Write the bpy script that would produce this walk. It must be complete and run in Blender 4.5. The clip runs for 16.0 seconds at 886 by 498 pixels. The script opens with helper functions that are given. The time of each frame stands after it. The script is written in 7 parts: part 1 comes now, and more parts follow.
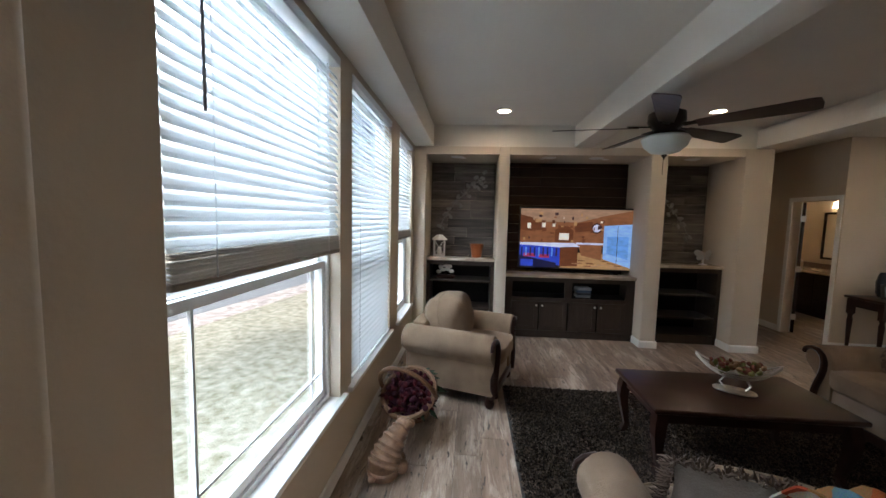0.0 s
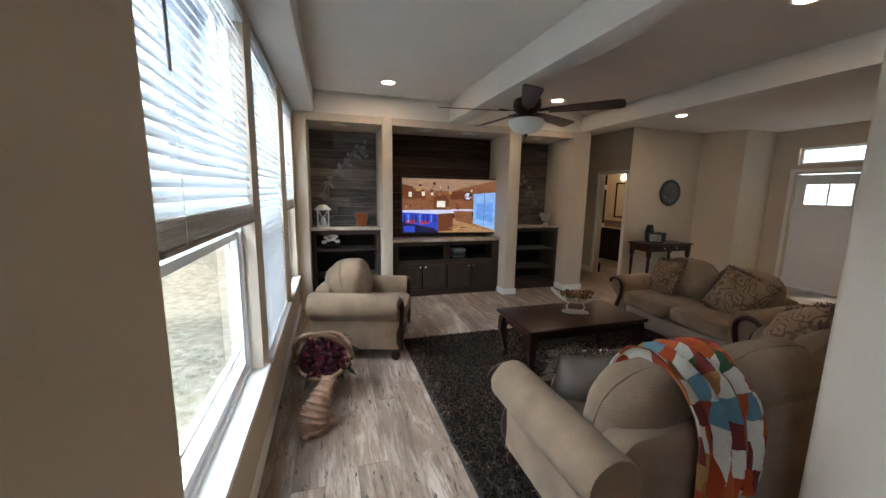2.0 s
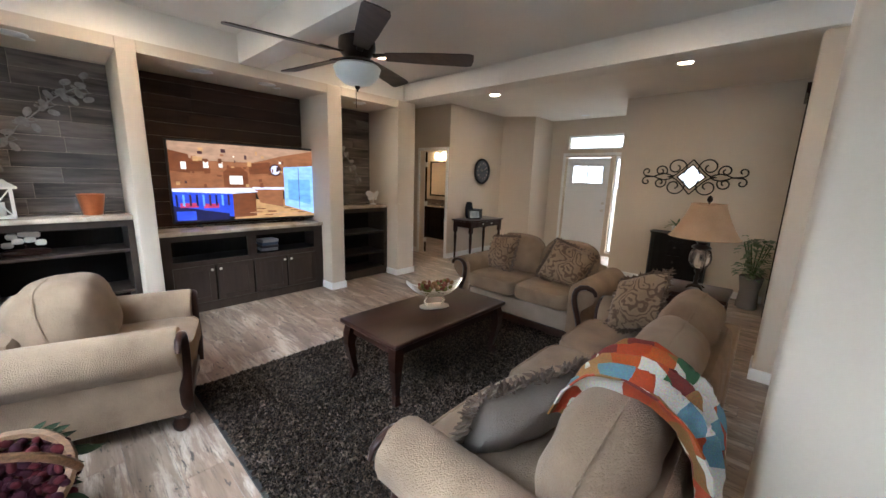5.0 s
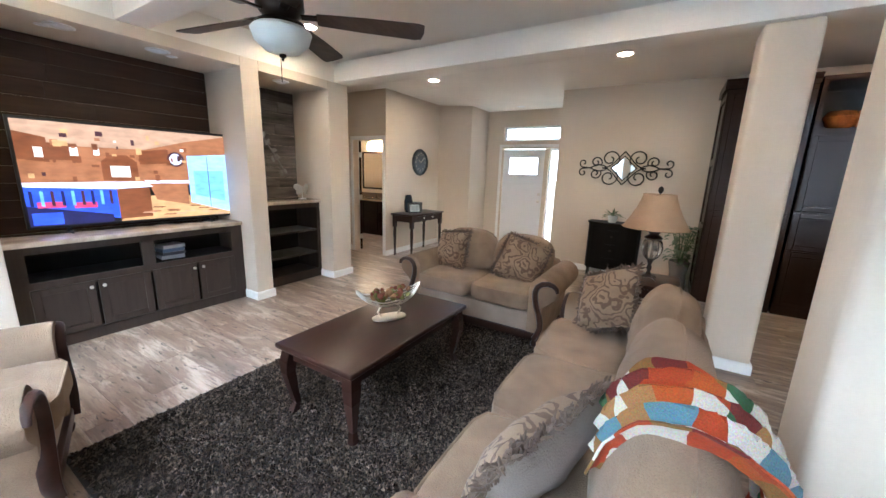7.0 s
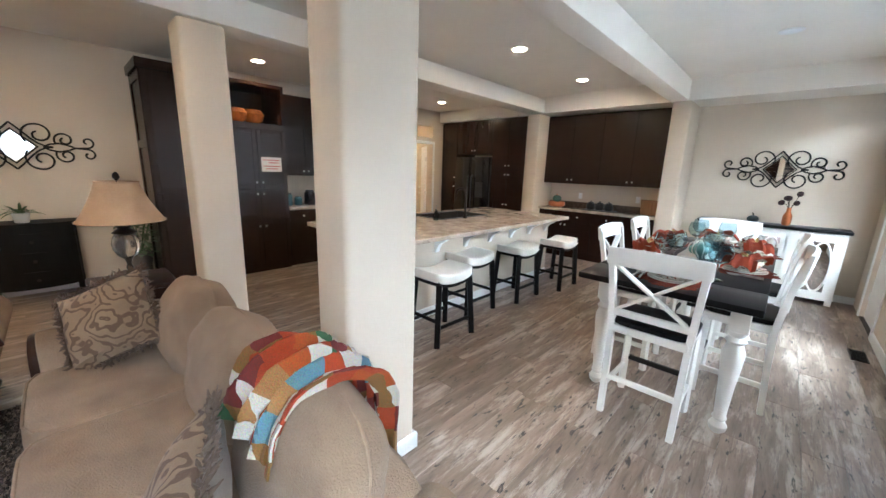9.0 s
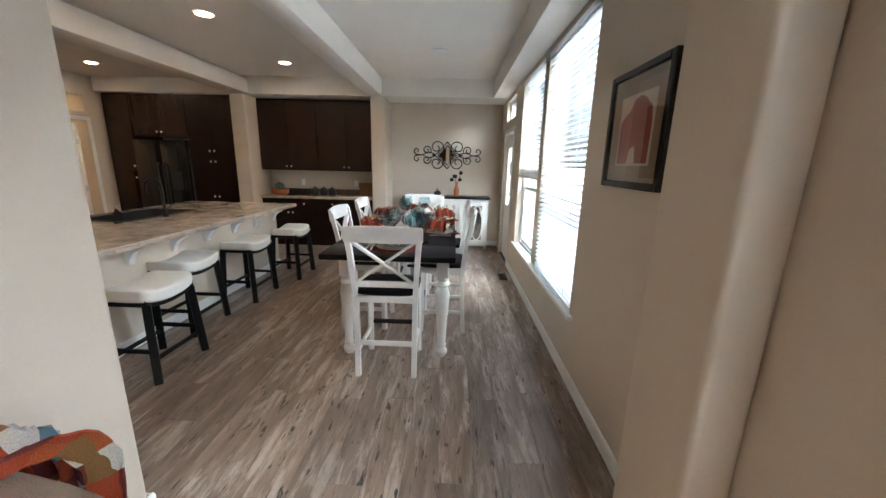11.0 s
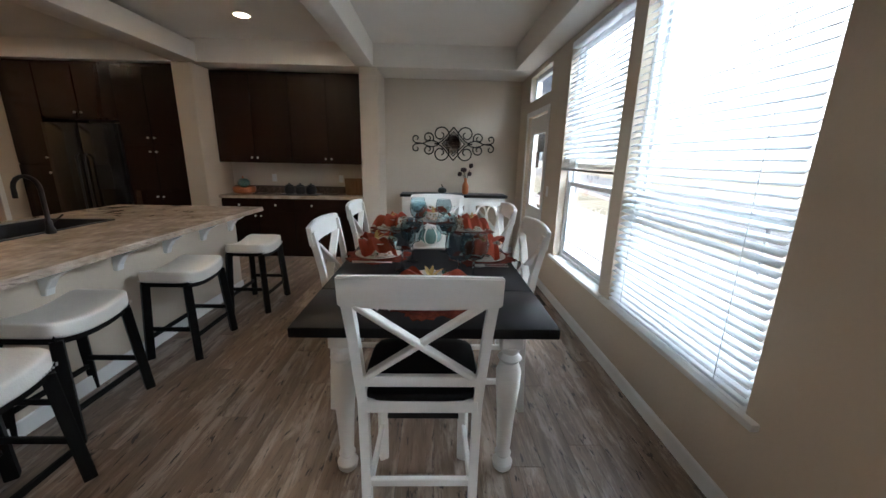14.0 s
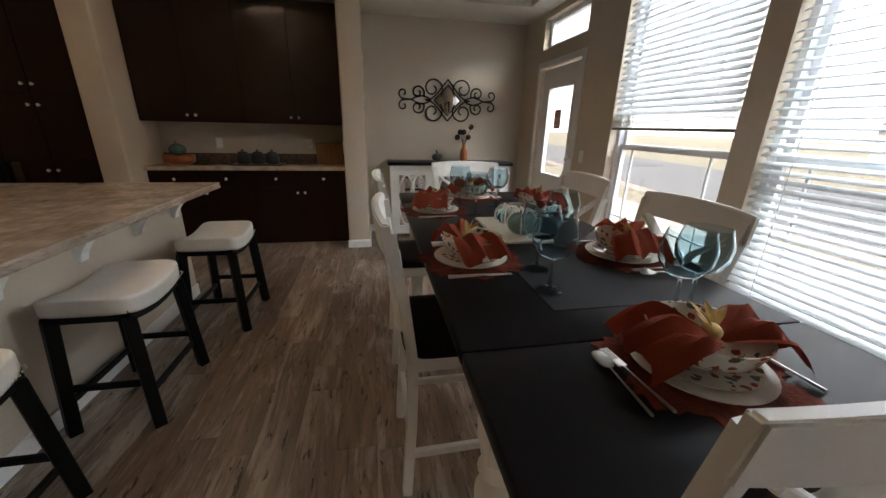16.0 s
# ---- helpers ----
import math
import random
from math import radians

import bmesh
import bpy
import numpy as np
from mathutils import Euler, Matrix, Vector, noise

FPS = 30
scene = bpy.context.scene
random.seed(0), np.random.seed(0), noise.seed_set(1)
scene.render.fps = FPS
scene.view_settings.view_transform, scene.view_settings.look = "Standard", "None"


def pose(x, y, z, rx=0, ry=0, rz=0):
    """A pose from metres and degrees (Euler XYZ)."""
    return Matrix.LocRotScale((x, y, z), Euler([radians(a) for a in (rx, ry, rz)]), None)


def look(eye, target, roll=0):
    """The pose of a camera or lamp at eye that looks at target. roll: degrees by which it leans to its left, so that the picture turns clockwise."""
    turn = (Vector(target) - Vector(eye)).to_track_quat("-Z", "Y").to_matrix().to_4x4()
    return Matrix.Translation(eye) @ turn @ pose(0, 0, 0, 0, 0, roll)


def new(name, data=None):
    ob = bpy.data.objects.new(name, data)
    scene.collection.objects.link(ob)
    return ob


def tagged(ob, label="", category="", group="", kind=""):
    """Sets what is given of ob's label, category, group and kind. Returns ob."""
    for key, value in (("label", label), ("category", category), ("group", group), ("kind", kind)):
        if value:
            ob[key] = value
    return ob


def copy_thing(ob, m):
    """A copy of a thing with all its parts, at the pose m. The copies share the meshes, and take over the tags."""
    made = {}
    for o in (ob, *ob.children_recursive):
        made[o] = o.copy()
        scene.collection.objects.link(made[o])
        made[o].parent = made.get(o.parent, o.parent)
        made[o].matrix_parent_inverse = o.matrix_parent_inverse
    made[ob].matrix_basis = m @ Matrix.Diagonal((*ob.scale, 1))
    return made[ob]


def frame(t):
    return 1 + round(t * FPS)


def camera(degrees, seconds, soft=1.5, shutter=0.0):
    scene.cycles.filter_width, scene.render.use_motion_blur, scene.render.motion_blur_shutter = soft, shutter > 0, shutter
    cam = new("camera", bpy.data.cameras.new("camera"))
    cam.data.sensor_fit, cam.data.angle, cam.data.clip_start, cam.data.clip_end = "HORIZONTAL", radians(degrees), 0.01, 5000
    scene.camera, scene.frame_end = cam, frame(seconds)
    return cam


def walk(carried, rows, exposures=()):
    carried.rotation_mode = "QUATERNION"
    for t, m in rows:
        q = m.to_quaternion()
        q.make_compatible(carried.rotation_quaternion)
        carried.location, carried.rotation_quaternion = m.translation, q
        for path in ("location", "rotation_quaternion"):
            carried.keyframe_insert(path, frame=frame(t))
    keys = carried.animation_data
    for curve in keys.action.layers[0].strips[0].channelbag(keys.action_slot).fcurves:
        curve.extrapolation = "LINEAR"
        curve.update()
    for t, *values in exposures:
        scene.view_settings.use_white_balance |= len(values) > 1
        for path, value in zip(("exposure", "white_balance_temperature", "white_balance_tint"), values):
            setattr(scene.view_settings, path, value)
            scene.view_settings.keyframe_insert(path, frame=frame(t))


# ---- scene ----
cam = camera(101.7, 16.0)
PATH = [
    (0, (0.801, 0.099, 1.65), (0.645, 2.086, 1.484), 1.4),
    (0.5, (0.587, 0.094, 1.639), (0.718, 2.078, 1.424), 1.5),
    (1, (0.535, 0.027, 1.658), (0.873, 1.977, 1.37), 1.5),
    (1.5, (0.485, -0.109, 1.667), (0.961, 1.809, 1.358), 1.4),
    (2, (0.433, -0.13, 1.624), (1.023, 1.756, 1.314), 1.0),
    (2.5, (0.381, -0.139, 1.634), (1.056, 1.715, 1.303), 1.3),
    (3, (0.395, -0.081, 1.621), (1.22, 1.71, 1.288), 1.3),
    (3.5, (0.434, 0.133, 1.58), (1.422, 1.84, 1.244), 1.6),
    (4, (0.506, 0.333, 1.565), (1.675, 1.917, 1.213), 1.7),
    (6.5, (0.748, 1.108, 1.525), (2.382, 2.184, 1.105), 1.9),
    (7, (0.801, 1.114, 1.53), (2.47, 2.134, 1.11), 1.8),
    (7.5, (0.96, 1.194, 1.511), (2.736, 2.01, 1.088), 1.9),
    (8, (1.09, 1.306, 1.509), (3.034, 1.533, 1.095), 2.4),
    (8.5, (1.015, 1.521, 1.547), (2.832, 0.808, 1.114), 2.2),
    (9, (0.855, 1.463, 1.554), (2.192, 0.039, 1.126), 1.9),
    (9.2, (0.793, 1.478, 1.536), (1.86, -0.16, 1.113), 1.9),
    (9.5, (0.755, 1.495, 1.53), (1.486, -0.318, 1.107), 1.6),
    (9.8, (0.768, 1.534, 1.536), (1.27, -0.354, 1.107), 1.5),
    (10, (0.793, 1.555, 1.542), (1.168, -0.362, 1.112), 1.6),
    (10.2, (0.82, 1.572, 1.551), (1.083, -0.363, 1.115), 1.5),
    (12.5, (0.968, 1.08, 1.514), (0.935, -0.86, 1.029), 1.2),
    (13, (1.111, 0.84, 1.514), (1.073, -1.099, 1.024), 1.1),
    (13.5, (1.203, 0.575, 1.51), (1.154, -1.363, 1.021), 1.2),
    (14, (1.29, 0.274, 1.493), (1.238, -1.665, 1.006), 1.2),
    (14.5, (1.471, -0.003, 1.476), (1.411, -1.942, 0.99), 1.4),
    (15, (1.656, -0.233, 1.472), (1.57, -2.169, 0.976), 1.3),
    (15.5, (1.805, -0.468, 1.419), (1.639, -2.4, 0.922), 1.3),
    (16, (1.967, -0.582, 1.398), (1.609, -2.441, 0.754), 1.4),
]

EXPOSURES = [(0.0, -0.02, 5850, 8), (1.0, 0.12, 5900, 8), (2.0, 0.32, 5900, 8), (3.5, 0.42, 5750, 8), (4.0, 0.52, 5800, 8), (6.5, 1.84, 5250, 6), (8.0, 1.84, 5300, 6), (9.5, 1.45, 5750, 8), (10.0, 1.1, 5950, 9), (12.5, 1.0, 5800, 9), (13.5, 0.80, 5850, 9), (14.0, 0.32, 5800, 9), (15.0, -0.62, 6450, 12), (15.5, -0.40, 6550, 12), (16.0, -0.1, 6550, 12)]
walk(cam, [(t, look(eye, target, roll)) for t, eye, target, roll in PATH], EXPOSURES)

# ---------------------------------------------------------------- world and light
world = bpy.data.worlds.new("sky")
scene.world = world
world.use_nodes = True
wn = world.node_tree.nodes
sky = wn.new("ShaderNodeTexSky")
sky.sky_type = "NISHITA"
sky.sun_disc = False
sky.sun_elevation = radians(48)
sky.sun_rotation = radians(100)
sky.dust_density, sky.air_density = 8.0, 0.7
world.node_tree.links.new(sky.outputs[0], wn["Background"].inputs[0])
wn["Background"].inputs[1].default_value = 0.15

sun = new("sun", bpy.data.lights.new("sun", "SUN"))
sun.data.energy, sun.data.angle, sun.data.color = 5.0, radians(12), (1.0, 0.96, 0.9)
sun.matrix_world = look((8, -3, 9), (0, 0, 0))


def sky_lamp(y0, y1, watts):
    """Sky light that falls on one window, from above the view outside."""
    lamp = new("sky_light", bpy.data.lights.new("sky_light", "AREA"))
    lamp.data.shape, lamp.data.size, lamp.data.size_y = "RECTANGLE", 1.6, y1 - y0
    lamp.data.energy, lamp.data.color = watts, (0.82, 0.92, 1.0)
    lamp.matrix_world = look((-1.7, (y0 + y1) / 2, 3.7), (0.5, (y0 + y1) / 2, 1.0)) @ pose(0, 0, 0, 0, 0, 90)


# window openings in the west wall: y0, y1, z0, z1
WINDOWS = [(0.98, 2.25, 0.5, 2.58), (2.46, 3.62, 0.5, 2.58), (4.0, 4.82, 0.5, 2.58),
           (-2.19, -0.97, 0.5, 2.58), (-3.47, -2.35, 0.5, 2.58)]
lamp = new("sky_light", bpy.data.lights.new("sky_light", "AREA"))
lamp.data.shape, lamp.data.size, lamp.data.size_y, lamp.data.energy, lamp.data.color = "RECTANGLE", 1.4, 1.4, 420, (0.86, 0.94, 1.0)
lamp.matrix_world = look((10.6, 3.7, 3.6), (8.5, 3.7, 1.4))
for a, b, c, d in WINDOWS:
    sky_lamp(a, b, 165 * (b - a))

# ---------------------------------------------------------------- materials


def mat(name, col, rough=0.6, metal=0.0, var=0.12, scale=6.0, bump=0.1, fine=60.0, tint=None, random_amount=0.0, coat=0.0, spec=None):
    """Painted, woven or solid surface with variation at two scales and fine relief."""
    m = bpy.data.materials.new(name)
    m.use_nodes = True
    n, l = m.node_tree.nodes, m.node_tree.links
    b = n["Principled BSDF"]
    b.inputs["Roughness"].default_value, b.inputs["Metallic"].default_value = rough, metal
    b.inputs["Coat Weight"].default_value = coat
    if spec is not None:
        b.inputs["Specular IOR Level"].default_value = spec
    tc = n.new("ShaderNodeTexCoord")
    big, small = n.new("ShaderNodeTexNoise"), n.new("ShaderNodeTexNoise")
    for t, s in ((big, scale), (small, fine)):
        t.inputs["Scale"].default_value, t.inputs["Detail"].default_value = s, 4
        l.new(tc.outputs["Object"], t.inputs["Vector"])
    ramp = n.new("ShaderNodeMix")
    ramp.data_type = "RGBA"
    tint = tint or [c * (1 - var) for c in col]
    ramp.inputs[6].default_value = (*[min(1, c * (1 + var * 0.4)) for c in col], 1)
    ramp.inputs[7].default_value = (*tint, 1)
    add = n.new("ShaderNodeMath")
    add.operation = "MULTIPLY_ADD"
    l.new(small.outputs[0], add.inputs[0])
    add.inputs[1].default_value = 0.5
    half = n.new("ShaderNodeMath")
    half.operation = "MULTIPLY_ADD"
    l.new(big.outputs[0], half.inputs[0])
    half.inputs[1].default_value, half.inputs[2].default_value = 1.6, -0.55
    l.new(half.outputs[0], add.inputs[2])
    l.new(add.outputs[0], ramp.inputs[0])
    out = ramp.outputs[2]
    if random_amount:
        info = n.new("ShaderNodeObjectInfo")
        hsv = n.new("ShaderNodeHueSaturation")
        k = n.new("ShaderNodeMath")
        k.operation = "MULTIPLY_ADD"
        l.new(info.outputs["Random"], k.inputs[0])
        k.inputs[1].default_value, k.inputs[2].default_value = 2 * random_amount, 1 - random_amount
        l.new(k.outputs[0], hsv.inputs["Value"])
        l.new(out, hsv.inputs["Color"])
        out = hsv.outputs[0]
    l.new(out, b.inputs["Base Color"])
    if bump:
        bp = n.new("ShaderNodeBump")
        bp.inputs["Strength"].default_value, bp.inputs["Distance"].default_value = bump, 0.01
        l.new(small.outputs[0], bp.inputs["Height"])
        l.new(bp.outputs[0], b.inputs["Normal"])
    return m


def wood(name, dark, light, rough=0.45, along="Y", stretch=12.0, scale=3.0, random_amount=0.0, island=False, bump=0.15, contrast=1.6, spec=0.5):
    """Wood with grain drawn out along one axis; each board shifted and shaded on its own."""
    m = bpy.data.materials.new(name)
    m.use_nodes = True
    n, l = m.node_tree.nodes, m.node_tree.links
    b = n["Principled BSDF"]
    tc, mp = n.new("ShaderNodeTexCoord"), n.new("ShaderNodeMapping")
    s = {"X": (scale, scale * stretch, scale * stretch), "Y": (scale * stretch, scale, scale * stretch), "Z": (scale * stretch, scale * stretch, scale)}[along]
    mp.inputs["Scale"].default_value = s
    l.new(tc.outputs["Object"], mp.inputs["Vector"])
    if island:
        rnd = n.new("ShaderNodeNewGeometry").outputs["Random Per Island"]
    else:
        rnd = n.new("ShaderNodeObjectInfo").outputs["Random"]
    shift = n.new("ShaderNodeVectorMath")
    shift.operation = "MULTIPLY_ADD"
    shift.inputs[1].default_value = (37, 61, 23)
    l.new(rnd, shift.inputs[0])
    l.new(mp.outputs[0], shift.inputs[2])
    grain, blotch = n.new("ShaderNodeTexNoise"), n.new("ShaderNodeTexNoise")
    grain.inputs["Scale"].default_value, grain.inputs["Detail"].default_value, grain.inputs["Roughness"].default_value = 1.0, 6, 0.65
    blotch.inputs["Scale"].default_value, blotch.inputs["Detail"].default_value = 0.35, 3
    l.new(shift.outputs[0], grain.inputs["Vector"])
    l.new(shift.outputs[0], blotch.inputs["Vector"])
    mx = n.new("ShaderNodeMath")
    mx.operation = "MULTIPLY_ADD"
    mx.inputs[1].default_value = contrast
    l.new(grain.outputs[0], mx.inputs[0])
    k = n.new("ShaderNodeMath")
    k.operation = "MULTIPLY_ADD"
    k.inputs[1].default_value, k.inputs[2].default_value = 0.9, -0.45 - 0.5 * contrast + 0.5
    l.new(blotch.outputs[0], k.inputs[0])
    l.new(k.outputs[0], mx.inputs[2])
    mix = n.new("ShaderNodeMix")
    mix.data_type = "RGBA"
    mix.inputs[6].default_value, mix.inputs[7].default_value = (*dark, 1), (*light, 1)
    l.new(mx.outputs[0], mix.inputs[0])
    hsv, v = n.new("ShaderNodeHueSaturation"), n.new("ShaderNodeMath")
    v.operation = "MULTIPLY_ADD"
    v.inputs[1].default_value, v.inputs[2].default_value = 2 * random_amount, 1 - random_amount
    l.new(rnd, v.inputs[0])
    l.new(v.outputs[0], hsv.inputs["Value"])
    l.new(mix.outputs[2], hsv.inputs["Color"])
    l.new(hsv.outputs[0], b.inputs["Base Color"])
    b.inputs["Roughness"].default_value, b.inputs["Specular IOR Level"].default_value = rough, spec
    bp = n.new("ShaderNodeBump")
    bp.inputs["Strength"].default_value, bp.inputs["Distance"].default_value = bump, 0.004
    l.new(grain.outputs[0], bp.inputs["Height"])
    l.new(bp.outputs[0], b.inputs["Normal"])
    return m


def glow(name, col, strength):
    m = bpy.data.materials.new(name)
    m.use_nodes = True
    b = m.node_tree.nodes["Principled BSDF"]
    b.inputs["Base Color"].default_value = (*[c * 0.5 for c in col], 1)
    b.inputs["Emission Color"].default_value = (*col, 1)
    b.inputs["Emission Strength"].default_value = strength
    return m


def glass(name, col=(1, 1, 1), rough=0.0, ior=1.45):
    m = bpy.data.materials.new(name)
    m.use_nodes = True
    b = m.node_tree.nodes["Principled BSDF"]
    b.inputs["Base Color"].default_value = (*col, 1)
    b.inputs["Transmission Weight"].default_value, b.inputs["Roughness"].default_value, b.inputs["IOR"].default_value = 1.0, rough, ior
    return m


def fabric(name, col, tint, weave=220.0, bump=0.35):
    m = mat(name, col, rough=0.95, var=0.2, scale=5.0, bump=bump, fine=weave, tint=tint, spec=0.15)
    m.node_tree.nodes["Principled BSDF"].inputs["Sheen Weight"].default_value = 0.06
    return m


WALL = mat("wall_paint", (0.60, 0.51, 0.40), 0.75, var=0.05, scale=1.5, bump=0.12, fine=45)
CEIL = mat("ceiling_paint", (0.81, 0.755, 0.67), 0.85, var=0.05, scale=2.0, bump=0.25, fine=30)
TRIM = mat("white_trim", (0.80, 0.79, 0.76), 0.4, var=0.04, bump=0.03)
VINYL = mat("white_vinyl", (0.82, 0.83, 0.84), 0.35, var=0.03, bump=0.02)


def laminate(name, island):
    """Weathered wood-look boards: washed patches, long grain, pale scuffs and short dark cracks."""
    m = bpy.data.materials.new(name)
    m.use_nodes = True
    n, l = m.node_tree.nodes, m.node_tree.links
    b = n["Principled BSDF"]
    tc = n.new("ShaderNodeTexCoord")
    rnd = n.new("ShaderNodeNewGeometry").outputs["Random Per Island"] if island else n.new("ShaderNodeObjectInfo").outputs["Random"]

    def grain(sx, sy, detail, rough, lo, hi):
        mp, sh, t, r = n.new("ShaderNodeMapping"), n.new("ShaderNodeVectorMath"), n.new("ShaderNodeTexNoise"), n.new("ShaderNodeMapRange")
        mp.inputs["Scale"].default_value = (sx, sy, 1)
        l.new(tc.outputs["Object"], mp.inputs["Vector"])
        sh.operation, sh.inputs[1].default_value = "MULTIPLY_ADD", (137, 211, 23)
        l.new(rnd, sh.inputs[0])
        l.new(mp.outputs[0], sh.inputs[2])
        t.inputs["Scale"].default_value, t.inputs["Detail"].default_value, t.inputs["Roughness"].default_value = 1, detail, rough
        t.inputs["Distortion"].default_value = 0.4
        l.new(sh.outputs[0], t.inputs["Vector"])
        r.inputs["From Min"].default_value, r.inputs["From Max"].default_value = lo, hi
        l.new(t.outputs[0], r.inputs["Value"])
        return r.outputs[0]

    def blend(fac, a, c):
        x = n.new("ShaderNodeMix")
        x.data_type = "RGBA"
        l.new(fac, x.inputs[0])
        for k, v in ((6, a), (7, c)):
            if isinstance(v, tuple):
                x.inputs[k].default_value = (*v, 1)
            else:
                l.new(v, x.inputs[k])
        return x.outputs[2]

    col = blend(grain(16, 2.0, 5, 0.6, 0.30, 0.70), (0.135, 0.088, 0.060), (0.280, 0.205, 0.150))
    col = blend(grain(11, 1.7, 8, 0.70, 0.50, 0.62), col, (0.40, 0.328, 0.262))
    col = blend(grain(60, 4.5, 5, 0.7, 0.54, 0.70), col, (0.095, 0.066, 0.049))
    crack = grain(30, 7, 4, 0.6, 0.615, 0.66)
    col = blend(crack, col, (0.035, 0.024, 0.018))
    hsv, v = n.new("ShaderNodeHueSaturation"), n.new("ShaderNodeMath")
    v.operation, v.inputs[1].default_value, v.inputs[2].default_value = "MULTIPLY_ADD", 0.34, 0.83
    l.new(rnd, v.inputs[0])
    l.new(v.outputs[0], hsv.inputs["Value"])
    l.new(col, hsv.inputs["Color"])
    l.new(hsv.outputs[0], b.inputs["Base Color"])
    b.inputs["Roughness"].default_value = 0.34
    bp = n.new("ShaderNodeBump")
    bp.inputs["Strength"].default_value, bp.inputs["Distance"].default_value = 0.12, 0.003
    l.new(crack, bp.inputs["Height"])
    l.new(bp.outputs[0], b.inputs["Normal"])
    return m


FLOOR = laminate("floor_laminate", False)
FLOOR_FAR = laminate("floor_laminate_far", True)
SUBFLOOR = mat("floor_joint", (0.05, 0.042, 0.035), 0.9)
SHIPLAP = wood("shiplap_boards", (0.025, 0.020, 0.018), (0.19, 0.160, 0.140), 0.55, "X", 9.0, 1.6, 0.38, contrast=2.6, spec=0.3)
SHIPLAP_TV = wood("brown_wall_boards", (0.018, 0.009, 0.006), (0.070, 0.037, 0.022), 0.55, "X", 9.0, 1.6, 0.30, contrast=2.0, spec=0.25)
CABINET = wood("cabinet_stain", (0.029, 0.020, 0.0155), (0.056, 0.040, 0.031), 0.45, "Z", 14, 3, 0.06, spec=0.22, contrast=1.0, bump=0.05)
# cabinet backs and insides: the recess shade is put into a near-black colour
CABINET_SHADE = mat("cabinet_inside_shade", (0.008, 0.0065, 0.006), 0.7, spec=0.12)
KITCHEN = wood("kitchen_stain", (0.0145, 0.0064, 0.0041), (0.0205, 0.0092, 0.0057), 0.27, "Z", 12, 3, 0.03, spec=0.30, contrast=0.35, bump=0.0)
MAHOGANY = wood("mahogany", (0.014, 0.0055, 0.0038), (0.030, 0.0110, 0.0068), 0.33, "X", 12, 3, 0.0, spec=0.22, bump=0.01)
ESPRESSO = wood("espresso_wood", (0.005, 0.0045, 0.0045), (0.009, 0.008, 0.007), 0.5, "Z", 12, 3, 0.0, spec=0.12, bump=0.03)
BLACK_WOOD = wood("black_table_wood", (0.007, 0.006, 0.0065), (0.009, 0.008, 0.008), 0.36, "Y", 12, 3, 0.0, spec=0.09, bump=0.02)
LINEN = fabric("beige_chenille", (0.245, 0.168, 0.108), (0.138, 0.092, 0.058), 170, 0.6)
# fine cords in the weave
cn_, cl_ = LINEN.node_tree.nodes, LINEN.node_tree.links
cord, cord_bump = cn_.new("ShaderNodeTexWave"), cn_.new("ShaderNodeBump")
cord.bands_direction = "DIAGONAL"
cord.inputs["Scale"].default_value, cord.inputs["Distortion"].default_value, cord.inputs["Detail Scale"].default_value = 55, 4.0, 4
cl_.new(next(k for k in cn_ if k.type == "TEX_COORD").outputs["Object"], cord.inputs["Vector"])
cord_bump.inputs["Strength"].default_value, cord_bump.inputs["Distance"].default_value = 0.16, 0.003
cl_.new(cord.outputs["Fac"], cord_bump.inputs["Height"])
cl_.new(next(k for k in cn_ if k.type == "BUMP" and k != cord_bump).outputs[0], cord_bump.inputs["Normal"])
cl_.new(cord_bump.outputs[0], cn_["Principled BSDF"].inputs["Normal"])
LINEN_PALE = fabric("pale_upholstery", (0.28, 0.215, 0.16), (0.21, 0.16, 0.115))
WHITE_PAINT = mat("white_furniture_paint", (0.78, 0.755, 0.70), 0.4, var=0.06, scale=9, bump=0.05)
CREAM = mat("cream_leather", (0.74, 0.70, 0.63), 0.5, var=0.06, scale=14, bump=0.15, fine=120)
BLACK_METAL = mat("black_iron", (0.02, 0.018, 0.017), 0.5, 0.6, var=0.3, bump=0.1)
BRONZE = mat("dark_bronze", (0.035, 0.028, 0.024), 0.35, 0.8, var=0.3)
NICKEL = mat("brushed_nickel", (0.66, 0.64, 0.60), 0.28, 1.0, var=0.05, bump=0.02)
BLACK_GLOSS = mat("black_gloss", (0.008, 0.008, 0.009), 0.12, var=0.1, bump=0)
BLACK_MATT = mat("black_plastic", (0.012, 0.012, 0.013), 0.5, var=0.1, bump=0.05)
CLEAR = glass("window_glass")
THIN_GLASS = glass("drinking_glass", (0.70, 0.80, 0.83), 0.0, 1.10)
MIRROR = mat("mirror_silver", (0.92, 0.93, 0.93), 0.02, 1.0, var=0.0, bump=0)
LAMP_ON = glow("lamp_lens", (1.0, 0.72, 0.45), 138.0)
BATH_GLOW = glow("bath_lamp_lens", (1.0, 0.70, 0.40), 26.0)
FAN_GLASS = mat("alabaster_glass", (0.66, 0.70, 0.68), 0.3, var=0.06, scale=9, bump=0)
SLAT = mat("blind_slat", (0.86, 0.86, 0.85), 0.45, var=0.02, bump=0.02)
sn_, sl_ = SLAT.node_tree.nodes, SLAT.node_tree.links
thin, blend = sn_.new("ShaderNodeBsdfTranslucent"), sn_.new("ShaderNodeMixShader")
thin.inputs[0].default_value, blend.inputs[0].default_value = (0.90, 0.94, 0.97, 1), 0.36
sl_.new(sn_["Principled BSDF"].outputs[0], blend.inputs[1])
sl_.new(thin.outputs[0], blend.inputs[2])
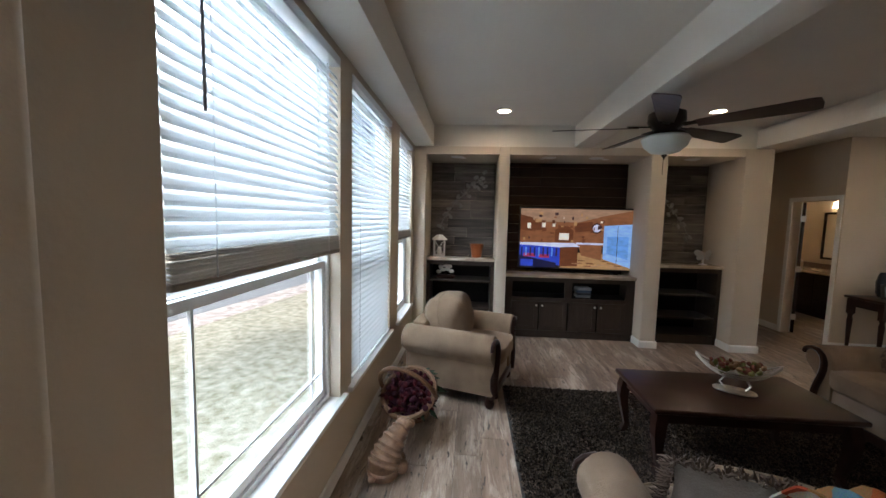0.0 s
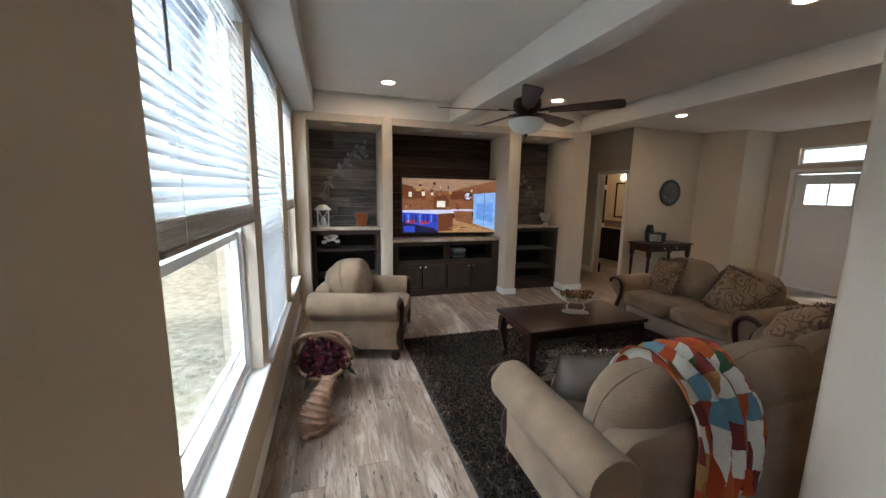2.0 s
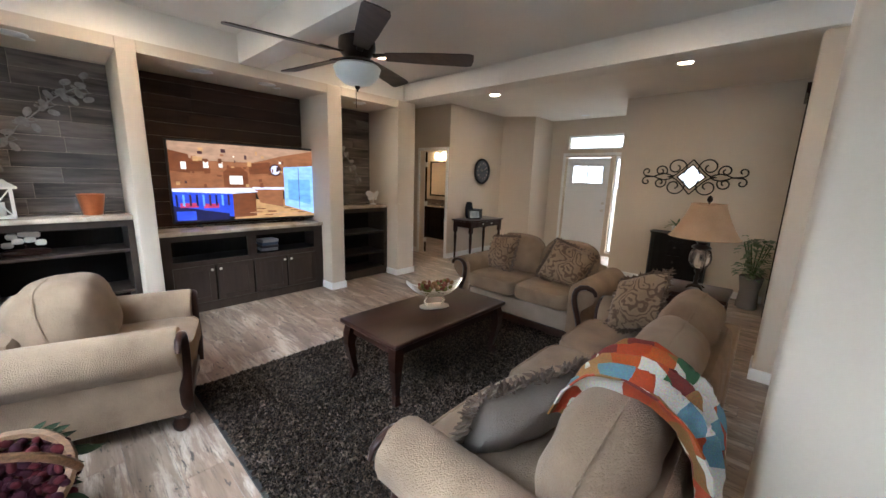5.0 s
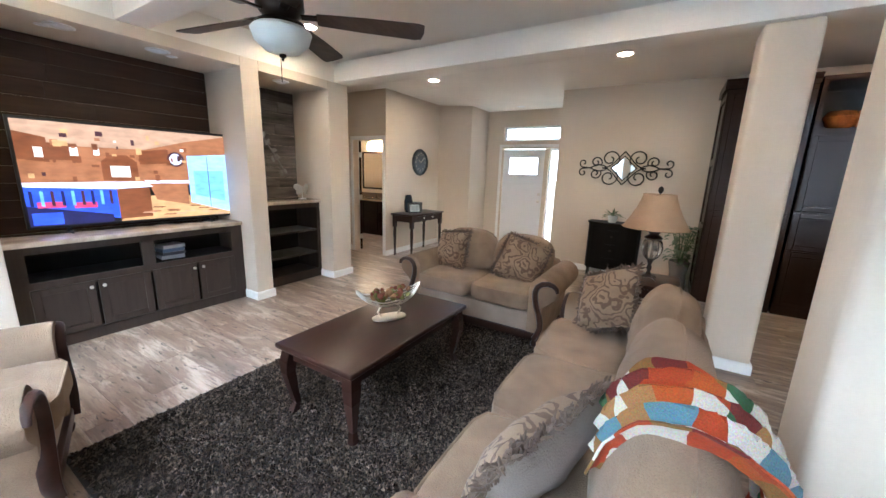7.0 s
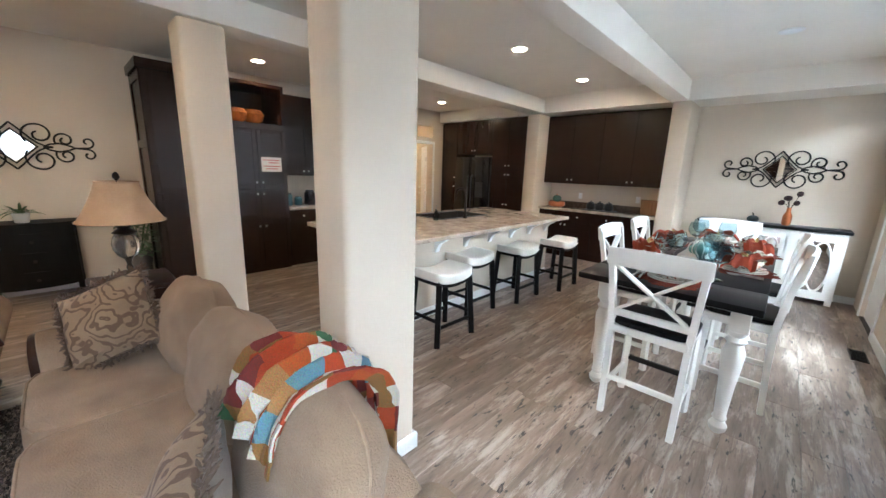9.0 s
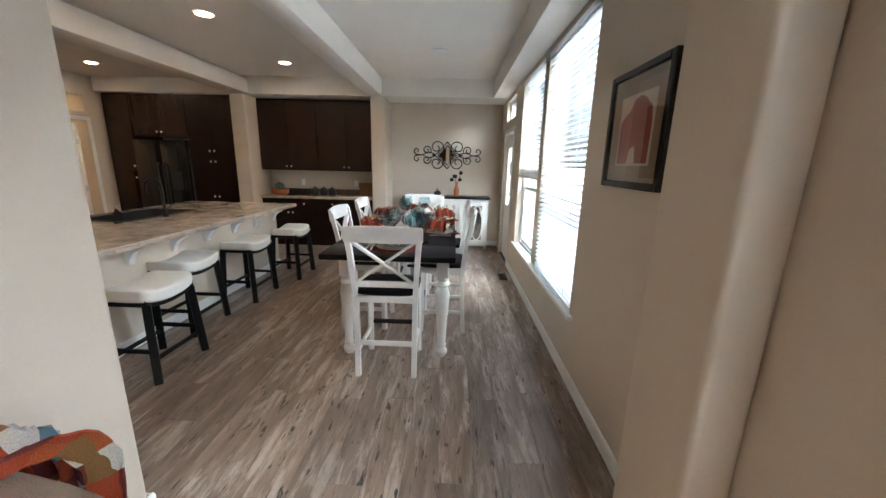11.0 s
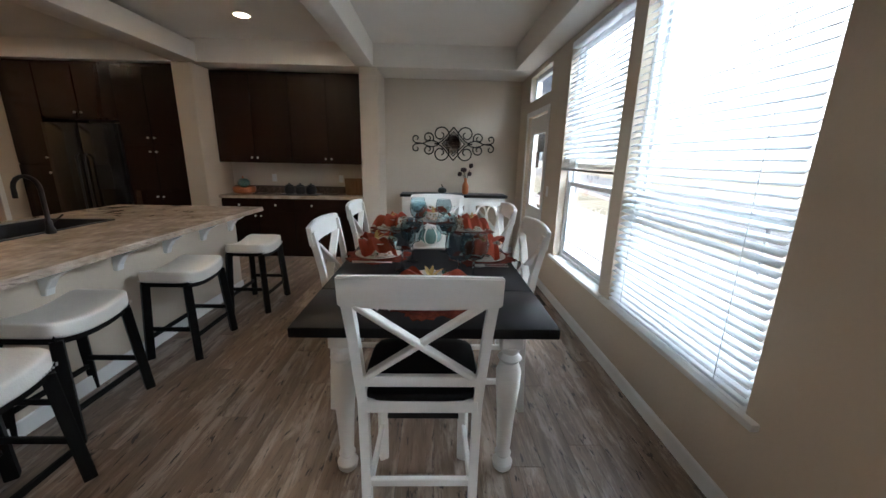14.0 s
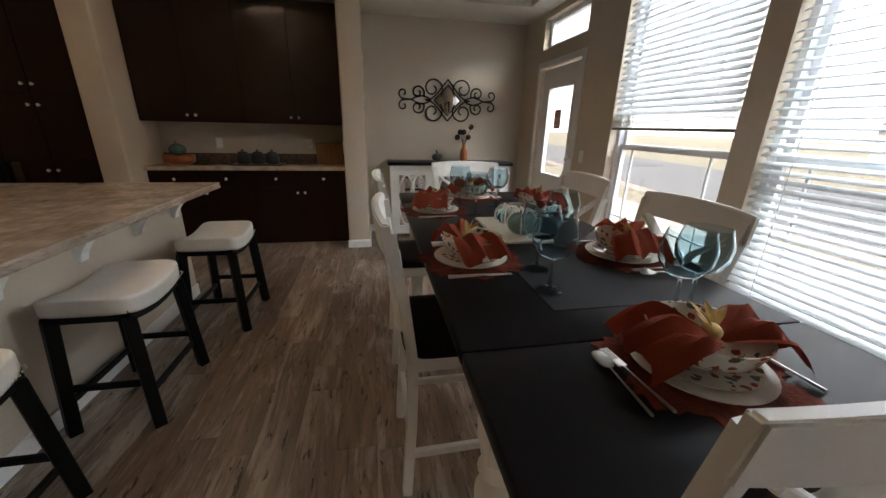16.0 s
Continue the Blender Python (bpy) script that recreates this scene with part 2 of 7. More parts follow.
sl_.new(blend.outputs[0], sn_["Material Output"].inputs[0])
# gathered slats: opaque, their backlit shade mixed into a duller tan than SLAT
SLAT_SHADED = mat("blind_slat_opaque_shaded", (0.70, 0.66, 0.60), 0.45, var=0.05, bump=0.02)
# brown that stands for backlit shade on a raised blind's white bottom rail
RAIL_SHADED = wood("blind_rail_shaded", (0.20, 0.15, 0.11), (0.50, 0.43, 0.36), 0.5, "Y", 14, 3, 0.15)


def stone_counter():
    """Laminate worktop: warm grey stone with veins and pale specks."""
    m = mat("stone_worktop", (0.64, 0.54, 0.44), 0.15, var=0.45, scale=7, bump=0.0, fine=26, tint=(0.31, 0.235, 0.17))
    n, l = m.node_tree.nodes, m.node_tree.links
    v = n.new("ShaderNodeTexVoronoi")
    v.inputs["Scale"].default_value = 55
    mix = n.new("ShaderNodeMix")
    mix.data_type, mix.blend_type = "RGBA", "MULTIPLY"
    mix.inputs[0].default_value = 0.3
    b = n["Principled BSDF"]
    src = b.inputs["Base Color"].links[0].from_socket
    l.new(src, mix.inputs[6])
    l.new(v.outputs["Distance"], mix.inputs[7])
    l.new(mix.outputs[2], b.inputs["Base Color"])
    return m


STONE = stone_counter()

# ---------------------------------------------------------------- mesh helpers


def box(bm, x0, x1, y0, y1, z0, z1, bevel=0.0, seg=1):
    vs = [bm.verts.new(p) for p in ((x0, y0, z0), (x1, y0, z0), (x1, y1, z0), (x0, y1, z0), (x0, y0, z1), (x1, y0, z1), (x1, y1, z1), (x0, y1, z1))]
    fs = [bm.faces.new([vs[i] for i in q]) for q in ((3, 2, 1, 0), (4, 5, 6, 7), (0, 1, 5, 4), (1, 2, 6, 5), (2, 3, 7, 6), (3, 0, 4, 7))]
    if bevel:
        es = {e for f in fs for e in f.edges}
        bmesh.ops.bevel(bm, geom=list(es), offset=bevel, segments=seg, affect="EDGES", profile=0.5)
    return vs


def B(x0, x1, y0, y1, z0, z1, bevel=0.0, seg=1):
    bm = bmesh.new()
    box(bm, x0, x1, y0, y1, z0, z1, bevel, seg)
    return bm


def lathe(profile, steps=24, bm=None, at=(0, 0, 0), caps=True):
    """Solid of revolution round z from (radius, height) pairs."""
    bm = bm or bmesh.new()
    rings = []
    for r, z in profile:
        if r < 1e-5:
            rings.append([bm.verts.new((at[0], at[1], at[2] + z))])
        else:
            rings.append([bm.verts.new((at[0] + r * math.cos(2 * math.pi * i / steps), at[1] + r * math.sin(2 * math.pi * i / steps), at[2] + z)) for i in range(steps)])
    for a, b in zip(rings, rings[1:]):
        for i in range(steps):
            j = (i + 1) % steps
            if len(a) == 1 and len(b) > 1:
                bm.faces.new((a[0], b[i], b[j]))
            elif len(b) == 1 and len(a) > 1:
                bm.faces.new((a[i], a[j], b[0]))
            elif len(a) > 1:
                bm.faces.new((a[i], a[j], b[j], b[i]))
    for ring, flip in ((rings[0], True), (rings[-1], False)):
        if caps and len(ring) > 1:
            bm.faces.new(ring[::-1] if flip else ring)
    bmesh.ops.recalc_face_normals(bm, faces=bm.faces[:])
    return bm


def tube(points, radius, steps=8, bm=None, flat=1.0):
    """Round bar along points; radius a number or one per point."""
    bm = bm or bmesh.new()
    pts = [Vector(p) for p in points]
    rad = radius if isinstance(radius, (list, tuple)) else [radius] * len(pts)
    rings, up = [], None
    for i, p in enumerate(pts):
        d = (pts[min(i + 1, len(pts) - 1)] - pts[max(i - 1, 0)]).normalized()
        if up is None:
            up = d.orthogonal().normalized()
        up = (up - d * up.dot(d)).normalized()
        side = d.cross(up)
        rings.append([bm.verts.new(p + (up * math.cos(2 * math.pi * k / steps) + side * math.sin(2 * math.pi * k / steps) * flat) * rad[i]) for k in range(steps)])
    for a, b in zip(rings, rings[1:]):
        for k in range(steps):
            bm.faces.new((a[k], a[(k + 1) % steps], b[(k + 1) % steps], b[k]))
    bm.faces.new(rings[0][::-1])
    bm.faces.new(rings[-1])
    bmesh.ops.recalc_face_normals(bm, faces=bm.faces[:])
    return bm


def bar(bm, p, q, w, d, bevel=0.004):
    """Square bar from p to q, w by d."""
    p, q = Vector(p), Vector(q)
    m = Matrix.Translation((p + q) / 2) @ (q - p).to_track_quat("Z", "Y").to_matrix().to_4x4()
    h = (q - p).length / 2
    b2 = bmesh.new()
    box(b2, -w / 2, w / 2, -d / 2, d / 2, -h, h, bevel)
    b2.transform(m)
    me = bpy.data.meshes.new("tmp")
    b2.to_mesh(me)
    b2.free()
    bm.from_mesh(me)
    bpy.data.meshes.remove(me)
    return bm


def BAR(p, q, w, d, bevel=0.004):
    return bar(bmesh.new(), p, q, w, d, bevel)


def cushion(sx, sy, sz, n=4.0, cuts=7, puff=0.0, at=(0, 0, 0), wrinkle=0.0):
    """Stuffed block: a rounded box with full faces, sizes are half sizes."""
    bm = bmesh.new()
    bmesh.ops.create_cube(bm, size=2)
    bmesh.ops.subdivide_edges(bm, edges=bm.edges[:], cuts=cuts, use_grid_fill=True)
    for v in bm.verts:
        p = v.co
        k = (abs(p.x) ** n + abs(p.y) ** n + abs(p.z) ** n) ** (-1 / n)
        q = p * k
        q.x, q.y, q.z = q.x * sx, q.y * sy, q.z * sz
        if wrinkle:
            q += q.normalized() * wrinkle * noise.noise(Vector((q.x, q.y, q.z)) * 9 + Vector(at))
        v.co = q + Vector(at)
    return bm


def prism(outline, y0, y1, bevel=0.0, seg=2, axis="Y"):
    """Outline of (x, z) pairs drawn out along y (or, for axis Z, (x, y) pairs along z; axis X, (y, z) along x)."""
    bm = bmesh.new()
    f = {"Y": lambda a, b, t: (a, t, b), "Z": lambda a, b, t: (a, b, t), "X": lambda a, b, t: (t, a, b)}[axis]
    lo = [bm.verts.new(f(a, b, y0)) for a, b in outline]
    hi = [bm.verts.new(f(a, b, y1)) for a, b in outline]
    n = len(outline)
    bm.faces.new(lo)
    bm.faces.new(hi[::-1])
    for i in range(n):
        bm.faces.new((lo[i], hi[i], hi[(i + 1) % n], lo[(i + 1) % n]))
    bmesh.ops.recalc_face_normals(bm, faces=bm.faces[:])
    if bevel:
        ends = [e for e in bm.edges if (e.verts[0] in lo) == (e.verts[1] in lo)]
        bmesh.ops.bevel(bm, geom=ends, offset=bevel, segments=seg, affect="EDGES", profile=0.5)
    return bm


def arc(cx, cy, r, a0, a1, steps):
    return [(cx + r * math.cos(radians(a0 + (a1 - a0) * i / steps)), cy + r * math.sin(radians(a0 + (a1 - a0) * i / steps))) for i in range(steps + 1)]


def mesh_of(name, bm, material, smooth=None):
    me = bpy.data.meshes.new(name)
    bm.to_mesh(me)
    bm.free()
    me.materials.append(material)
    if smooth is None:
        smooth = len(me.polygons) > 40
    if smooth:
        me.shade_smooth()
        me.set_sharp_from_angle(angle=radians(38))
    return me


def part(name, bm, material, parent, label="", smooth=None):
    ob = new(name, mesh_of(name, bm, material, smooth))
    ob.parent = parent
    if label:
        ob["label"] = label
    return ob


def solid(name, bm, material, label="", category="", group="", kind="", smooth=None):
    return tagged(new(name, mesh_of(name, bm, material, smooth)), label, category, group, kind)


def thing(name, m, label, category, group="", kind=""):
    ob = new(name)
    ob.empty_display_size = 0.1
    ob.matrix_world = m
    return tagged(ob, label, category, group, kind)


def structure(name, bm, material, label="", smooth=None):
    return solid(name, bm, material, label, "", "", "structure", smooth)


def wall_run(axis, t0, t1, a0, a1, z0, z1, openings=()):
    """Wall of thickness t0..t1, running a0..a1 along the other axis, with openings (a, b, z, z)."""
    bm = bmesh.new()

    def put(a, b, c, d):
        if b - a > 1e-4 and d - c > 1e-4:
            if axis == "x":
                box(bm, t0, t1, a, b, c, d)
            else:
                box(bm, a, b, t0, t1, c, d)
    at = a0
    for a, b, c, d in sorted(openings):
        put(at, a, z0, z1)
        put(a, b, z0, c)
        put(a, b, d, z1)
        at = b
    put(at, a1, z0, z1)
    return bm


# ---------------------------------------------------------------- structure
CH, BH = 2.90, 2.62          # ceiling, underside of beams
NORTH, SOUTH = 5.72, -5.5    # niche backs, end wall of the dining area

bm = wall_run("x", -0.16, 0, -3.9, NORTH + 0.15, 0, CH, WINDOWS)
box(bm, -0.16, 0, SOUTH - 0.15, -4.97, 0, CH)
box(bm, -0.16, 0, -4.05, -3.9, 0, CH)
box(bm, -0.16, 0, -4.97, -4.05, 2.06, 2.25)
box(bm, -0.16, 0, -4.97, -4.05, 2.56, CH)
structure("wall_west", bm, WALL, "beige painted outside wall with tall windows")
structure("wall_stub", B(0.001, 0.155, 0.22, 0.60, 0, BH, 0.025, 3), WALL, "beige pilaster with rounded corners")
structure("wall_south", B(-0.16, 7.2, SOUTH - 0.15, SOUTH, 0, CH), WALL, "beige painted end wall")
structure("wall_north", B(-0.16, 4.55, NORTH, NORTH + 0.15, 0, CH), WALL, "wall behind the built-in niches")
structure("wall_east", wall_run("x", 7.0, 7.15, SOUTH, 2.74, 0, 2.24, [(-4.62, -3.82, 0, 2.12)]), WALL, "beige painted wall with a kitchen doorway")
structure("wall_east_upper", wall_run("x", 7.0, 7.15, SOUTH, 2.74, 2.24, CH, [(-4.62, -3.82, 2.26, 2.52)]), WALL)
structure("wall_foyer_south", B(7.15, 8.52, 2.62, 2.74, 0, CH), WALL)
structure("wall_entry", wall_run("x", 8.52, 8.66, 2.62, 4.86, 0, 2.12, [(3.08, 3.32, 0.06, 2.08), (3.41, 4.35, 0, 2.06)]), WALL, "beige entrance wall")
structure("wall_entry_upper", wall_run("x", 8.52, 8.66, 2.62, 4.86, 2.12, CH, [(3.08, 4.35, 2.22, 2.52)]), WALL)
structure("wall_foyer_north", B(7.72, 8.52, 4.74, 4.86, 0, CH), WALL)
structure("wall_foyer_angled", prism([(7.40, 5.33), (7.72, 4.74), (7.80, 4.84), (7.50, 5.45)], 0, CH, axis="Z"), WALL)
structure("wall_clock", B(5.84, 7.45, 5.33, 5.45, 0, CH), WALL, "beige wall behind the clock")
structure("wall_hall", wall_run("x", 5.72, 5.84, 5.33, 6.75, 0, CH, [(5.40, 6.10, 0, 2.04)]), WALL, "hall wall with a bathroom doorway")
structure("wall_hall_end", B(4.55, 5.72, 6.63, 6.75, 0, CH), WALL)
structure("wall_hall_west", B(4.43, 4.55, 5.87, 6.75, 0, CH), WALL)
# bathroom behind the hall
structure("wall_bath_north", B(5.84, 7.9, 8.45, 8.57, 0, CH), WALL)
structure("wall_bath_west", B(5.72, 5.84, 6.75, 8.57, 0, CH), WALL)
structure("wall_bath_east", B(7.78, 7.9, 5.45, 8.45, 0, CH), WALL)
# laundry room behind the kitchen doorway
structure("wall_laundry_north", B(7.15, 9.2, -3.4, -3.28, 0, CH), WALL)
structure("wall_laundry_east", B(9.08, 9.2, -5.5, -3.4, 0, CH), WALL)
structure("wall_laundry_south", B(7.2, 9.2, -5.65, -5.5, 0, CH), WALL)
# piers at the north end, between the niches
for a, b in ((0.001, 0.16), (1.14, 1.28), (3.08, 3.28), (4.21, 4.55)):
    structure("niche_pier", B(a, b, 5.0, NORTH - 0.001, 0, BH, 0.012, 2), WALL, "beige pier with rounded corners between niches")
for a, b in ((0.16, 1.14), (1.28, 3.08), (3.28, 4.21)):
    structure("niche_header", B(a, b, 5.004, NORTH - 0.002, 2.52, BH - 0.001), WALL)
structure("pier_dining", B(2.05, 2.29, SOUTH + 0.001, -4.8, 0, BH, 0.02, 3), WALL, "beige pier with rounded corners")
structure("pier_kitchen", B(4.40, 4.66, SOUTH + 0.001, -4.8, 0, BH, 0.02, 3), WALL, "beige pier with rounded corners")
structure("post_living", B(2.17, 2.445, 0.25, 0.66, 0, BH, 0.03, 4), WALL, "beige square post with rounded corners")
structure("post_kitchen", B(4.36, 4.66, 0.37, 0.70, 0, BH, 0.03, 4), WALL, "beige square post with rounded corners")
# ceilings, beams and dropped edges
structure("ceiling", B(-0.16, 4.45, SOUTH - 0.15, NORTH + 0.15, CH, CH + 0.12), CEIL, "cream textured ceiling")
structure("ceiling_kitchen", B(4.45, 9.2, SOUTH - 0.15, 8.57, CH - 0.05, CH + 0.12), CEIL, "cream textured ceiling")
for nm, a, b, c, d in (("beam_middle", 2.10, 2.33, -4.82, 5.02), ("beam_kitchen", 4.33, 4.64, -4.82, 5.02), ("soffit_west", 0.001, 0.26, -4.82, 5.02)):
    structure(nm, B(a, b, c, d, BH, CH - 0.001 if b < 4.4 else CH - 0.051, 0.012, 2), CEIL, "cream dropped ceiling beam")
structure("soffit_south", B(0.001, 4.449, SOUTH + 0.002, -4.825, BH + 0.002, CH - 0.001), CEIL)
structure("soffit_kitchen", B(4.451, 6.99, SOUTH + 0.002, -4.825, BH + 0.002, CH - 0.051), CEIL)
structure("soffit_north", B(0.001, 4.449, 5.025, NORTH - 0.003, BH + 0.002, CH - 0.001), CEIL)


def skirting(runs):
    """White baseboards along wall faces: (axis, face, outward sign, from, to)."""
    for axis, f, s, a, b in runs:
        o = [(0, 0), (0.014, 0), (0.014, 0.075), (0.010, 0.088), (0.004, 0.095), (0, 0.095)]
        if axis == "x":
            bm = prism([(f + s * (u + 0.001), v) for u, v in o], a, b, axis="Y")
        else:
            bm = prism([(f + s * (u + 0.001), v) for u, v in o], a, b, axis="X")
        structure("baseboard", bm, TRIM, smooth=False)


skirting([("x", 0, 1, 0.62, 5.0), ("x", 0, 1, -4.0, 0.20), ("x", 0.155, 1, 0.206, 0.614),
          ("y", 5.0, -1, 3.07, 3.29), ("x", 3.28, 1, 4.985, 5.3), ("x", 3.08, -1, 4.985, 5.25), ("y", 5.0, -1, 1.13, 1.29),
          ("y", 5.0, -1, 4.20, 4.565), ("x", 4.55, 1, 4.985, 5.87), ("x", 4.21, -1, 4.985, 5.3),
          ("x", 2.17, -1, 0.24, 0.67), ("y", 0.66, 1, 2.16, 2.455), ("y", 0.25, -1, 2.16, 2.455), ("x", 2.445, 1, 0.24, 0.67),
          ("x", 4.36, -1, 0.36, 0.71), ("y", 0.70, 1, 4.35, 4.67), ("y", 0.37, -1, 4.35, 4.67),
          ("y", 5.33, -1, 5.72, 7.40), ("x", 5.72, -1, 5.32, 5.33), ("x", 7.0, -1, 0.72, 2.74), ("y", -4.8, 1, 2.04, 2.30), ("x", 2.05, -1, -5.49, -4.79),
          ("y", SOUTH, 1, 0.0, 2.05), ("y", 4.74, -1, 7.72, 8.52), ("x", 5.72, -1, 6.18, 6.63)])

# ground outside
grass = mat("dry_lawn", (0.46, 0.42, 0.34), 0.95, var=0.4, scale=9, bump=1.0, fine=45, tint=(0.13, 0.13, 0.065))
gravel = mat("gravel", (0.56, 0.52, 0.48), 0.95, var=0.5, scale=6, bump=0.8, fine=20, tint=(0.20, 0.14, 0.12))
asphalt = mat("pale_road", (0.22, 0.23, 0.24), 0.9, var=0.15, scale=1.2, bump=0.2, fine=60)
structure("backdrop", B(-141, -140, -400, 400, -0.9, 150), glow("hazy_sky", (0.90, 0.95, 1.0), 2.2), "bright hazy sky at the horizon")
structure("backdrop_east", B(140, 141, -400, 400, -0.9, 60), bpy.data.materials["hazy_sky"], "bright hazy sky at the horizon")
structure("ground", B(-2500, 2500, -2500, 2500, -0.9, -0.62), grass, "dry patchy lawn")
for nm, x0, x1, z1, mt, lab in (("gravel_strip", 0.0, 0.75, -0.60, gravel, "strip of stony gravel beside the road"), ("road", -8.5, 0.0, -0.585, asphalt, "pale grey road outside the windows")):
    bm = B(x0, x1, -400, 400, -0.9, z1)
    bm.transform(pose(-6.3, 0, 0, 0, 0, -8))
    structure(nm, bm, mt, lab)
structure("gravel_yard", B(-5.6, -0.5, -30, -1.6, -0.9, -0.605), mat("pale_gravel", (0.62, 0.58, 0.54), 0.95, var=0.35, scale=8, bump=0.8, fine=40, tint=(0.40, 0.36, 0.32)), "pale gravel yard beside the house")


# ---------------------------------------------------------------- windows, blinds, outside doors
def window(i, y0, y1, z0, z1, meet):
    """Single-hung white vinyl window set deep in the wall."""
    w = thing("window_%d" % i, pose(-0.1, (y0 + y1) / 2, z0), "white vinyl single-hung window in a deep plastered opening", "window", "tall windows", "structure")
    h, hw = z1 - z0, (y1 - y0) / 2
    bm = bmesh.new()
    for a, b, c, d in ((-hw, -hw + 0.035, 0, h), (hw - 0.035, hw, 0, h), (-hw + 0.035, hw - 0.035, 0, 0.035), (-hw + 0.035, hw - 0.035, h - 0.035, h)):
        box(bm, -0.05, 0.03, a, b, c, d)
    part("window_frame", bm, VINYL, w)
    m = meet - z0
    for nm, c, d, x in (("lower_sash", 0.036, m + 0.02, 0.0), ("upper_sash", m - 0.02, h - 0.036, -0.03)):
        bm = bmesh.new()
        a, b = -hw + 0.036, hw - 0.036
        for p, q, r, s in ((a, a + 0.04, c, d), (b - 0.04, b, c, d), (a + 0.04, b - 0.04, c, c + 0.045), (a + 0.04, b - 0.04, d - 0.04, d)):
            box(bm, x - 0.012, x + 0.016, p, q, r, s)
        if nm == "lower_sash":
            box(bm, x - 0.004, x + 0.008, a + 0.04, b - 0.04, c + 0.15, c + 0.162)
            box(bm, x - 0.004, x + 0.008, b - 0.165, b - 0.153, c + 0.045, d - 0.04)
            box(bm, x - 0.004, x + 0.008, a + 0.153, a + 0.165, c + 0.045, d - 0.04)
        sash = part(nm, bm, VINYL, w)
        pane = part("pane", B(x - 0.0085, x - 0.0055, a + 0.03, b - 0.03, c + 0.03, d - 0.03), CLEAR, sash)
        pane.visible_shadow = False
    sill = part("window_sill", B(0.06, 0.135, -hw - 0.07, hw + 0.07, -0.032, 0.004, 0.008, 2), TRIM, w, "white window stool")
    part("sill_board", B(-0.048, 0.1, -hw + 0.001, hw - 0.001, 0.001, 0.006), TRIM, w)
    return w


for i, ((a, b, c, d), meet) in enumerate(zip(WINDOWS, (1.36, 1.36, 1.36, 1.27, 1.27))):
    window(i + 1, a, b, c, d, meet)

slat_mesh, stack_mesh = {}, {}


def blind(y0, y1, top, bottom, tilt=38, wand=True, stack=False, pitch=0.043):
    """Horizontal blind of wide white slats hung in a window opening."""
    w = y1 - y0 - 0.03
    t = thing("window_blind", pose(-0.022, (y0 + y1) / 2, bottom), "white horizontal slat blind " + ("half raised over a window" if stack else "lowered over a window"), "blind", "window blinds")
    part("head_rail", B(-0.03, 0.03, -w / 2, w / 2, top - bottom - 0.055, top - bottom - 0.002, 0.004), SLAT, t)
    key = round(w, 3)
    if key not in slat_mesh:
        o = [(-0.025, -0.001), (-0.012, 0.0022), (0.012, 0.0022), (0.025, -0.001), (0.025, 0.0012), (0.012, 0.0044), (-0.012, 0.0044), (-0.025, 0.0012)]
        bm = prism(o, -w / 2, w / 2, axis="Y")
        slat_mesh[key] = mesh_of("slat", bm, SLAT, False)
        # same white slat, in the shaded colour for the gathered stack
        stack_mesh[key] = slat_mesh[key].copy()
        stack_mesh[key].materials[0] = SLAT_SHADED
    z, i = 0.13 if stack else 0.05, 0
    rng = random.Random(int(y0 * 100))
    while z < top - bottom - 0.07:
        s = new("slat", slat_mesh[key])
        s.parent = t
        s.matrix_basis = pose(0, 0, z, rng.uniform(-0.15, 0.15), tilt + rng.uniform(-2, 2), 0)
        z += pitch
    if stack:
        for k in range(9):
            s = new("slat", stack_mesh[key])
            s.parent = t
            s.matrix_basis = pose(rng.uniform(-0.003, 0.003), 0, 0.03 + k * 0.0095, rng.uniform(-0.2, 0.2), rng.uniform(-3, 3), 0)
    # raised blinds get the rail with shade painted in brown
    part("bottom_rail", B(-0.026, 0.026, -w / 2, w / 2, 0.002, 0.022, 0.004), RAIL_SHADED if stack else SLAT, t, "bottom rail")
    for s in (-0.36, 0.36):
        part("ladder_cord", B(0.027, 0.0285, s * w - 0.002, s * w + 0.002, 0.02, top - bottom - 0.05), SLAT, t)
    if wand:
        part("tilt_wand", tube([(0.036, -w * 0.4, top - bottom - 0.05), (0.04, -w * 0.4, (top - bottom) * 0.45)], 0.005, 8), mat("wand_grey", (0.25, 0.25, 0.25), 0.4), t, "slim grey tilt wand")
    return t


blind(0.98, 2.25, 2.575, 1.43, 57, True, True)
blind(2.46, 3.62, 2.575, 0.52, 55, False)
blind(4.0, 4.82, 2.575, 1.40, 55, False, True)
blind(-2.19, -0.97, 2.575, 0.52, 22, False)
blind(-3.47, -2.35, 2.575, 1.40, 44, False, True)


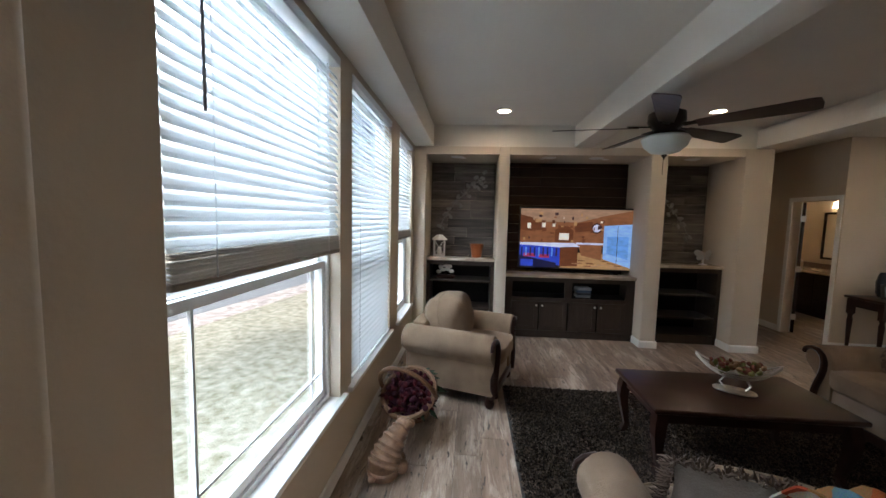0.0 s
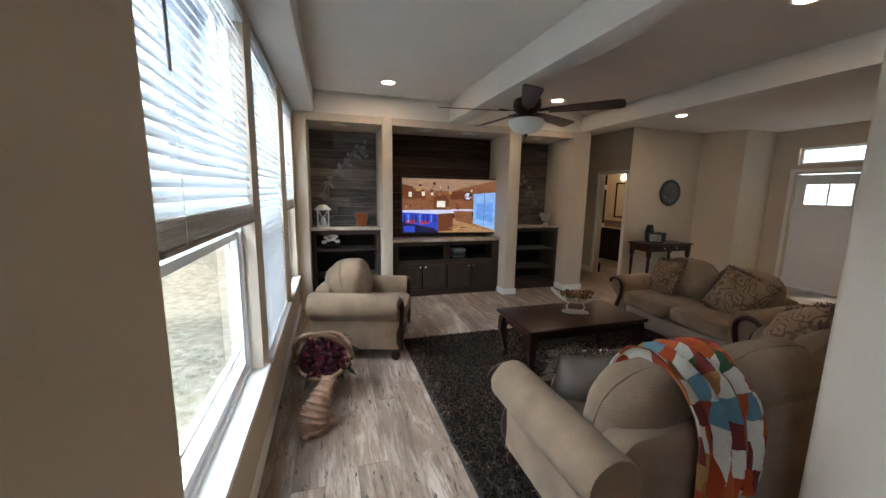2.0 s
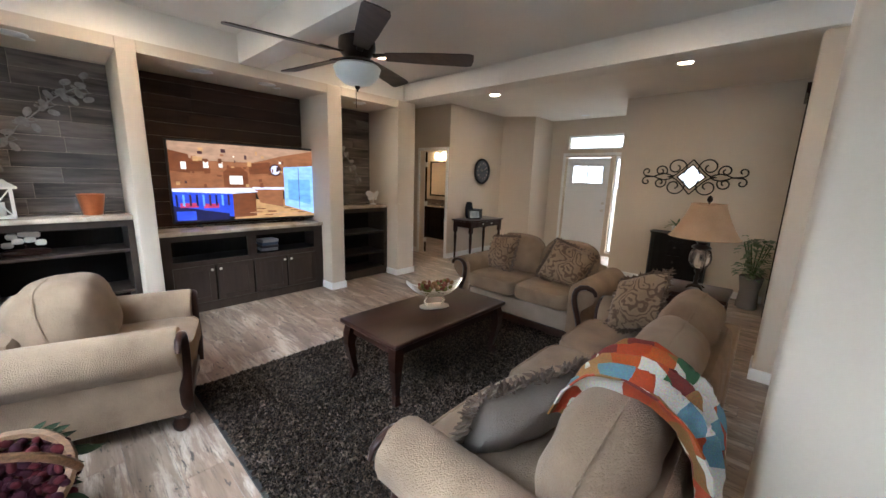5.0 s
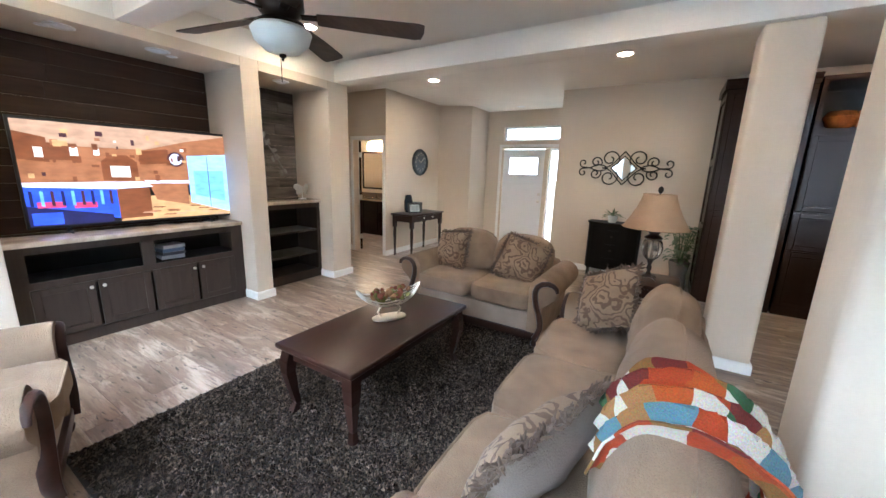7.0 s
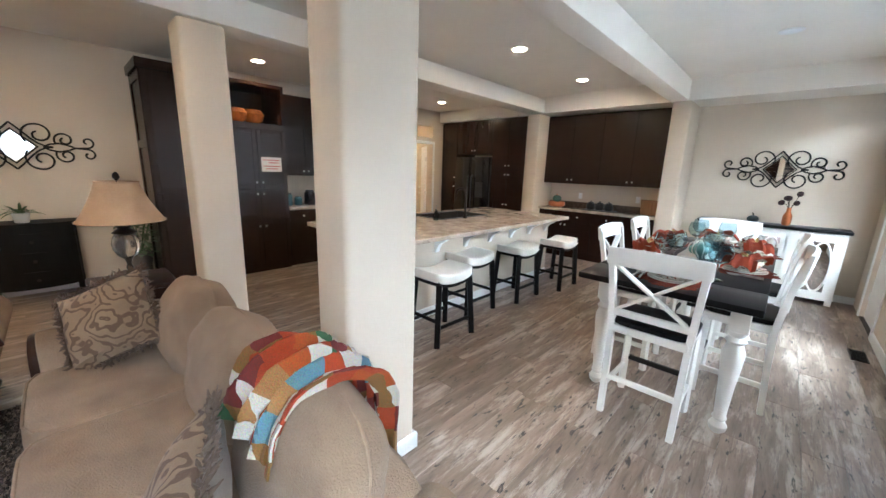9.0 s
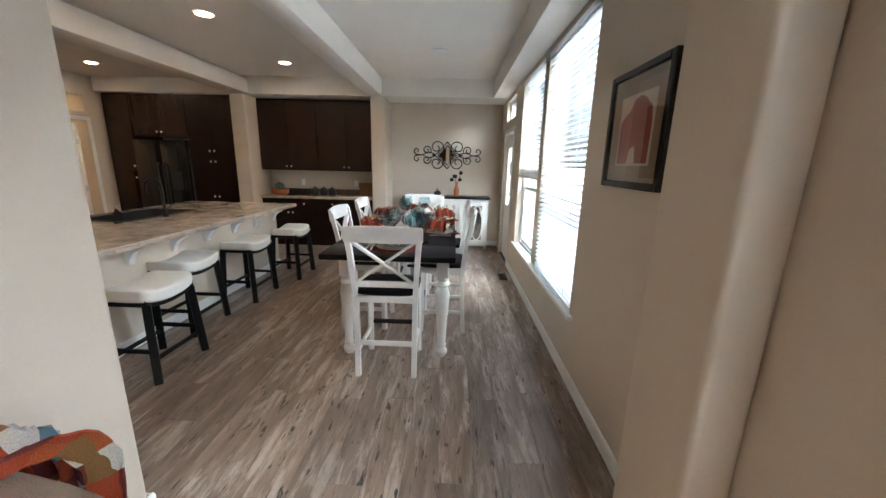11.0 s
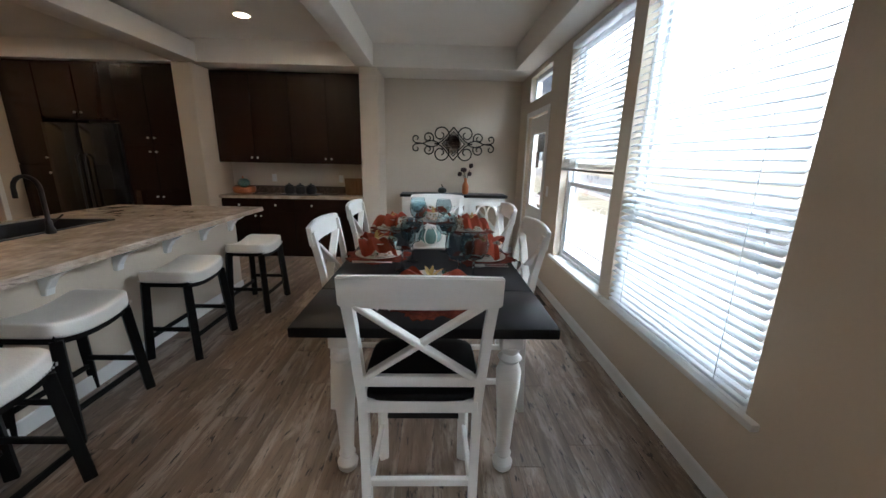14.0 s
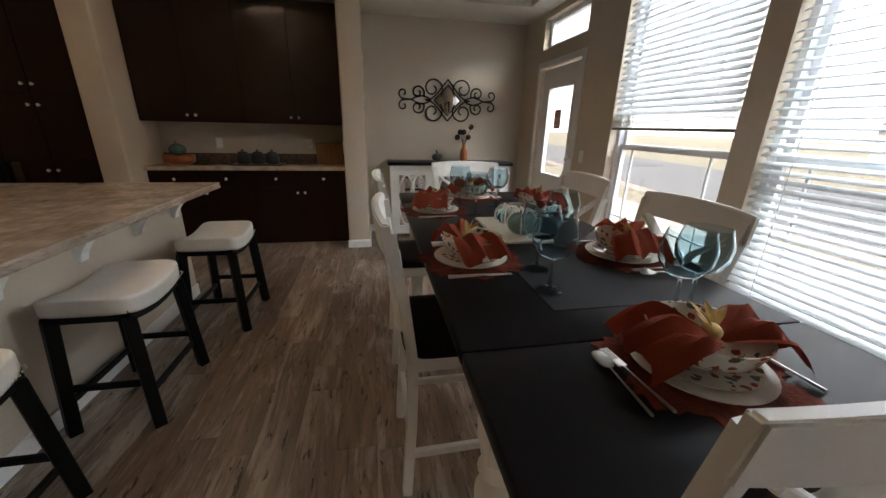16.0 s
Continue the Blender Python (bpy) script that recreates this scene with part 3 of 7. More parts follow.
def door_leaf(name, m, w, h, label, style, hinge_left=True, material=TRIM):
    """Door: slab with panels or glass, handle, deadbolt and hinges."""
    d = thing(name, m, label, "door", "", "structure")
    bm = bmesh.new()
    if style == "small_lights":
        box(bm, 0.14, w - 0.14, -0.02, 0.02, 0, h - 0.53)
        box(bm, 0, 0.14, -0.02, 0.02, 0, h)
        box(bm, w - 0.14, w, -0.02, 0.02, 0, h)
        box(bm, 0.14, w - 0.14, -0.02, 0.02, h - 0.16, h)
        box(bm, w / 2 - 0.015, w / 2 + 0.015, -0.018, 0.018, h - 0.53, h - 0.16)
        glassbox = (0.14, w - 0.14, h - 0.53, h - 0.16)
    elif style == "full_light":
        box(bm, 0, 0.17, -0.02, 0.02, 0, h)
        box(bm, w - 0.17, w, -0.02, 0.02, 0, h)
        box(bm, 0.17, w - 0.17, -0.02, 0.02, 0, 0.88)
        box(bm, 0.17, w - 0.17, -0.02, 0.02, h - 0.20, h)
        glassbox = (0.17, w - 0.17, 0.88, h - 0.20)
    else:
        box(bm, 0, w, -0.018, 0.018, 0, h)
        glassbox = None
    part("door_slab", bm, material, d)
    if glassbox:
        a, b, c, e = glassbox
        part("pane", B(a, b, -0.004, 0.004, c, e), CLEAR, d).visible_shadow = False
        bm = bmesh.new()
        for p, q, r, s in ((a - 0.02, a + 0.012, c - 0.02, e + 0.02), (b - 0.012, b + 0.02, c - 0.02, e + 0.02), (a, b, c - 0.02, c + 0.012), (a, b, e - 0.012, e + 0.02)):
            box(bm, p, q, -0.027, 0.027, r, s, 0.004)
        part("glazing_bead", bm, material, d)
    if style == "plain":
        for z0, z1 in ((0.15, 0.85), (1.0, 1.88)):
            for x0, x1 in ((0.13, w / 2 - 0.05), (w / 2 + 0.05, w - 0.13)):
                bm = bmesh.new()
                for s in (-1, 1):
                    y = s * 0.021
                    box(bm, x0, x1, y - 0.003, y + 0.003, z0, z1, 0.0025)
                part("panel", bm, material, d)
    hx = w - 0.07 if hinge_left else 0.07
    for nm, z, r in (("door_knob", 0.95, 0.026), ("deadbolt", 1.10, 0.022)):
        bm = lathe([(0.03, 0), (0.03, 0.008), (0.011, 0.012), (0.011, 0.035), (r, 0.042), (r, 0.06), (0.012, 0.068), (0, 0.069)], 16)
        bm.transform(pose(hx, 0.02, z, -90))
        part(nm, bm, NICKEL, d, "nickel " + nm.replace("_", " "))
        bm = lathe([(0.03, 0), (0.03, 0.008), (0.011, 0.012), (0.011, 0.035), (r, 0.042), (r, 0.06), (0.012, 0.068), (0, 0.069)], 16)
        bm.transform(pose(hx, -0.02, z, 90))
        part(nm, bm, NICKEL, d, "nickel " + nm.replace("_", " "))
    for z in (0.25, 1.0, 1.78):
        part("hinge", B(-0.006 if hinge_left else w - 0.006, 0.006 if hinge_left else w + 0.006, -0.028, 0.028, z - 0.045, z + 0.045, 0.002), NICKEL, d)
    return d


def casing(axis, f, s, a, b, top, w=0.06, name="door_trim"):
    """White casing round a doorway on the wall face f, on the side s."""
    bm = bmesh.new()
    lo, hi = sorted((f + s * 0.001, f + s * 0.016))
    for p, q, r, t in ((a - w, a, 0, top), (b, b + w, 0, top), (a - w, b + w, top, top + w)):
        if axis == "x":
            box(bm, lo, hi, p, q, r, t, 0.003)
        else:
            box(bm, p, q, lo, hi, r, t, 0.003)
    structure(name, bm, TRIM, "white door casing", smooth=False)


# dining end: white glazed door to the outside, with a transom over it
door_leaf("door_dining", pose(-0.06, -4.955, 0.005, 0, 0, 90) @ pose(0, 0, 0), 0.89, 2.035, "white outside door with one tall glass pane", "full_light")
casing("x", 0, 1, -4.955, -4.062, 2.055)
t = thing("window_6", pose(-0.1, -4.51, 2.25), "small white transom window over the dining door", "window", "", "structure")
bm = bmesh.new()
for a, b, c, d in ((-0.458, -0.41, 0.002, 0.308), (0.41, 0.458, 0.002, 0.308), (-0.41, 0.41, 0.002, 0.045), (-0.41, 0.41, 0.262, 0.308)):
    box(bm, -0.03, 0.03, a, b, c, d)
part("window_frame", bm, VINYL, t)
part("pane", B(-0.003, 0.003, -0.415, 0.415, 0.04, 0.27), CLEAR, t).visible_shadow = False
# front door
door_leaf("door_front", pose(8.59, 4.345, 0.005, 0, 0, -90), 0.93, 2.04, "smooth white front door with a small divided window", "small_lights", material=VINYL)
casing("x", 8.52, -1, 3.06, 4.37, 2.09)
structure("mullion", B(8.525, 8.64, 3.33, 3.405, 0.0, 2.06), TRIM)
t = thing("window_7", pose(8.6, 3.2, 0.06), "narrow bright sidelight beside the front door", "window", "", "structure")
bm = bmesh.new()
for a, b, c, d in ((-0.118, -0.085, 0.002, 2.018), (0.085, 0.118, 0.002, 2.018), (-0.085, 0.085, 0.002, 0.05), (-0.085, 0.085, 1.96, 2.018)):
    box(bm, -0.03, 0.03, a, b, c, d)
part("window_frame", bm, VINYL, t)
part("pane", B(-0.003, 0.003, -0.088, 0.088, 0.045, 1.97), CLEAR, t).visible_shadow = False
t = thing("window_8", pose(8.6, 3.715, 2.22), "wide transom window over the front door", "window", "", "structure")
bm = bmesh.new()
for a, b, c, d in ((-0.633, -0.59, 0.002, 0.298), (0.59, 0.633, 0.002, 0.298), (-0.59, 0.59, 0.002, 0.04), (-0.59, 0.59, 0.258, 0.298)):
    box(bm, -0.03, 0.03, a, b, c, d)
part("window_frame", bm, VINYL, t)
part("pane", B(-0.003, 0.003, -0.595, 0.595, 0.035, 0.265), CLEAR, t).visible_shadow = False
# inner doorways
casing("x", 5.72, -1, 5.40, 6.10, 2.04)
casing("x", 5.84, 1, 5.40, 6.10, 2.04)
door_leaf("door_bath", pose(5.865, 6.075, 0.005, 0, 0, 54), 0.68, 2.03, "dark-stained bathroom door standing open", "plain", material=KITCHEN)
casing("x", 7.0, -1, -4.62, -3.82, 2.12)
door_leaf("door_laundry", pose(7.185, -4.595, 0.005, 0, 0, -36), 0.78, 2.08, "white laundry door standing open", "plain")


# ---------------------------------------------------------------- built-in cabinets
def knob(parent, x, y, z, turn=0):
    bm = lathe([(0.006, 0), (0.006, 0.012), (0.014, 0.018), (0.015, 0.024), (0.009, 0.029), (0, 0.03)], 12)
    bm.transform(pose(x, y, z, 90, 0, turn))
    return part("knob", bm, NICKEL, parent, "small nickel knob")


def panel_door(parent, x0, x1, z0, z1, y, material, knob_at=None, name="door", framed=True):
    """Recessed-panel cabinet door whose face lies at y, looking towards -y."""
    f = 0.055
    if not framed:
        d = part(name, B(x0, x1, y, y + 0.02, z0, z1, 0.003, 2), material, parent, smooth=False)
    else:
        d = part(name, B(x0 + f, x1 - f, y + 0.009, y + 0.018, z0 + f, z1 - f), material, parent, smooth=False)
        for a, b in ((x0, x0 + f), (x1 - f, x1)):
            part("stile", B(a, b, y, y + 0.02, z0, z1, 0.002), material, d, smooth=False)
        for a, b in ((z0, z0 + f), (z1 - f, z1)):
            part("rail", B(x0 + f, x1 - f, y, y + 0.02, a, b, 0.002), material, d, smooth=False)
    if knob_at:
        knob(d, knob_at[0], y, knob_at[1])
    return d


def open_shelf_unit(x0, x1, h, shelves):
    """Open bookcase built into a niche, with a stone top of its own above it."""
    u = thing("shelf_unit", pose((x0 + x1) / 2, 5.25, 0), "dark-stained open shelf unit built into a niche", "shelf unit", "niche shelf units")
    w = (x1 - x0) / 2 - 0.002
    bm = bmesh.new()
    box(bm, -w, w, 0.44, 0.46, 0, h)
    # back in the shade colour, so the open shelves look deep
    part("back_panel", bm, CABINET_SHADE, u)
    for s in (-1, 1):
        part("side_panel", B(min(s * w, s * (w - 0.05)), max(s * w, s * (w - 0.05)), 0, 0.44, 0, h, 0.002), CABINET, u)
    part("plinth", B(-w + 0.05, w - 0.05, 0.01, 0.44, 0, 0.12), CABINET, u)
    part("top_rail", B(-w + 0.05, w - 0.05, 0, 0.02, h - 0.06, h), CABINET, u)
    for z in shelves:
        part("shelf", B(-w + 0.051, w - 0.051, 0.012, 0.44, z - 0.012, z + 0.012, 0.002), CABINET, u)
    return u


open_shelf_unit(0.16, 1.14, 1.055, (0.36, 0.76))
open_shelf_unit(3.28, 4.21, 1.055, (0.36, 0.68))
for a, b, z, y in ((0.162, 1.138, 1.10, 5.215), (3.282, 4.208, 1.10, 5.215), (1.282, 3.078, 0.905, 5.195)):
    solid("worktop", B(a, b, y, NORTH - 0.004, z - 0.042, z, 0.006, 2), STONE, "speckled grey stone-look niche top", "worktop")
u = thing("media_cabinet", pose(2.18, 5.23, 0), "dark-stained media cabinet with four panelled doors", "cabinet")
bm = bmesh.new()
w = 0.897
box(bm, -w, w, 0.46, 0.475, 0, 0.862)
# back and inner body carry painted shade, darker than the cabinet stain
part("back_panel", bm, CABINET_SHADE, u)
bm = bmesh.new()
for a, b, c, d in ((-w, -w + 0.12, 0, 0.862), (w - 0.12, w, 0, 0.862), (-0.05, 0.05, 0.555, 0.862), (-w + 0.12, w - 0.12, 0.80, 0.862), (-w + 0.12, w - 0.12, 0.5, 0.575), (-w + 0.12, w - 0.12, 0, 0.10)):
    box(bm, a, b, 0.0, 0.022, c, d)
part("face_frame", bm, CABINET, u, smooth=False)
part("body", B(-w + 0.01, w - 0.01, 0.022, 0.46, 0, 0.56), CABINET_SHADE, u)
for s in (-1, 1):
    part("side_panel", B(min(s * w, s * (w - 0.02)), max(s * w, s * (w - 0.02)), 0.022, 0.46, 0.56, 0.862), CABINET, u)
xs = (-0.79, -0.40, 0.0, 0.40, 0.79)
for i in range(4):
    a, b = xs[i] + (0.012 if i else 0), xs[i + 1] - 0.012
    panel_door(u, a, b, 0.11, 0.52, -0.02, CABINET, ((b - 0.03) if i % 2 == 0 else (a + 0.03), 0.47))

# ---------------------------------------------------------------- upholstery


def scroll_trim(h):
    """Carved wood edge of a rolled arm, in (outward, z): a hook over the roll that sweeps down in an S."""
    return [(0.128, h - 0.105), (0.118, h - 0.072), (0.088, h - 0.050), (0.045, h - 0.040), (-0.005, h - 0.050), (-0.042, h - 0.080), (-0.060, h - 0.125), (-0.060, h - 0.18),
            (-0.045, h - 0.25), (-0.020, h - 0.32), (0.0, h - 0.39), (0.005, h - 0.45), (-0.010, h - 0.50), (-0.040, 0.105)]


def upholstered(name, m, width, seats, label, category, fabric_seat):
    """Roll-arm seat with loose cushions and carved wood fronts; faces +y, origin under its middle."""
    t = thing(name, m, label, category)
    hw, d0, d1 = width / 2, -0.44, 0.46
    aw = 0.17
    part("seat_base", B(-hw + 0.10, hw - 0.10, d0 + 0.06, d1 - 0.05, 0.13, 0.33, 0.02, 2), LINEN_PALE, t)
    part("back_frame", cushion(hw - 0.10, 0.10, 0.29, 6, 5, at=(0, d0 + 0.13, 0.42)), LINEN, t)
    part("base_rail", B(-hw + 0.10, hw - 0.10, d1 - 0.055, d1 - 0.02, 0.085, 0.155, 0.01, 2), MAHOGANY, t, "carved dark wood rail")
    for s in (-1, 1):
        r, h = 0.125, 0.665
        o = [(-0.085, 0.12), (0.05, 0.12), (0.055, 0.40)] + arc(0.02 + 0.02, h - r, r, -25, 180, 12) + [(-0.085, 0.42)]
        o = [(s * (hw - 0.165 + u + 0.02), v) for u, v in o]
        bm = prism(o, d0 + 0.02, d1 - 0.03, 0.018, 2)
        part("arm", bm, LINEN, t)
        c = hw - 0.105
        path = [(s * (c + u), d1 - 0.024, v) for u, v in scroll_trim(h)]
        n = len(path)
        part("scroll", tube(path, [0.010 + 0.026 * math.sin(math.pi * min(1, 0.10 + i / (n - 1)) * 0.66) for i in range(n)], 10, flat=0.75), MAHOGANY, t, "carved dark wood arm scroll")
        for y in (d0 + 0.1, d1 - 0.07):
            bm = lathe([(0.028, 0), (0.042, 0.02), (0.046, 0.05), (0.03, 0.085), (0.045, 0.12), (0.045, 0.135)], 14)
            bm.transform(pose(s * (hw - 0.14), y, 0))
            part("foot", bm, MAHOGANY, t, "turned dark wood foot")
    sw = (width - 2 * aw - 0.06) / seats
    for i in range(seats):
        x = -hw + aw + 0.03 + sw * (i + 0.5)
        part("seat_cushion", cushion(sw / 2 - 0.003, 0.36, 0.085, 7, 8, at=(x, 0.12, 0.425), wrinkle=0.009), fabric_seat, t)
        loop = []
        for k in range(33):
            a = 2 * math.pi * k / 32
            ca, sa = math.cos(a), math.sin(a)
            e = (abs(ca) ** 7 + abs(sa) ** 7) ** (-1 / 7)
            loop.append((x + e * ca * (sw / 2 - 0.008), 0.12 + e * sa * 0.355, 0.492))
        part("piping", tube(loop, 0.006, 6), LINEN, t)
        deep = 0.205 if seats == 1 else 0.15
        mm = pose(x, -0.13 if seats == 1 else -0.185, 0.67, 14)
        bm = cushion(sw / 2 + 0.01, deep, 0.245, 2.9, 12, wrinkle=0.018)
        bm.transform(mm)
        part("back_cushion", bm, fabric_seat, t)
        cord = []
        for k in range(29):
            a = 2 * math.pi * k / 28
            ca, sa = math.cos(a), math.sin(a)
            e = (abs(ca) ** 2.9 + abs(sa) ** 2.9) ** (-1 / 2.9)
            cord.append((Vector((e * ca * (sw / 2 + 0.012), 0.0, e * sa * 0.247))))
        part("piping", tube([mm @ p for p in cord], 0.006, 6), LINEN, t)
    return t


sofa = upholstered("sofa", pose(2.48, 1.22, 0.0), 2.34, 3, "beige chenille three-seat sofa with rolled arms", "sofa", LINEN)
loveseat = upholstered("loveseat", pose(4.20, 2.62, 0.0, 0, 0, 90), 1.62, 2, "beige two-seat loveseat with carved wood arm scrolls", "sofa", LINEN)
armchair = upholstered("armchair", pose(0.735, 3.63, 0.0, 0, 0, -107.5), 0.98, 1, "beige roll-arm armchair with carved wood front", "armchair", LINEN)

# rug with a shaggy pile
def shag_rug(x0, x1, y0, y1):
    rug = thing("area_rug", pose((x0 + x1) / 2, (y0 + y1) / 2, 0.001), "dark brown and grey shaggy area rug", "rug")
    hx, hy = (x1 - x0) / 2, (y1 - y0) / 2
    part("backing", B(-hx, hx, -hy, hy, 0, 0.012), mat("rug_backing", (0.03, 0.025, 0.022), 1.0), rug)
    rng = np.random.default_rng(4)
    n = 170000
    px, py = rng.uniform(-hx + 0.025, hx - 0.025, n), rng.uniform(-hy + 0.025, hy - 0.025, n)
    ang, ln, ht = rng.uniform(0, 2 * np.pi, n), rng.uniform(0.008, 0.024, n), rng.uniform(0.018, 0.036, n)
    wd = rng.uniform(0.0022, 0.0048, n)
    cx, cy = np.cos(ang), np.sin(ang)
    v = np.empty((n, 4, 3))
    v[:, 0] = np.stack([px - cy * wd, py + cx * wd, np.full(n, 0.010)], 1)
    v[:, 1] = np.stack([px + cy * wd, py - cx * wd, np.full(n, 0.010)], 1)
    v[:, 2] = np.stack([px + cx * ln * 0.6 + cy * wd * 0.8, py + cy * ln * 0.6 - cx * wd * 0.8, ht], 1)
    v[:, 3] = np.stack([px + cx * ln * 1.5, py + cy * ln * 1.5, ht * 0.72], 1)
    f = (np.arange(n)[:, None] * 4 + np.array([[0, 1, 2, 3]])).tolist()
    me = bpy.data.meshes.new("shag")
    me.from_pydata(v.reshape(-1, 3).tolist(), [], f)
    m = bpy.data.materials.new("shag_yarn")
    m.use_nodes = True
    nn, ll = m.node_tree.nodes, m.node_tree.links
    g, r = nn.new("ShaderNodeNewGeometry"), nn.new("ShaderNodeValToRGB")
    r.color_ramp.elements[0].color, r.color_ramp.elements[1].color = (0.009, 0.0062, 0.0048, 1), (0.150, 0.106, 0.077, 1)
    e = r.color_ramp.elements.new(0.55)
    e.color = (0.036, 0.0245, 0.0178, 1)
    ll.new(g.outputs["Random Per Island"], r.inputs[0])
    ll.new(r.outputs[0], nn["Principled BSDF"].inputs["Base Color"])
    nn["Principled BSDF"].inputs["Roughness"].default_value = 0.8
    nn["Principled BSDF"].inputs["Specular IOR Level"].default_value = 0.15
    me.materials.append(m)
    pile = new("shag", me)
    pile.parent = rug
    tagged(pile, "long mixed brown and grey yarn", kind="stuff")


shag_rug(1.15, 4.15, 1.28, 3.60)

# coffee table
def cabriole(h, lean_x, lean_y):
    pts = [(0.0, h), (0.012, h * 0.82), (0.016, h * 0.65), (0.0, h * 0.35), (-0.012, h * 0.15), (0.004, 0.0)]
    rad = [0.042, 0.044, 0.038, 0.027, 0.021, 0.026]
    return tube([(lean_x * u, lean_y * u, v) for u, v in pts], [r * 1.15 for r in rad], 4)


t = thing("coffee_table", pose(2.60, 2.675, 0.03), "dark mahogany coffee table with curved legs", "coffee table")
part("tabletop", B(-0.625, 0.625, -0.32, 0.32, 0.435, 0.47, 0.012, 3), MAHOGANY, t)
part("moulding", B(-0.605, 0.605, -0.30, 0.30, 0.422, 0.4345, 0.005, 2), MAHOGANY, t)
part("apron", B(-0.565, 0.565, -0.26, 0.26, 0.355, 0.4215), MAHOGANY, t)
for a in (-1, 1):
    for b in (-1, 1):
        bm = cabriole(0.4215, a, b)
        bm.transform(pose(a * 0.560, b * 0.255, 0))
        part("leg", bm, MAHOGANY, t)

# ---------------------------------------------------------------- dining set
def cross_chair(m, label="white wooden counter chair with a crossed back and black seat"):
    """Counter-height chair; faces +y, origin under its middle."""
    t = thing("dining_chair", m, label, "chair", "chairs round the dining table")
    for s in (-1, 1):
        bm = tube([(s * 0.205, -0.205, 0), (s * 0.208, -0.185, 0.35), (s * 0.212, -0.18, 0.62), (s * 0.23, -0.215, 0.90), (s * 0.245, -0.255, 1.10)], 0.026, 4, flat=0.9)
        part("back_post", bm, WHITE_PAINT, t, smooth=False)
        part("leg", BAR((s * 0.20, 0.195, 0), (s * 0.195, 0.185, 0.60), 0.042, 0.042), WHITE_PAINT, t)
        part("stretcher", BAR((s * 0.205, -0.185, 0.20), (s * 0.20, 0.19, 0.20), 0.022, 0.036), WHITE_PAINT, t)
    for z, x, th in ((1.035, 0.242, 0.0), ):
        bm = bmesh.new()
        n = 10
        cols = []
        for i in range(n + 1):
            u = -1 + 2 * i / n
            y = -0.262 - 0.028 * (1 - u * u)
            cols.append([bm.verts.new(p) for p in ((u * 0.268, y, 1.025), (u * 0.268, y + 0.026, 1.025), (u * 0.268, y + 0.012, 1.13 + 0.012 * (1 - u * u)), (u * 0.268, y - 0.014, 1.13 + 0.012 * (1 - u * u)))])
        for a, b in zip(cols, cols[1:]):
            for k in range(4):
                bm.faces.new((a[k], a[(k + 1) % 4], b[(k + 1) % 4], b[k]))
        bm.faces.new(cols[0])
        bm.faces.new(cols[-1][::-1])
        bmesh.ops.recalc_face_normals(bm, faces=bm.faces[:])
        bmesh.ops.bevel(bm, geom=[e for e in bm.edges if e.is_boundary or e.calc_face_angle(0) > 0.9], offset=0.005, segments=2, affect="EDGES")
        part("top_rail", bm, WHITE_PAINT, t)
    part("lower_rail", BAR((-0.215, -0.198, 0.715), (0.215, -0.198, 0.715), 0.022, 0.045), WHITE_PAINT, t)
    for s in (-1, 1):
        part("cross_bar", BAR((-s * 0.19, -0.205 + s * 0.006, 0.735), (s * 0.215, -0.247 + s * 0.006, 1.03), 0.046, 0.018), WHITE_PAINT, t)
    part("seat_frame", B(-0.215, 0.215, -0.20, 0.205, 0.575, 0.63, 0.006, 1), WHITE_PAINT, t)
    part("seat", cushion(0.225, 0.215, 0.022, 6, 6, at=(0, 0.005, 0.648)), BLACK_WOOD, t, "black seat")
    part("front_stretcher", BAR((-0.2, 0.19, 0.26), (0.2, 0.19, 0.26), 0.022, 0.036), BLACK_METAL, t, "black foot rail")
    part("back_stretcher", BAR((-0.205, -0.19, 0.26), (0.205, -0.19, 0.26), 0.022, 0.036), WHITE_PAINT, t)
    return t


chair = cross_chair(pose(1.33, -1.072, 0, 0, 0, 180))
for x, y, a in ((0.95, -1.83, -90), (0.95, -2.64, -90), (1.68, -1.85, 90), (1.68, -2.70, 90), (1.26, -3.14, 0)):
    copy_thing(chair, pose(x, y, 0, 0, 0, a))

t = thing("dining_table", pose(1.315, -2.08, 0), "counter-height dining table with a black top and white turned legs", "dining table")
for i, (a, b) in enumerate(((-1.21, -0.83), (-0.827, 0.827), (0.83, 1.21))):
    part("tabletop" if i == 1 else "end_leaf", B(-0.475, 0.475, a, b, 0.88, 0.92, 0.006, 2), BLACK_WOOD, t, "black wooden top")
part("apron", B(-0.40, 0.40, -0.86, 0.86, 0.78, 0.88), WHITE_PAINT, t)
for a in (-1, 1):
    for b in (-1, 1):
        bm = lathe([(0.028, 0), (0.045, 0.02), (0.05, 0.05), (0.03, 0.085), (0.04, 0.10), (0.032, 0.12), (0.042, 0.32), (0.055, 0.47), (0.058, 0.55), (0.04, 0.60), (0.055, 0.62), (0.036, 0.645), (0.05, 0.67), (0.05, 0.68)], 20)
        box(bm, -0.048, 0.048, -0.048, 0.048, 0.68, 0.88, 0.003)
        bm.transform(pose(a * 0.38, b * 0.88, 0))
        part("leg", bm, WHITE_PAINT, t, "white turned leg")


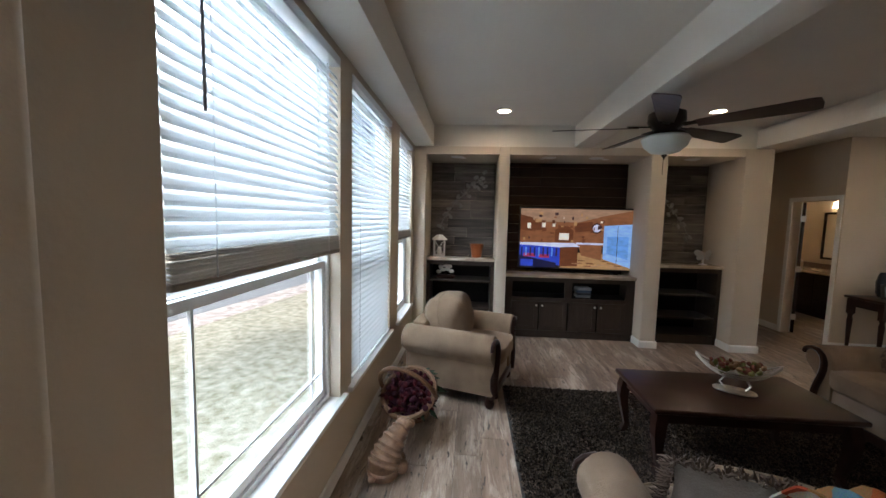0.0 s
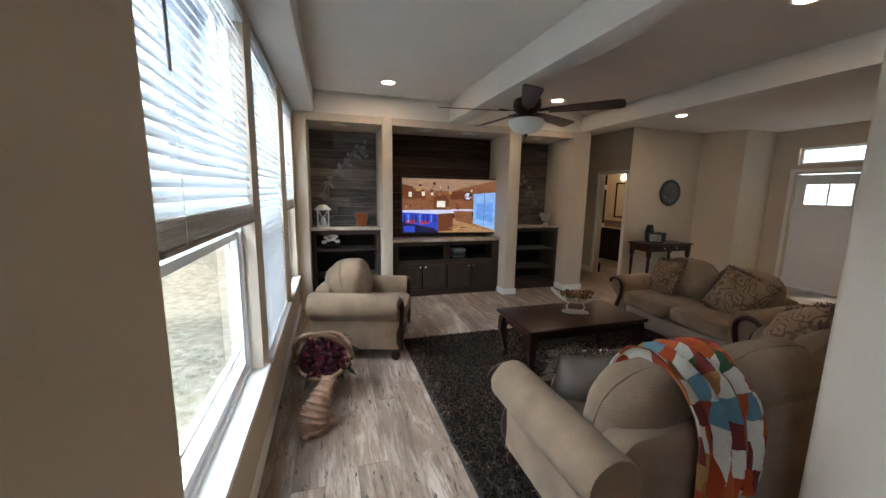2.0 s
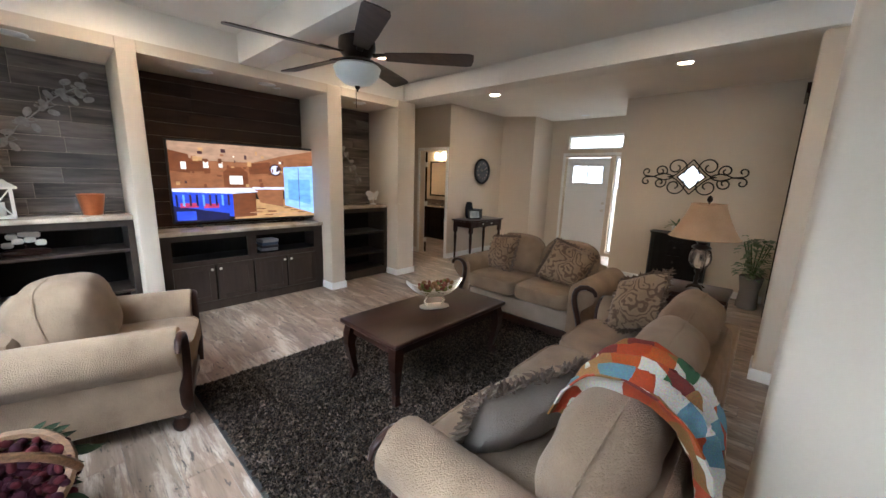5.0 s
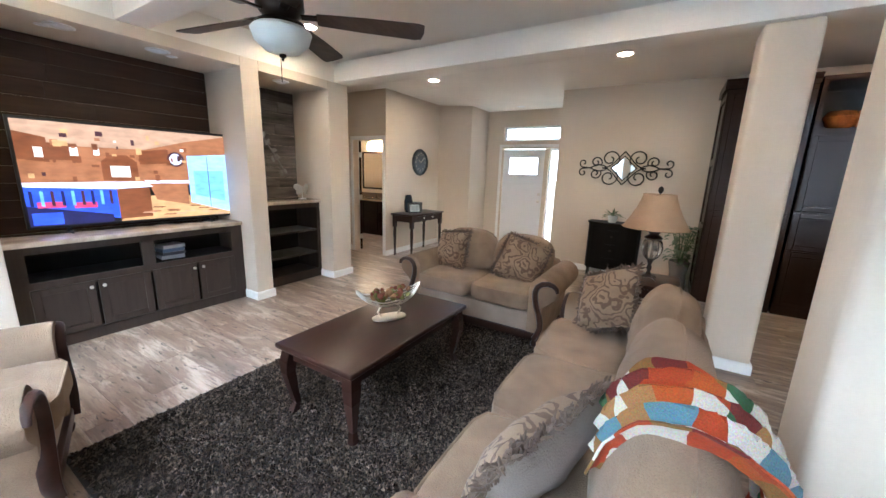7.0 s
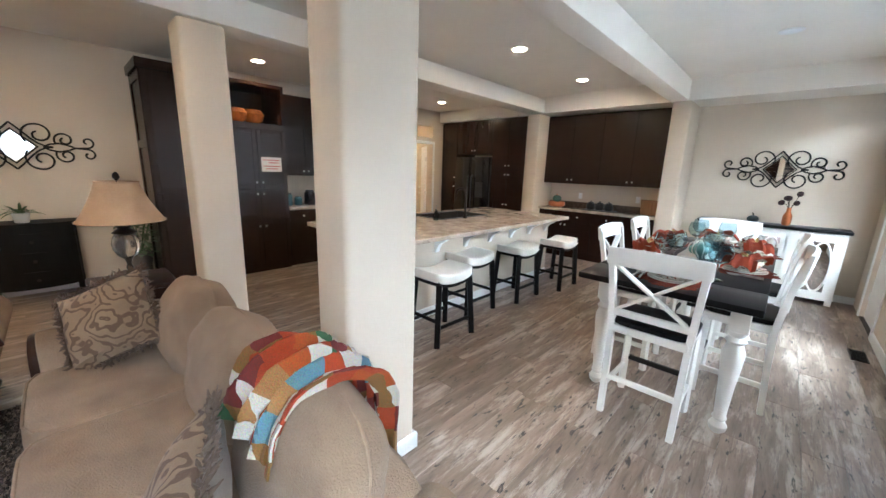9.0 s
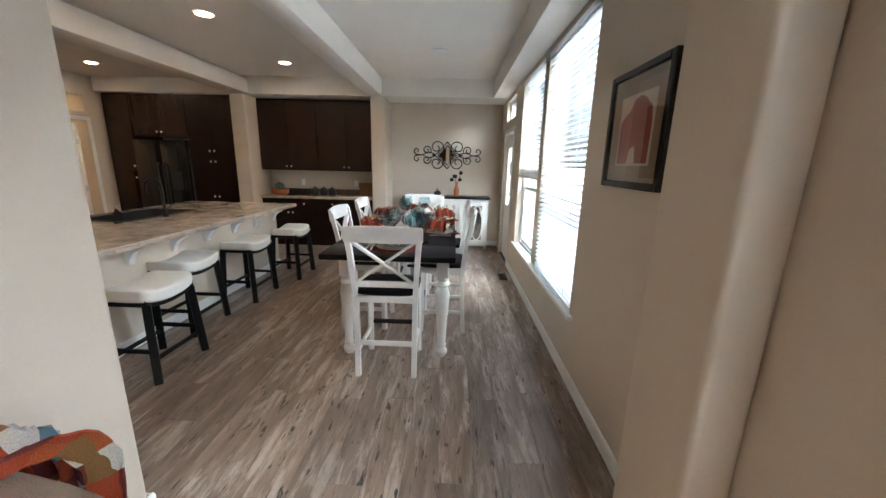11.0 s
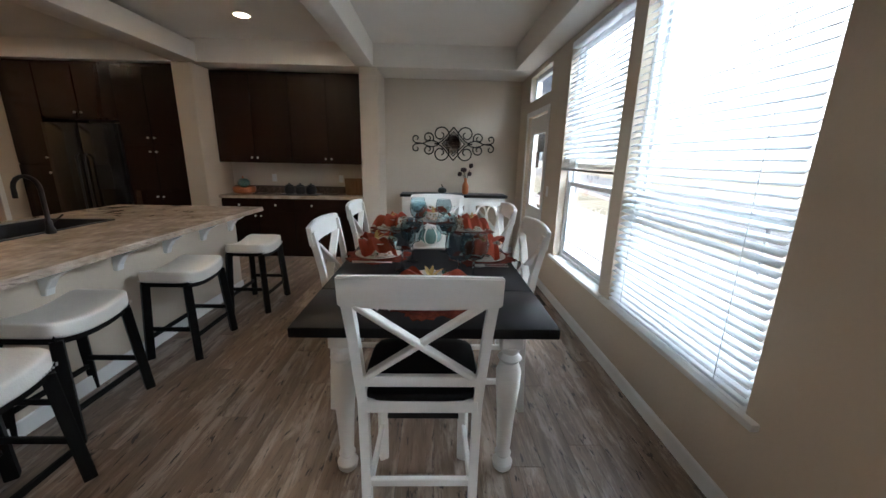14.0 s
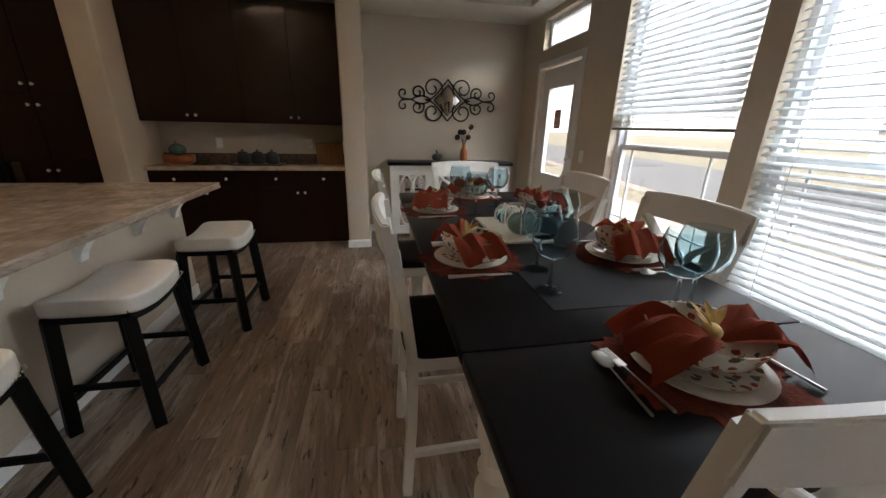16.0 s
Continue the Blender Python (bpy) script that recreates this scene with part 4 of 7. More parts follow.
def bar_stool(m):
    """Backless saddle stool, long side along y."""
    t = thing("bar_stool", m, "backless stool with a cream saddle seat and black legs", "stool", "stools at the island")
    bm = cushion(0.182, 0.242, 0.048, 8, 12, wrinkle=0.003)
    for v in bm.verts:
        v.co.z += 0.040 * (v.co.y / 0.235) ** 2
    bm.transform(pose(0, 0, 0.60))
    part("seat", bm, CREAM, t, "cream saddle cushion")
    bm = bmesh.new()
    n = 8
    cols = []
    for i in range(n + 1):
        y = -0.225 + 0.45 * i / n
        z = 0.04 * (y / 0.235) ** 2
        cols.append([bm.verts.new(p) for p in ((-0.165, y, 0.525 + z), (0.165, y, 0.525 + z), (0.165, y, 0.575 + z), (-0.165, y, 0.575 + z))])
    for a, b in zip(cols, cols[1:]):
        for k in range(4):
            bm.faces.new((a[k], a[(k + 1) % 4], b[(k + 1) % 4], b[k]))
    bm.faces.new(cols[0])
    bm.faces.new(cols[-1][::-1])
    bmesh.ops.recalc_face_normals(bm, faces=bm.faces[:])
    part("seat_frame", bm, ESPRESSO, t, "black seat frame")
    for a in (-1, 1):
        for b in (-1, 1):
            part("leg", BAR((a * 0.178, b * 0.240, 0), (a * 0.150, b * 0.205, 0.575), 0.050, 0.050), ESPRESSO, t)
        part("side_rail", BAR((a * 0.158, -0.212, 0.17), (a * 0.158, 0.212, 0.17), 0.02, 0.032), ESPRESSO, t)
    for b in (-1, 1):
        part("end_rail", BAR((-0.155, b * 0.215, 0.23), (0.155, b * 0.215, 0.23), 0.02, 0.032), ESPRESSO, t)
    studs = bmesh.new()
    for a in (-1, 1):
        for k in range(31):
            y = -0.225 + 0.45 * k / 30
            bmesh.ops.create_icosphere(studs, subdivisions=1, radius=0.005, matrix=pose(a * 0.178, y, 0.568 + 0.04 * (y / 0.235) ** 2))
        for k in range(22):
            bmesh.ops.create_icosphere(studs, subdivisions=1, radius=0.005, matrix=pose(-0.165 + 0.33 * k / 21, a * 0.238, 0.606))
    part("nailheads", studs, NICKEL, t, "row of small nickel nailheads")
    return t


stool = bar_stool(pose(3.07, -0.91, 0))
for x, y in ((3.31, -1.60), (3.205, -2.42), (3.07, -3.26)):
    copy_thing(stool, pose(x, y, 0))

# ---------------------------------------------------------------- kitchen
MOSAIC = mat("mosaic_tile", (0.16, 0.12, 0.09), 0.25, var=0.6, scale=45, fine=90, tint=(0.03, 0.026, 0.024), bump=0.1)
isl = thing("kitchen_island", pose(4.0, -2.15, 0), "beige panelled kitchen island with white corbels", "kitchen island")
for a, b, c, d in ((-0.52, -0.50, -1.55, 1.62), (0.68, 0.70, -1.55, 1.62), (-0.50, 0.68, -1.55, -1.53), (-0.50, 0.68, 1.60, 1.62)):
    part("side_panel" if b - a < 0.1 else "end_panel", B(a, b, c, d, 0, 0.885), WALL, isl, "beige painted island panel")
part("skirting", B(-0.536, -0.5201, -1.55, 1.62, 0, 0.10, 0.004), TRIM, isl, "white baseboard")
for k in range(7):
    y = -1.42 + k * 0.47
    o = [(-0.5205, 0.885), (-0.5205, 0.70), (-0.55, 0.70), (-0.56, 0.74), (-0.60, 0.80), (-0.68, 0.845), (-0.70, 0.885)]
    part("corbel", prism(o, y - 0.028, y + 0.028, 0.004, 1), TRIM, isl, "white corbel")
bm = bmesh.new()
for a, b, c, d in ((-0.80, 0.0, -1.63, 1.72), (0.62, 0.76, -1.63, 1.72), (0.0, 0.62, -1.63, -0.66), (0.0, 0.62, 0.30, 1.72)):
    box(bm, a, b, c, d, 0.886, 0.93)
ob = solid("worktop", bm, STONE, "speckled stone-look island worktop with an ogee edge", "worktop", smooth=False)
ob.matrix_world = pose(4.0, -2.15, 0)
bm = bmesh.new()
ny, nz = 170, 5
rows = []
for i in range(ny + 1):
    y = -1.63 + 3.35 * i / ny
    rows.append([bm.verts.new((-0.801 - (0.0015 + 0.013 * max(0, noise.noise(Vector((y * 28, k * 0.9, 3)))) if 0 < k < nz else 0.0), y, 0.887 + 0.0425 * k / nz)) for k in range(nz + 1)])
for a, b in zip(rows, rows[1:]):
    for k in range(nz):
        bm.faces.new((a[k], a[k + 1], b[k + 1], b[k]))
part("chiselled_edge", bm, STONE, ob, "rough chiselled front edge", smooth=False)
snk = thing("kitchen_sink", pose(4.31, -2.33, 0.93), "black composite kitchen sink set in the island", "sink")
bm = bmesh.new()
for a, b, c, d in ((-0.315, -0.29, -0.485, 0.485), (0.24, 0.315, -0.485, 0.485), (-0.29, 0.24, -0.485, -0.46), (-0.29, 0.24, 0.46, 0.485)):
    box(bm, a, b, c, d, -0.19, 0.008)
box(bm, -0.29, 0.24, -0.46, 0.46, -0.2, -0.185)
part("bowl", bm, BLACK_MATT, snk, smooth=False)
t = thing("kitchen_faucet", pose(3.955, -2.25, 0.931, 0, 0, 180), "tall matt black pull-down kitchen faucet", "faucet")
part("spout", tube([(0, 0, 0), (0, 0, 0.30)] + [(-0.09 + 0.09 * math.cos(a), 0, 0.30 + 0.09 * math.sin(a)) for a in np.linspace(0.3, 3.0, 8)] + [(-0.18, 0, 0.24)], 0.014, 10), BLACK_METAL, t)
part("base", lathe([(0.028, 0), (0.028, 0.02), (0.02, 0.05), (0.02, 0.09)], 16), BLACK_METAL, t)
part("lever", BAR((0.0, 0.02, 0.07), (0.02, 0.09, 0.12), 0.014, 0.01), BLACK_METAL, t)


def slab_cabinet(name, m, w, d, h, doors, label, z0=0.0, material=KITCHEN, group="kitchen cabinets", framed=False):
    """Carcass facing -y with flat-framed doors: (x0, x1, z0, z1, knob x, knob z)."""
    t = thing(name, m, label, "cabinet", group)
    part("body", B(-w / 2, w / 2, 0.022, d, z0, h), material, t)
    for x0, x1, c, e, kx, kz in doors:
        panel_door(t, x0, x1, c, e, 0, material, (kx, kz), framed=framed)
    return t


def door_row(w, n, z0, z1, kz, gap=0.006):
    """n doors side by side, knobs meeting in pairs."""
    out, s = [], w / n
    for i in range(n):
        a, b = -w / 2 + i * s + gap, -w / 2 + (i + 1) * s - gap
        out.append((a, b, z0, z1, b - 0.035 if i % 2 == 0 else a + 0.035, kz))
    return out


FACE_N = lambda x, y: pose(x, y, 0, 0, 0, 180)
# hutch between the two piers: base, worktop, wall cupboards
slab_cabinet("base_cabinet", FACE_N(3.345, -5.06), 2.10, 0.43, 0.875, [d for d in door_row(2.10, 4, 0.12, 0.68, 0.62)] + [(a, b, 0.70, 0.86, (a + b) / 2, 0.78) for a, b, *_ in door_row(2.10, 4, 0, 1, 0)], "dark-stained base cabinet with doors and drawers")
solid("worktop", B(2.292, 4.398, SOUTH + 0.002, -5.02, 0.877, 0.918, 0.006, 2), STONE, "speckled stone-look hutch worktop", "worktop")
solid("backsplash", B(2.292, 4.398, SOUTH + 0.002, SOUTH + 0.02, 0.919, 1.03), MOSAIC, "low dark mosaic upstand behind the worktop", "backsplash")
slab_cabinet("wall_cabinet", FACE_N(3.345, -5.14), 2.10, 0.355, 2.60, door_row(2.10, 4, 1.39, 2.58, 1.45), "dark-stained wall cupboards with flat doors", 1.38)
# fridge wall
slab_cabinet("tall_cabinet", FACE_N(5.06, -4.83), 0.80, 0.66, 2.60, door_row(0.80, 2, 0.12, 0.98, 0.9) + door_row(0.80, 2, 1.0, 1.58, 1.5) + door_row(0.80, 2, 1.60, 2.56, 1.68), "tall dark-stained pantry cabinet beside the fridge")
slab_cabinet("over_fridge_cabinet", FACE_N(5.945, -4.83), 0.968, 0.66, 2.60, door_row(0.968, 2, 1.92, 2.56, 1.98), "dark-stained cupboard above the fridge", 1.90)
slab_cabinet("filler_cabinet", FACE_N(6.66, -4.83), 0.46, 0.66, 2.60, door_row(0.46, 1, 0.12, 1.3, 1.2) + door_row(0.46, 1, 1.32, 2.56, 1.4), "tall narrow dark-stained cabinet")
fr = thing("refrigerator", FACE_N(5.945, -4.80), "black side-by-side refrigerator between cabinets", "refrigerator")
part("body", B(-0.46, 0.46, 0.03, 0.66, 0.0, 1.85), BLACK_MATT, fr)
for s in (-1, 1):
    a, b = sorted((s * 0.005, s * 0.46))
    dd = part("door", B(a, b, -0.035, 0.03, 0.06, 1.85, 0.012, 2), BLACK_GLOSS, fr)
    part("handle", tube([(s * 0.05, -0.04, 0.62), (s * 0.05, -0.085, 0.66), (s * 0.05, -0.085, 1.42), (s * 0.05, -0.04, 1.46)], 0.013, 8), BLACK_MATT, dd)
part("dispenser", B(0.13, 0.33, -0.038, -0.0355, 1.0, 1.32), BLACK_MATT, fr)
# east run: tall pantry, then a counter with wall cupboards
FACE_W = lambda x, y: pose(x, y, 0, 0, 0, -90)
t = slab_cabinet("tall_cabinet", FACE_W(6.28, 0.30), 0.76, 0.71, 2.55, door_row(0.76, 2, 0.12, 1.15, 1.05) + door_row(0.76, 2, 1.17, 2.50, 1.3), "tall dark-stained pantry cabinet with panelled side", group="pantry cabinets", framed=True)
for a, b in ((0.022, 0.10), (0.62, 0.708)):
    part("side_stile", B(-0.394, -0.3801, a, b, 0.0, 2.55, 0.002), KITCHEN, t, smooth=False)
for a, b in ((0.0, 0.14), (0.88, 0.97), (1.70, 1.79), (2.45, 2.55)):
    part("side_rail", B(-0.394, -0.3801, 0.10, 0.62, a, b, 0.002), KITCHEN, t, smooth=False)
part("crown_moulding", prism([(-0.03, 2.551), (-0.03, 2.59), (-0.06, 2.63), (-0.06, 2.65), (0.70, 2.65), (0.70, 2.551)], -0.42, 0.38, axis="X"), KITCHEN, t, smooth=False)
t = slab_cabinet("tall_cabinet", FACE_W(6.28, -0.50), 0.80, 0.71, 2.10, door_row(0.80, 2, 0.12, 0.76, 0.68) + door_row(0.80, 2, 0.78, 1.20, 1.14) + door_row(0.80, 2, 1.22, 2.02, 1.3), "tall dark-stained pantry cabinet with an open niche on top", group="pantry cabinets", framed=True)
for a, b in ((-0.40, -0.36), (0.36, 0.40)):
    part("niche_side", B(a, b, 0.0, 0.688, 2.101, 2.578), KITCHEN, t, smooth=False)
part("niche_top", B(-0.40, 0.40, 0.0, 0.71, 2.58, 2.62), KITCHEN, t, smooth=False)
part("niche_back", B(-0.40, 0.40, 0.69, 0.71, 2.101, 2.578), KITCHEN, t, smooth=False)
slab_cabinet("base_cabinet", FACE_W(6.34, -1.80), 1.76, 0.65, 0.875, door_row(1.76, 4, 0.12, 0.68, 0.62) + [(a, b, 0.70, 0.86, (a + b) / 2, 0.78) for a, b, *_ in door_row(1.76, 4, 0, 1, 0)], "dark-stained base cabinet with drawers")
solid("worktop", B(6.31, 6.996, -2.68, -0.922, 0.877, 0.918, 0.006, 2), STONE, "speckled stone-look kitchen worktop", "worktop")
slab_cabinet("wall_cabinet", FACE_W(6.64, -1.80), 1.76, 0.355, 2.60, door_row(1.76, 4, 1.40, 2.58, 1.46), "dark-stained kitchen wall cupboards", 1.39)

# ---------------------------------------------------------------- ceiling lights and fan
def downlight(x, y, z, lit=True):
    t = thing("ceiling_downlight", pose(x, y, z), "round recessed ceiling downlight, " + ("switched on" if lit else "switched off"), "ceiling light", "recessed downlights")
    part("trim_ring", lathe([(0.07, -0.001), (0.092, -0.001), (0.094, -0.006), (0.078, -0.012), (0.07, -0.009)], 28, caps=False), TRIM, t)
    part("lens", lathe([(0.0, -0.004), (0.069, -0.004), (0.069, -0.001), (0.0, -0.001)], 28), LAMP_ON if lit else VINYL, t)


for x, y, z, lit in ((1.13, 4.38, CH, True), (3.45, 4.38, CH, True), (5.6, 4.3, CH - 0.05, True), (5.48, 1.72, CH - 0.05, True), (6.1, -0.52, CH - 0.05, True),
                     (6.1, -3.95, CH - 0.05, True), (3.32, -4.0, CH, True), (3.31, -2.29, CH, True), (1.09, -3.34, CH, False), (3.4, 1.6, CH, True), (1.13, 1.6, CH, False),
                     (0.57, 5.2, 2.519, False), (1.82, 5.2, 2.519, False), (2.45, 5.2, 2.519, False), (3.68, 5.2, 2.519, False), (8.1, 3.85, CH - 0.05, False)):
    downlight(x, y, z, lit)

fan = thing("ceiling_fan", pose(2.41, 3.36, CH), "dark bronze ceiling fan with five wooden blades and bowl light", "ceiling fan")
part("canopy", lathe([(0.0, -0.002), (0.075, -0.002), (0.075, -0.02), (0.05, -0.07), (0.016, -0.085), (0, -0.085)], 24), BRONZE, fan)
part("downrod", tube([(0, 0, -0.08), (0, 0, -0.28)], 0.014, 12), BRONZE, fan)
part("motor", lathe([(0.0, -0.270), (0.05, -0.270), (0.09, -0.295), (0.14, -0.320), (0.145, -0.390), (0.12, -0.430), (0.09, -0.460), (0.09, -0.480), (0, -0.480)], 32), BRONZE, fan)
lk = part("light_kit", lathe([(0.0, -0.480), (0.15, -0.485), (0.16, -0.500), (0.15, -0.510), (0, -0.510)], 32), BRONZE, fan)
part("bowl", lathe([(0.0, -0.510), (0.165, -0.510), (0.185, -0.530), (0.165, -0.590), (0.11, -0.640), (0.03, -0.660), (0, -0.662)], 32), FAN_GLASS, lk, "frosted alabaster glass bowl")
part("finial", lathe([(0.02, -0.658), (0.022, -0.675), (0.008, -0.685), (0.006, -0.700), (0, -0.705)], 12), BRONZE, lk)
part("pull_chain", tube([(0.02, 0.05, -0.66), (0.02, 0.05, -0.82)], 0.0025, 6), BRONZE, lk)
BLADE = wood("fan_blade_wood", (0.035, 0.022, 0.016), (0.09, 0.058, 0.042), 0.4, "X", 12, 3, 0.1)
for k in range(5):
    a = -117 + 72 * k
    o = [(0.22, -0.055), (0.50, -0.075), (0.87, -0.088), (0.915, -0.075), (0.925, 0.0), (0.915, 0.075), (0.87, 0.088), (0.50, 0.075), (0.22, 0.055)]
    blade = prism(o, -0.004, 0.004, axis="Z")
    blade.transform(pose(0, 0, -0.435, 0, 0, a) @ pose(0, 0, 0, -13, 0, 0))
    bo = part("blade", blade, BLADE, fan, "dark wood blade")
    arm = BAR((0.12, 0, 0.006), (0.30, 0, 0.012), 0.05, 0.012)
    arm.transform(pose(0, 0, -0.435, 0, 0, a) @ pose(0, 0, 0, -13, 0, 0))
    part("blade_arm", arm, BRONZE, bo)

# ---------------------------------------------------------------- television
tv = thing("television", pose(2.30, 5.50, 0.906, 0, 0, -4), "large flat television on the media cabinet, switched on", "television")
part("bezel", B(-0.80, 0.80, 0.0, 0.045, 0.045, 0.955, 0.006, 2), BLACK_MATT, tv)
for s in (-1, 1):
    part("stand_foot", BAR((s * 0.55, -0.09, 0.006), (s * 0.55, 0.13, 0.006), 0.012, 0.03), BLACK_MATT, tv)
    part("stand_post", BAR((s * 0.55, 0.02, 0.01), (s * 0.55, 0.02, 0.06), 0.03, 0.015), BLACK_MATT, tv)


# picture on the screen: a kitchen, in flat shapes
def screen_picture():
    cols = {"ceil": (0.42, 0.24, 0.14), "cab": (0.16, 0.045, 0.012), "cab2": (0.28, 0.10, 0.035), "gold": (0.50, 0.27, 0.10), "blue": (0.02, 0.06, 0.60), "sky": (0.16, 0.38, 0.85),
            "pale": (0.75, 0.75, 0.95), "dark": (0.05, 0.015, 0.02), "red": (0.50, 0.03, 0.10), "lamp": (1.0, 0.9, 0.75), "steel": (0.30, 0.52, 0.95), "night": (0.01, 0.01, 0.06)}
    shapes = [("ceil", [(-0.78, 0.55), (0.78, 0.62), (0.78, 0.93), (-0.78, 0.93)]), ("cab2", [(-0.78, 0.40), (0.78, 0.40), (0.78, 0.86), (0.40, 0.84), (0.05, 0.74), (-0.60, 0.74), (-0.78, 0.80)]),
              ("gold", [(-0.20, 0.07), (0.78, 0.07), (0.78, 0.24), (0.35, 0.30), (0.0, 0.30)]), ("cab", [(-0.78, 0.62), (-0.60, 0.60), (-0.60, 0.80), (-0.78, 0.84)]),
              ("cab", [(-0.60, 0.62), (-0.42, 0.62), (-0.42, 0.76), (-0.60, 0.76)]), ("lamp", [(-0.47, 0.66), (-0.42, 0.66), (-0.42, 0.73), (-0.47, 0.73)]),
              ("lamp", [(-0.68, 0.64), (-0.63, 0.64), (-0.63, 0.72), (-0.68, 0.72)]), ("lamp", [(-0.32, 0.67), (-0.28, 0.67), (-0.28, 0.73), (-0.32, 0.73)]),
              ("cab", [(-0.28, 0.45), (-0.02, 0.45), (-0.02, 0.62), (-0.09, 0.68), (-0.21, 0.68), (-0.28, 0.62)]), ("lamp", [(-0.22, 0.48), (-0.08, 0.48), (-0.08, 0.58), (-0.22, 0.58)]),
              ("cab", [(0.0, 0.60), (0.24, 0.62), (0.24, 0.76), (0.0, 0.72)]), ("dark", arc(0.30, 0.66, 0.075, 0, 360, 18)[:-1]), ("pale", arc(0.30, 0.66, 0.055, 0, 360, 18)[:-1]),
              ("cab2", [(0.40, 0.70), (0.78, 0.72), (0.78, 0.92), (0.40, 0.84)]), ("steel", [(0.40, 0.22), (0.78, 0.10), (0.78, 0.73), (0.40, 0.70)]), ("sky", [(0.45, 0.30), (0.74, 0.22), (0.74, 0.55), (0.45, 0.55)]),
              ("dark", [(0.585, 0.16), (0.592, 0.16), (0.592, 0.70), (0.585, 0.70)]), ("cab2", [(0.10, 0.26), (0.38, 0.20), (0.38, 0.42), (0.05, 0.42)]), ("pale", [(0.02, 0.42), (0.40, 0.42), (0.40, 0.45), (0.02, 0.45)]),
              ("blue", [(-0.78, 0.20), (-0.20, 0.10), (-0.20, 0.37), (-0.78, 0.40)]), ("cab", [(-0.20, 0.09), (0.05, 0.10), (0.05, 0.38), (-0.20, 0.37)]), ("pale", [(-0.78, 0.395), (-0.20, 0.37), (0.08, 0.39), (0.0, 0.44), (-0.78, 0.43)]),
              ("night", [(-0.78, 0.07), (-0.25, 0.07), (-0.25, 0.14), (-0.78, 0.24)]), ("red", [(-0.72, 0.22), (-0.55, 0.22), (-0.55, 0.27), (-0.72, 0.27)]), ("red", [(-0.50, 0.21), (-0.35, 0.21), (-0.35, 0.26), (-0.50, 0.26)]),
              ("blue", [(-0.76, 0.08), (-0.58, 0.08), (-0.58, 0.18), (-0.76, 0.18)])]
    rng = random.Random(21)
    for k in range(46):
        x, z = rng.uniform(-0.74, 0.36), rng.uniform(0.44, 0.84)
        w, h = rng.uniform(0.012, 0.05), rng.uniform(0.015, 0.06)
        shapes.append((rng.choice(("cab", "cab", "dark", "cab2", "gold", "lamp")), [(x, z), (x + w, z), (x + w, z + h), (x, z + h)]))
    for k in range(14):
        x, z = rng.uniform(-0.1, 0.6), rng.uniform(0.08, 0.2)
        shapes.append((rng.choice(("cab2", "ceil", "cab")), [(x, z), (x + 0.1, z - 0.005), (x + 0.12, z + 0.006), (x + 0.02, z + 0.01)]))
    for k in range(9):
        x = -0.76 + 0.062 * k
        shapes.append((("night", "sky", "dark")[k % 3], [(x, 0.24), (x + 0.02, 0.236), (x + 0.02, 0.36), (x, 0.365)]))
    names = list(cols)
    bm = bmesh.new()
    me = bpy.data.meshes.new("screen")
    for i, (c, poly) in enumerate(shapes):
        f = bm.faces.new([bm.verts.new((x, -0.002 - 0.0004 * i, z)) for x, z in poly])
        f.material_index = names.index(c)
    for f in bm.faces:
        f.normal_update()
        if f.normal.y > 0:
            f.normal_flip()
    bm.to_mesh(me)
    bm.free()
    def screen_glow(name, col, strength):
        m = glow(name, col, strength)
        n, l = m.node_tree.nodes, m.node_tree.links
        tc, ns, mp, mix = n.new("ShaderNodeTexCoord"), n.new("ShaderNodeTexNoise"), n.new("ShaderNodeMapping"), n.new("ShaderNodeMix")
        mp.inputs["Scale"].default_value = (9, 1, 22)
        ns.inputs["Scale"].default_value, ns.inputs["Detail"].default_value = 1.0, 6
        l.new(tc.outputs["Object"], mp.inputs["Vector"])
        l.new(mp.outputs[0], ns.inputs["Vector"])
        mix.data_type = "RGBA"
        mix.inputs[6].default_value, mix.inputs[7].default_value = (*[c * 0.1 for c in col], 1), (*[c * 1.9 for c in col], 1)
        l.new(ns.outputs[0], mix.inputs[0])
        l.new(mix.outputs[2], n["Principled BSDF"].inputs["Emission Color"])
        return m

    for nme in names:
        me.materials.append(screen_glow("screen_" + nme, [0.93 * c + 0.07 * sum(cols[nme]) / 3 for c in cols[nme]], 0.62))
    ob = new("screen", me)
    ob.parent = tv
    ob["label"] = "lit screen showing a warm wooden kitchen"


screen_picture()

# ---------------------------------------------------------------- niche boards
def niche_boards(x0, x1, z0, z1, material, joint):
    rng = random.Random(int(x0 * 10))
    north = bpy.data.objects["wall_north"]
    z, h = z0, 0.1405
    while z < z1 - 0.02:
        top = min(z + h, z1)
        cuts = [x0, x1]
        if joint:
            cuts.insert(1, x0 + (x1 - x0) * rng.uniform(0.25, 0.75))
        for a, b in zip(cuts, cuts[1:]):
            d = rng.uniform(0.010, 0.014)
            part("board", B(a + 0.0008, b - 0.0008, NORTH - d, NORTH - 0.0005, z + 0.001, top - 0.001, 0.0015), material, north, smooth=False)
        z += h


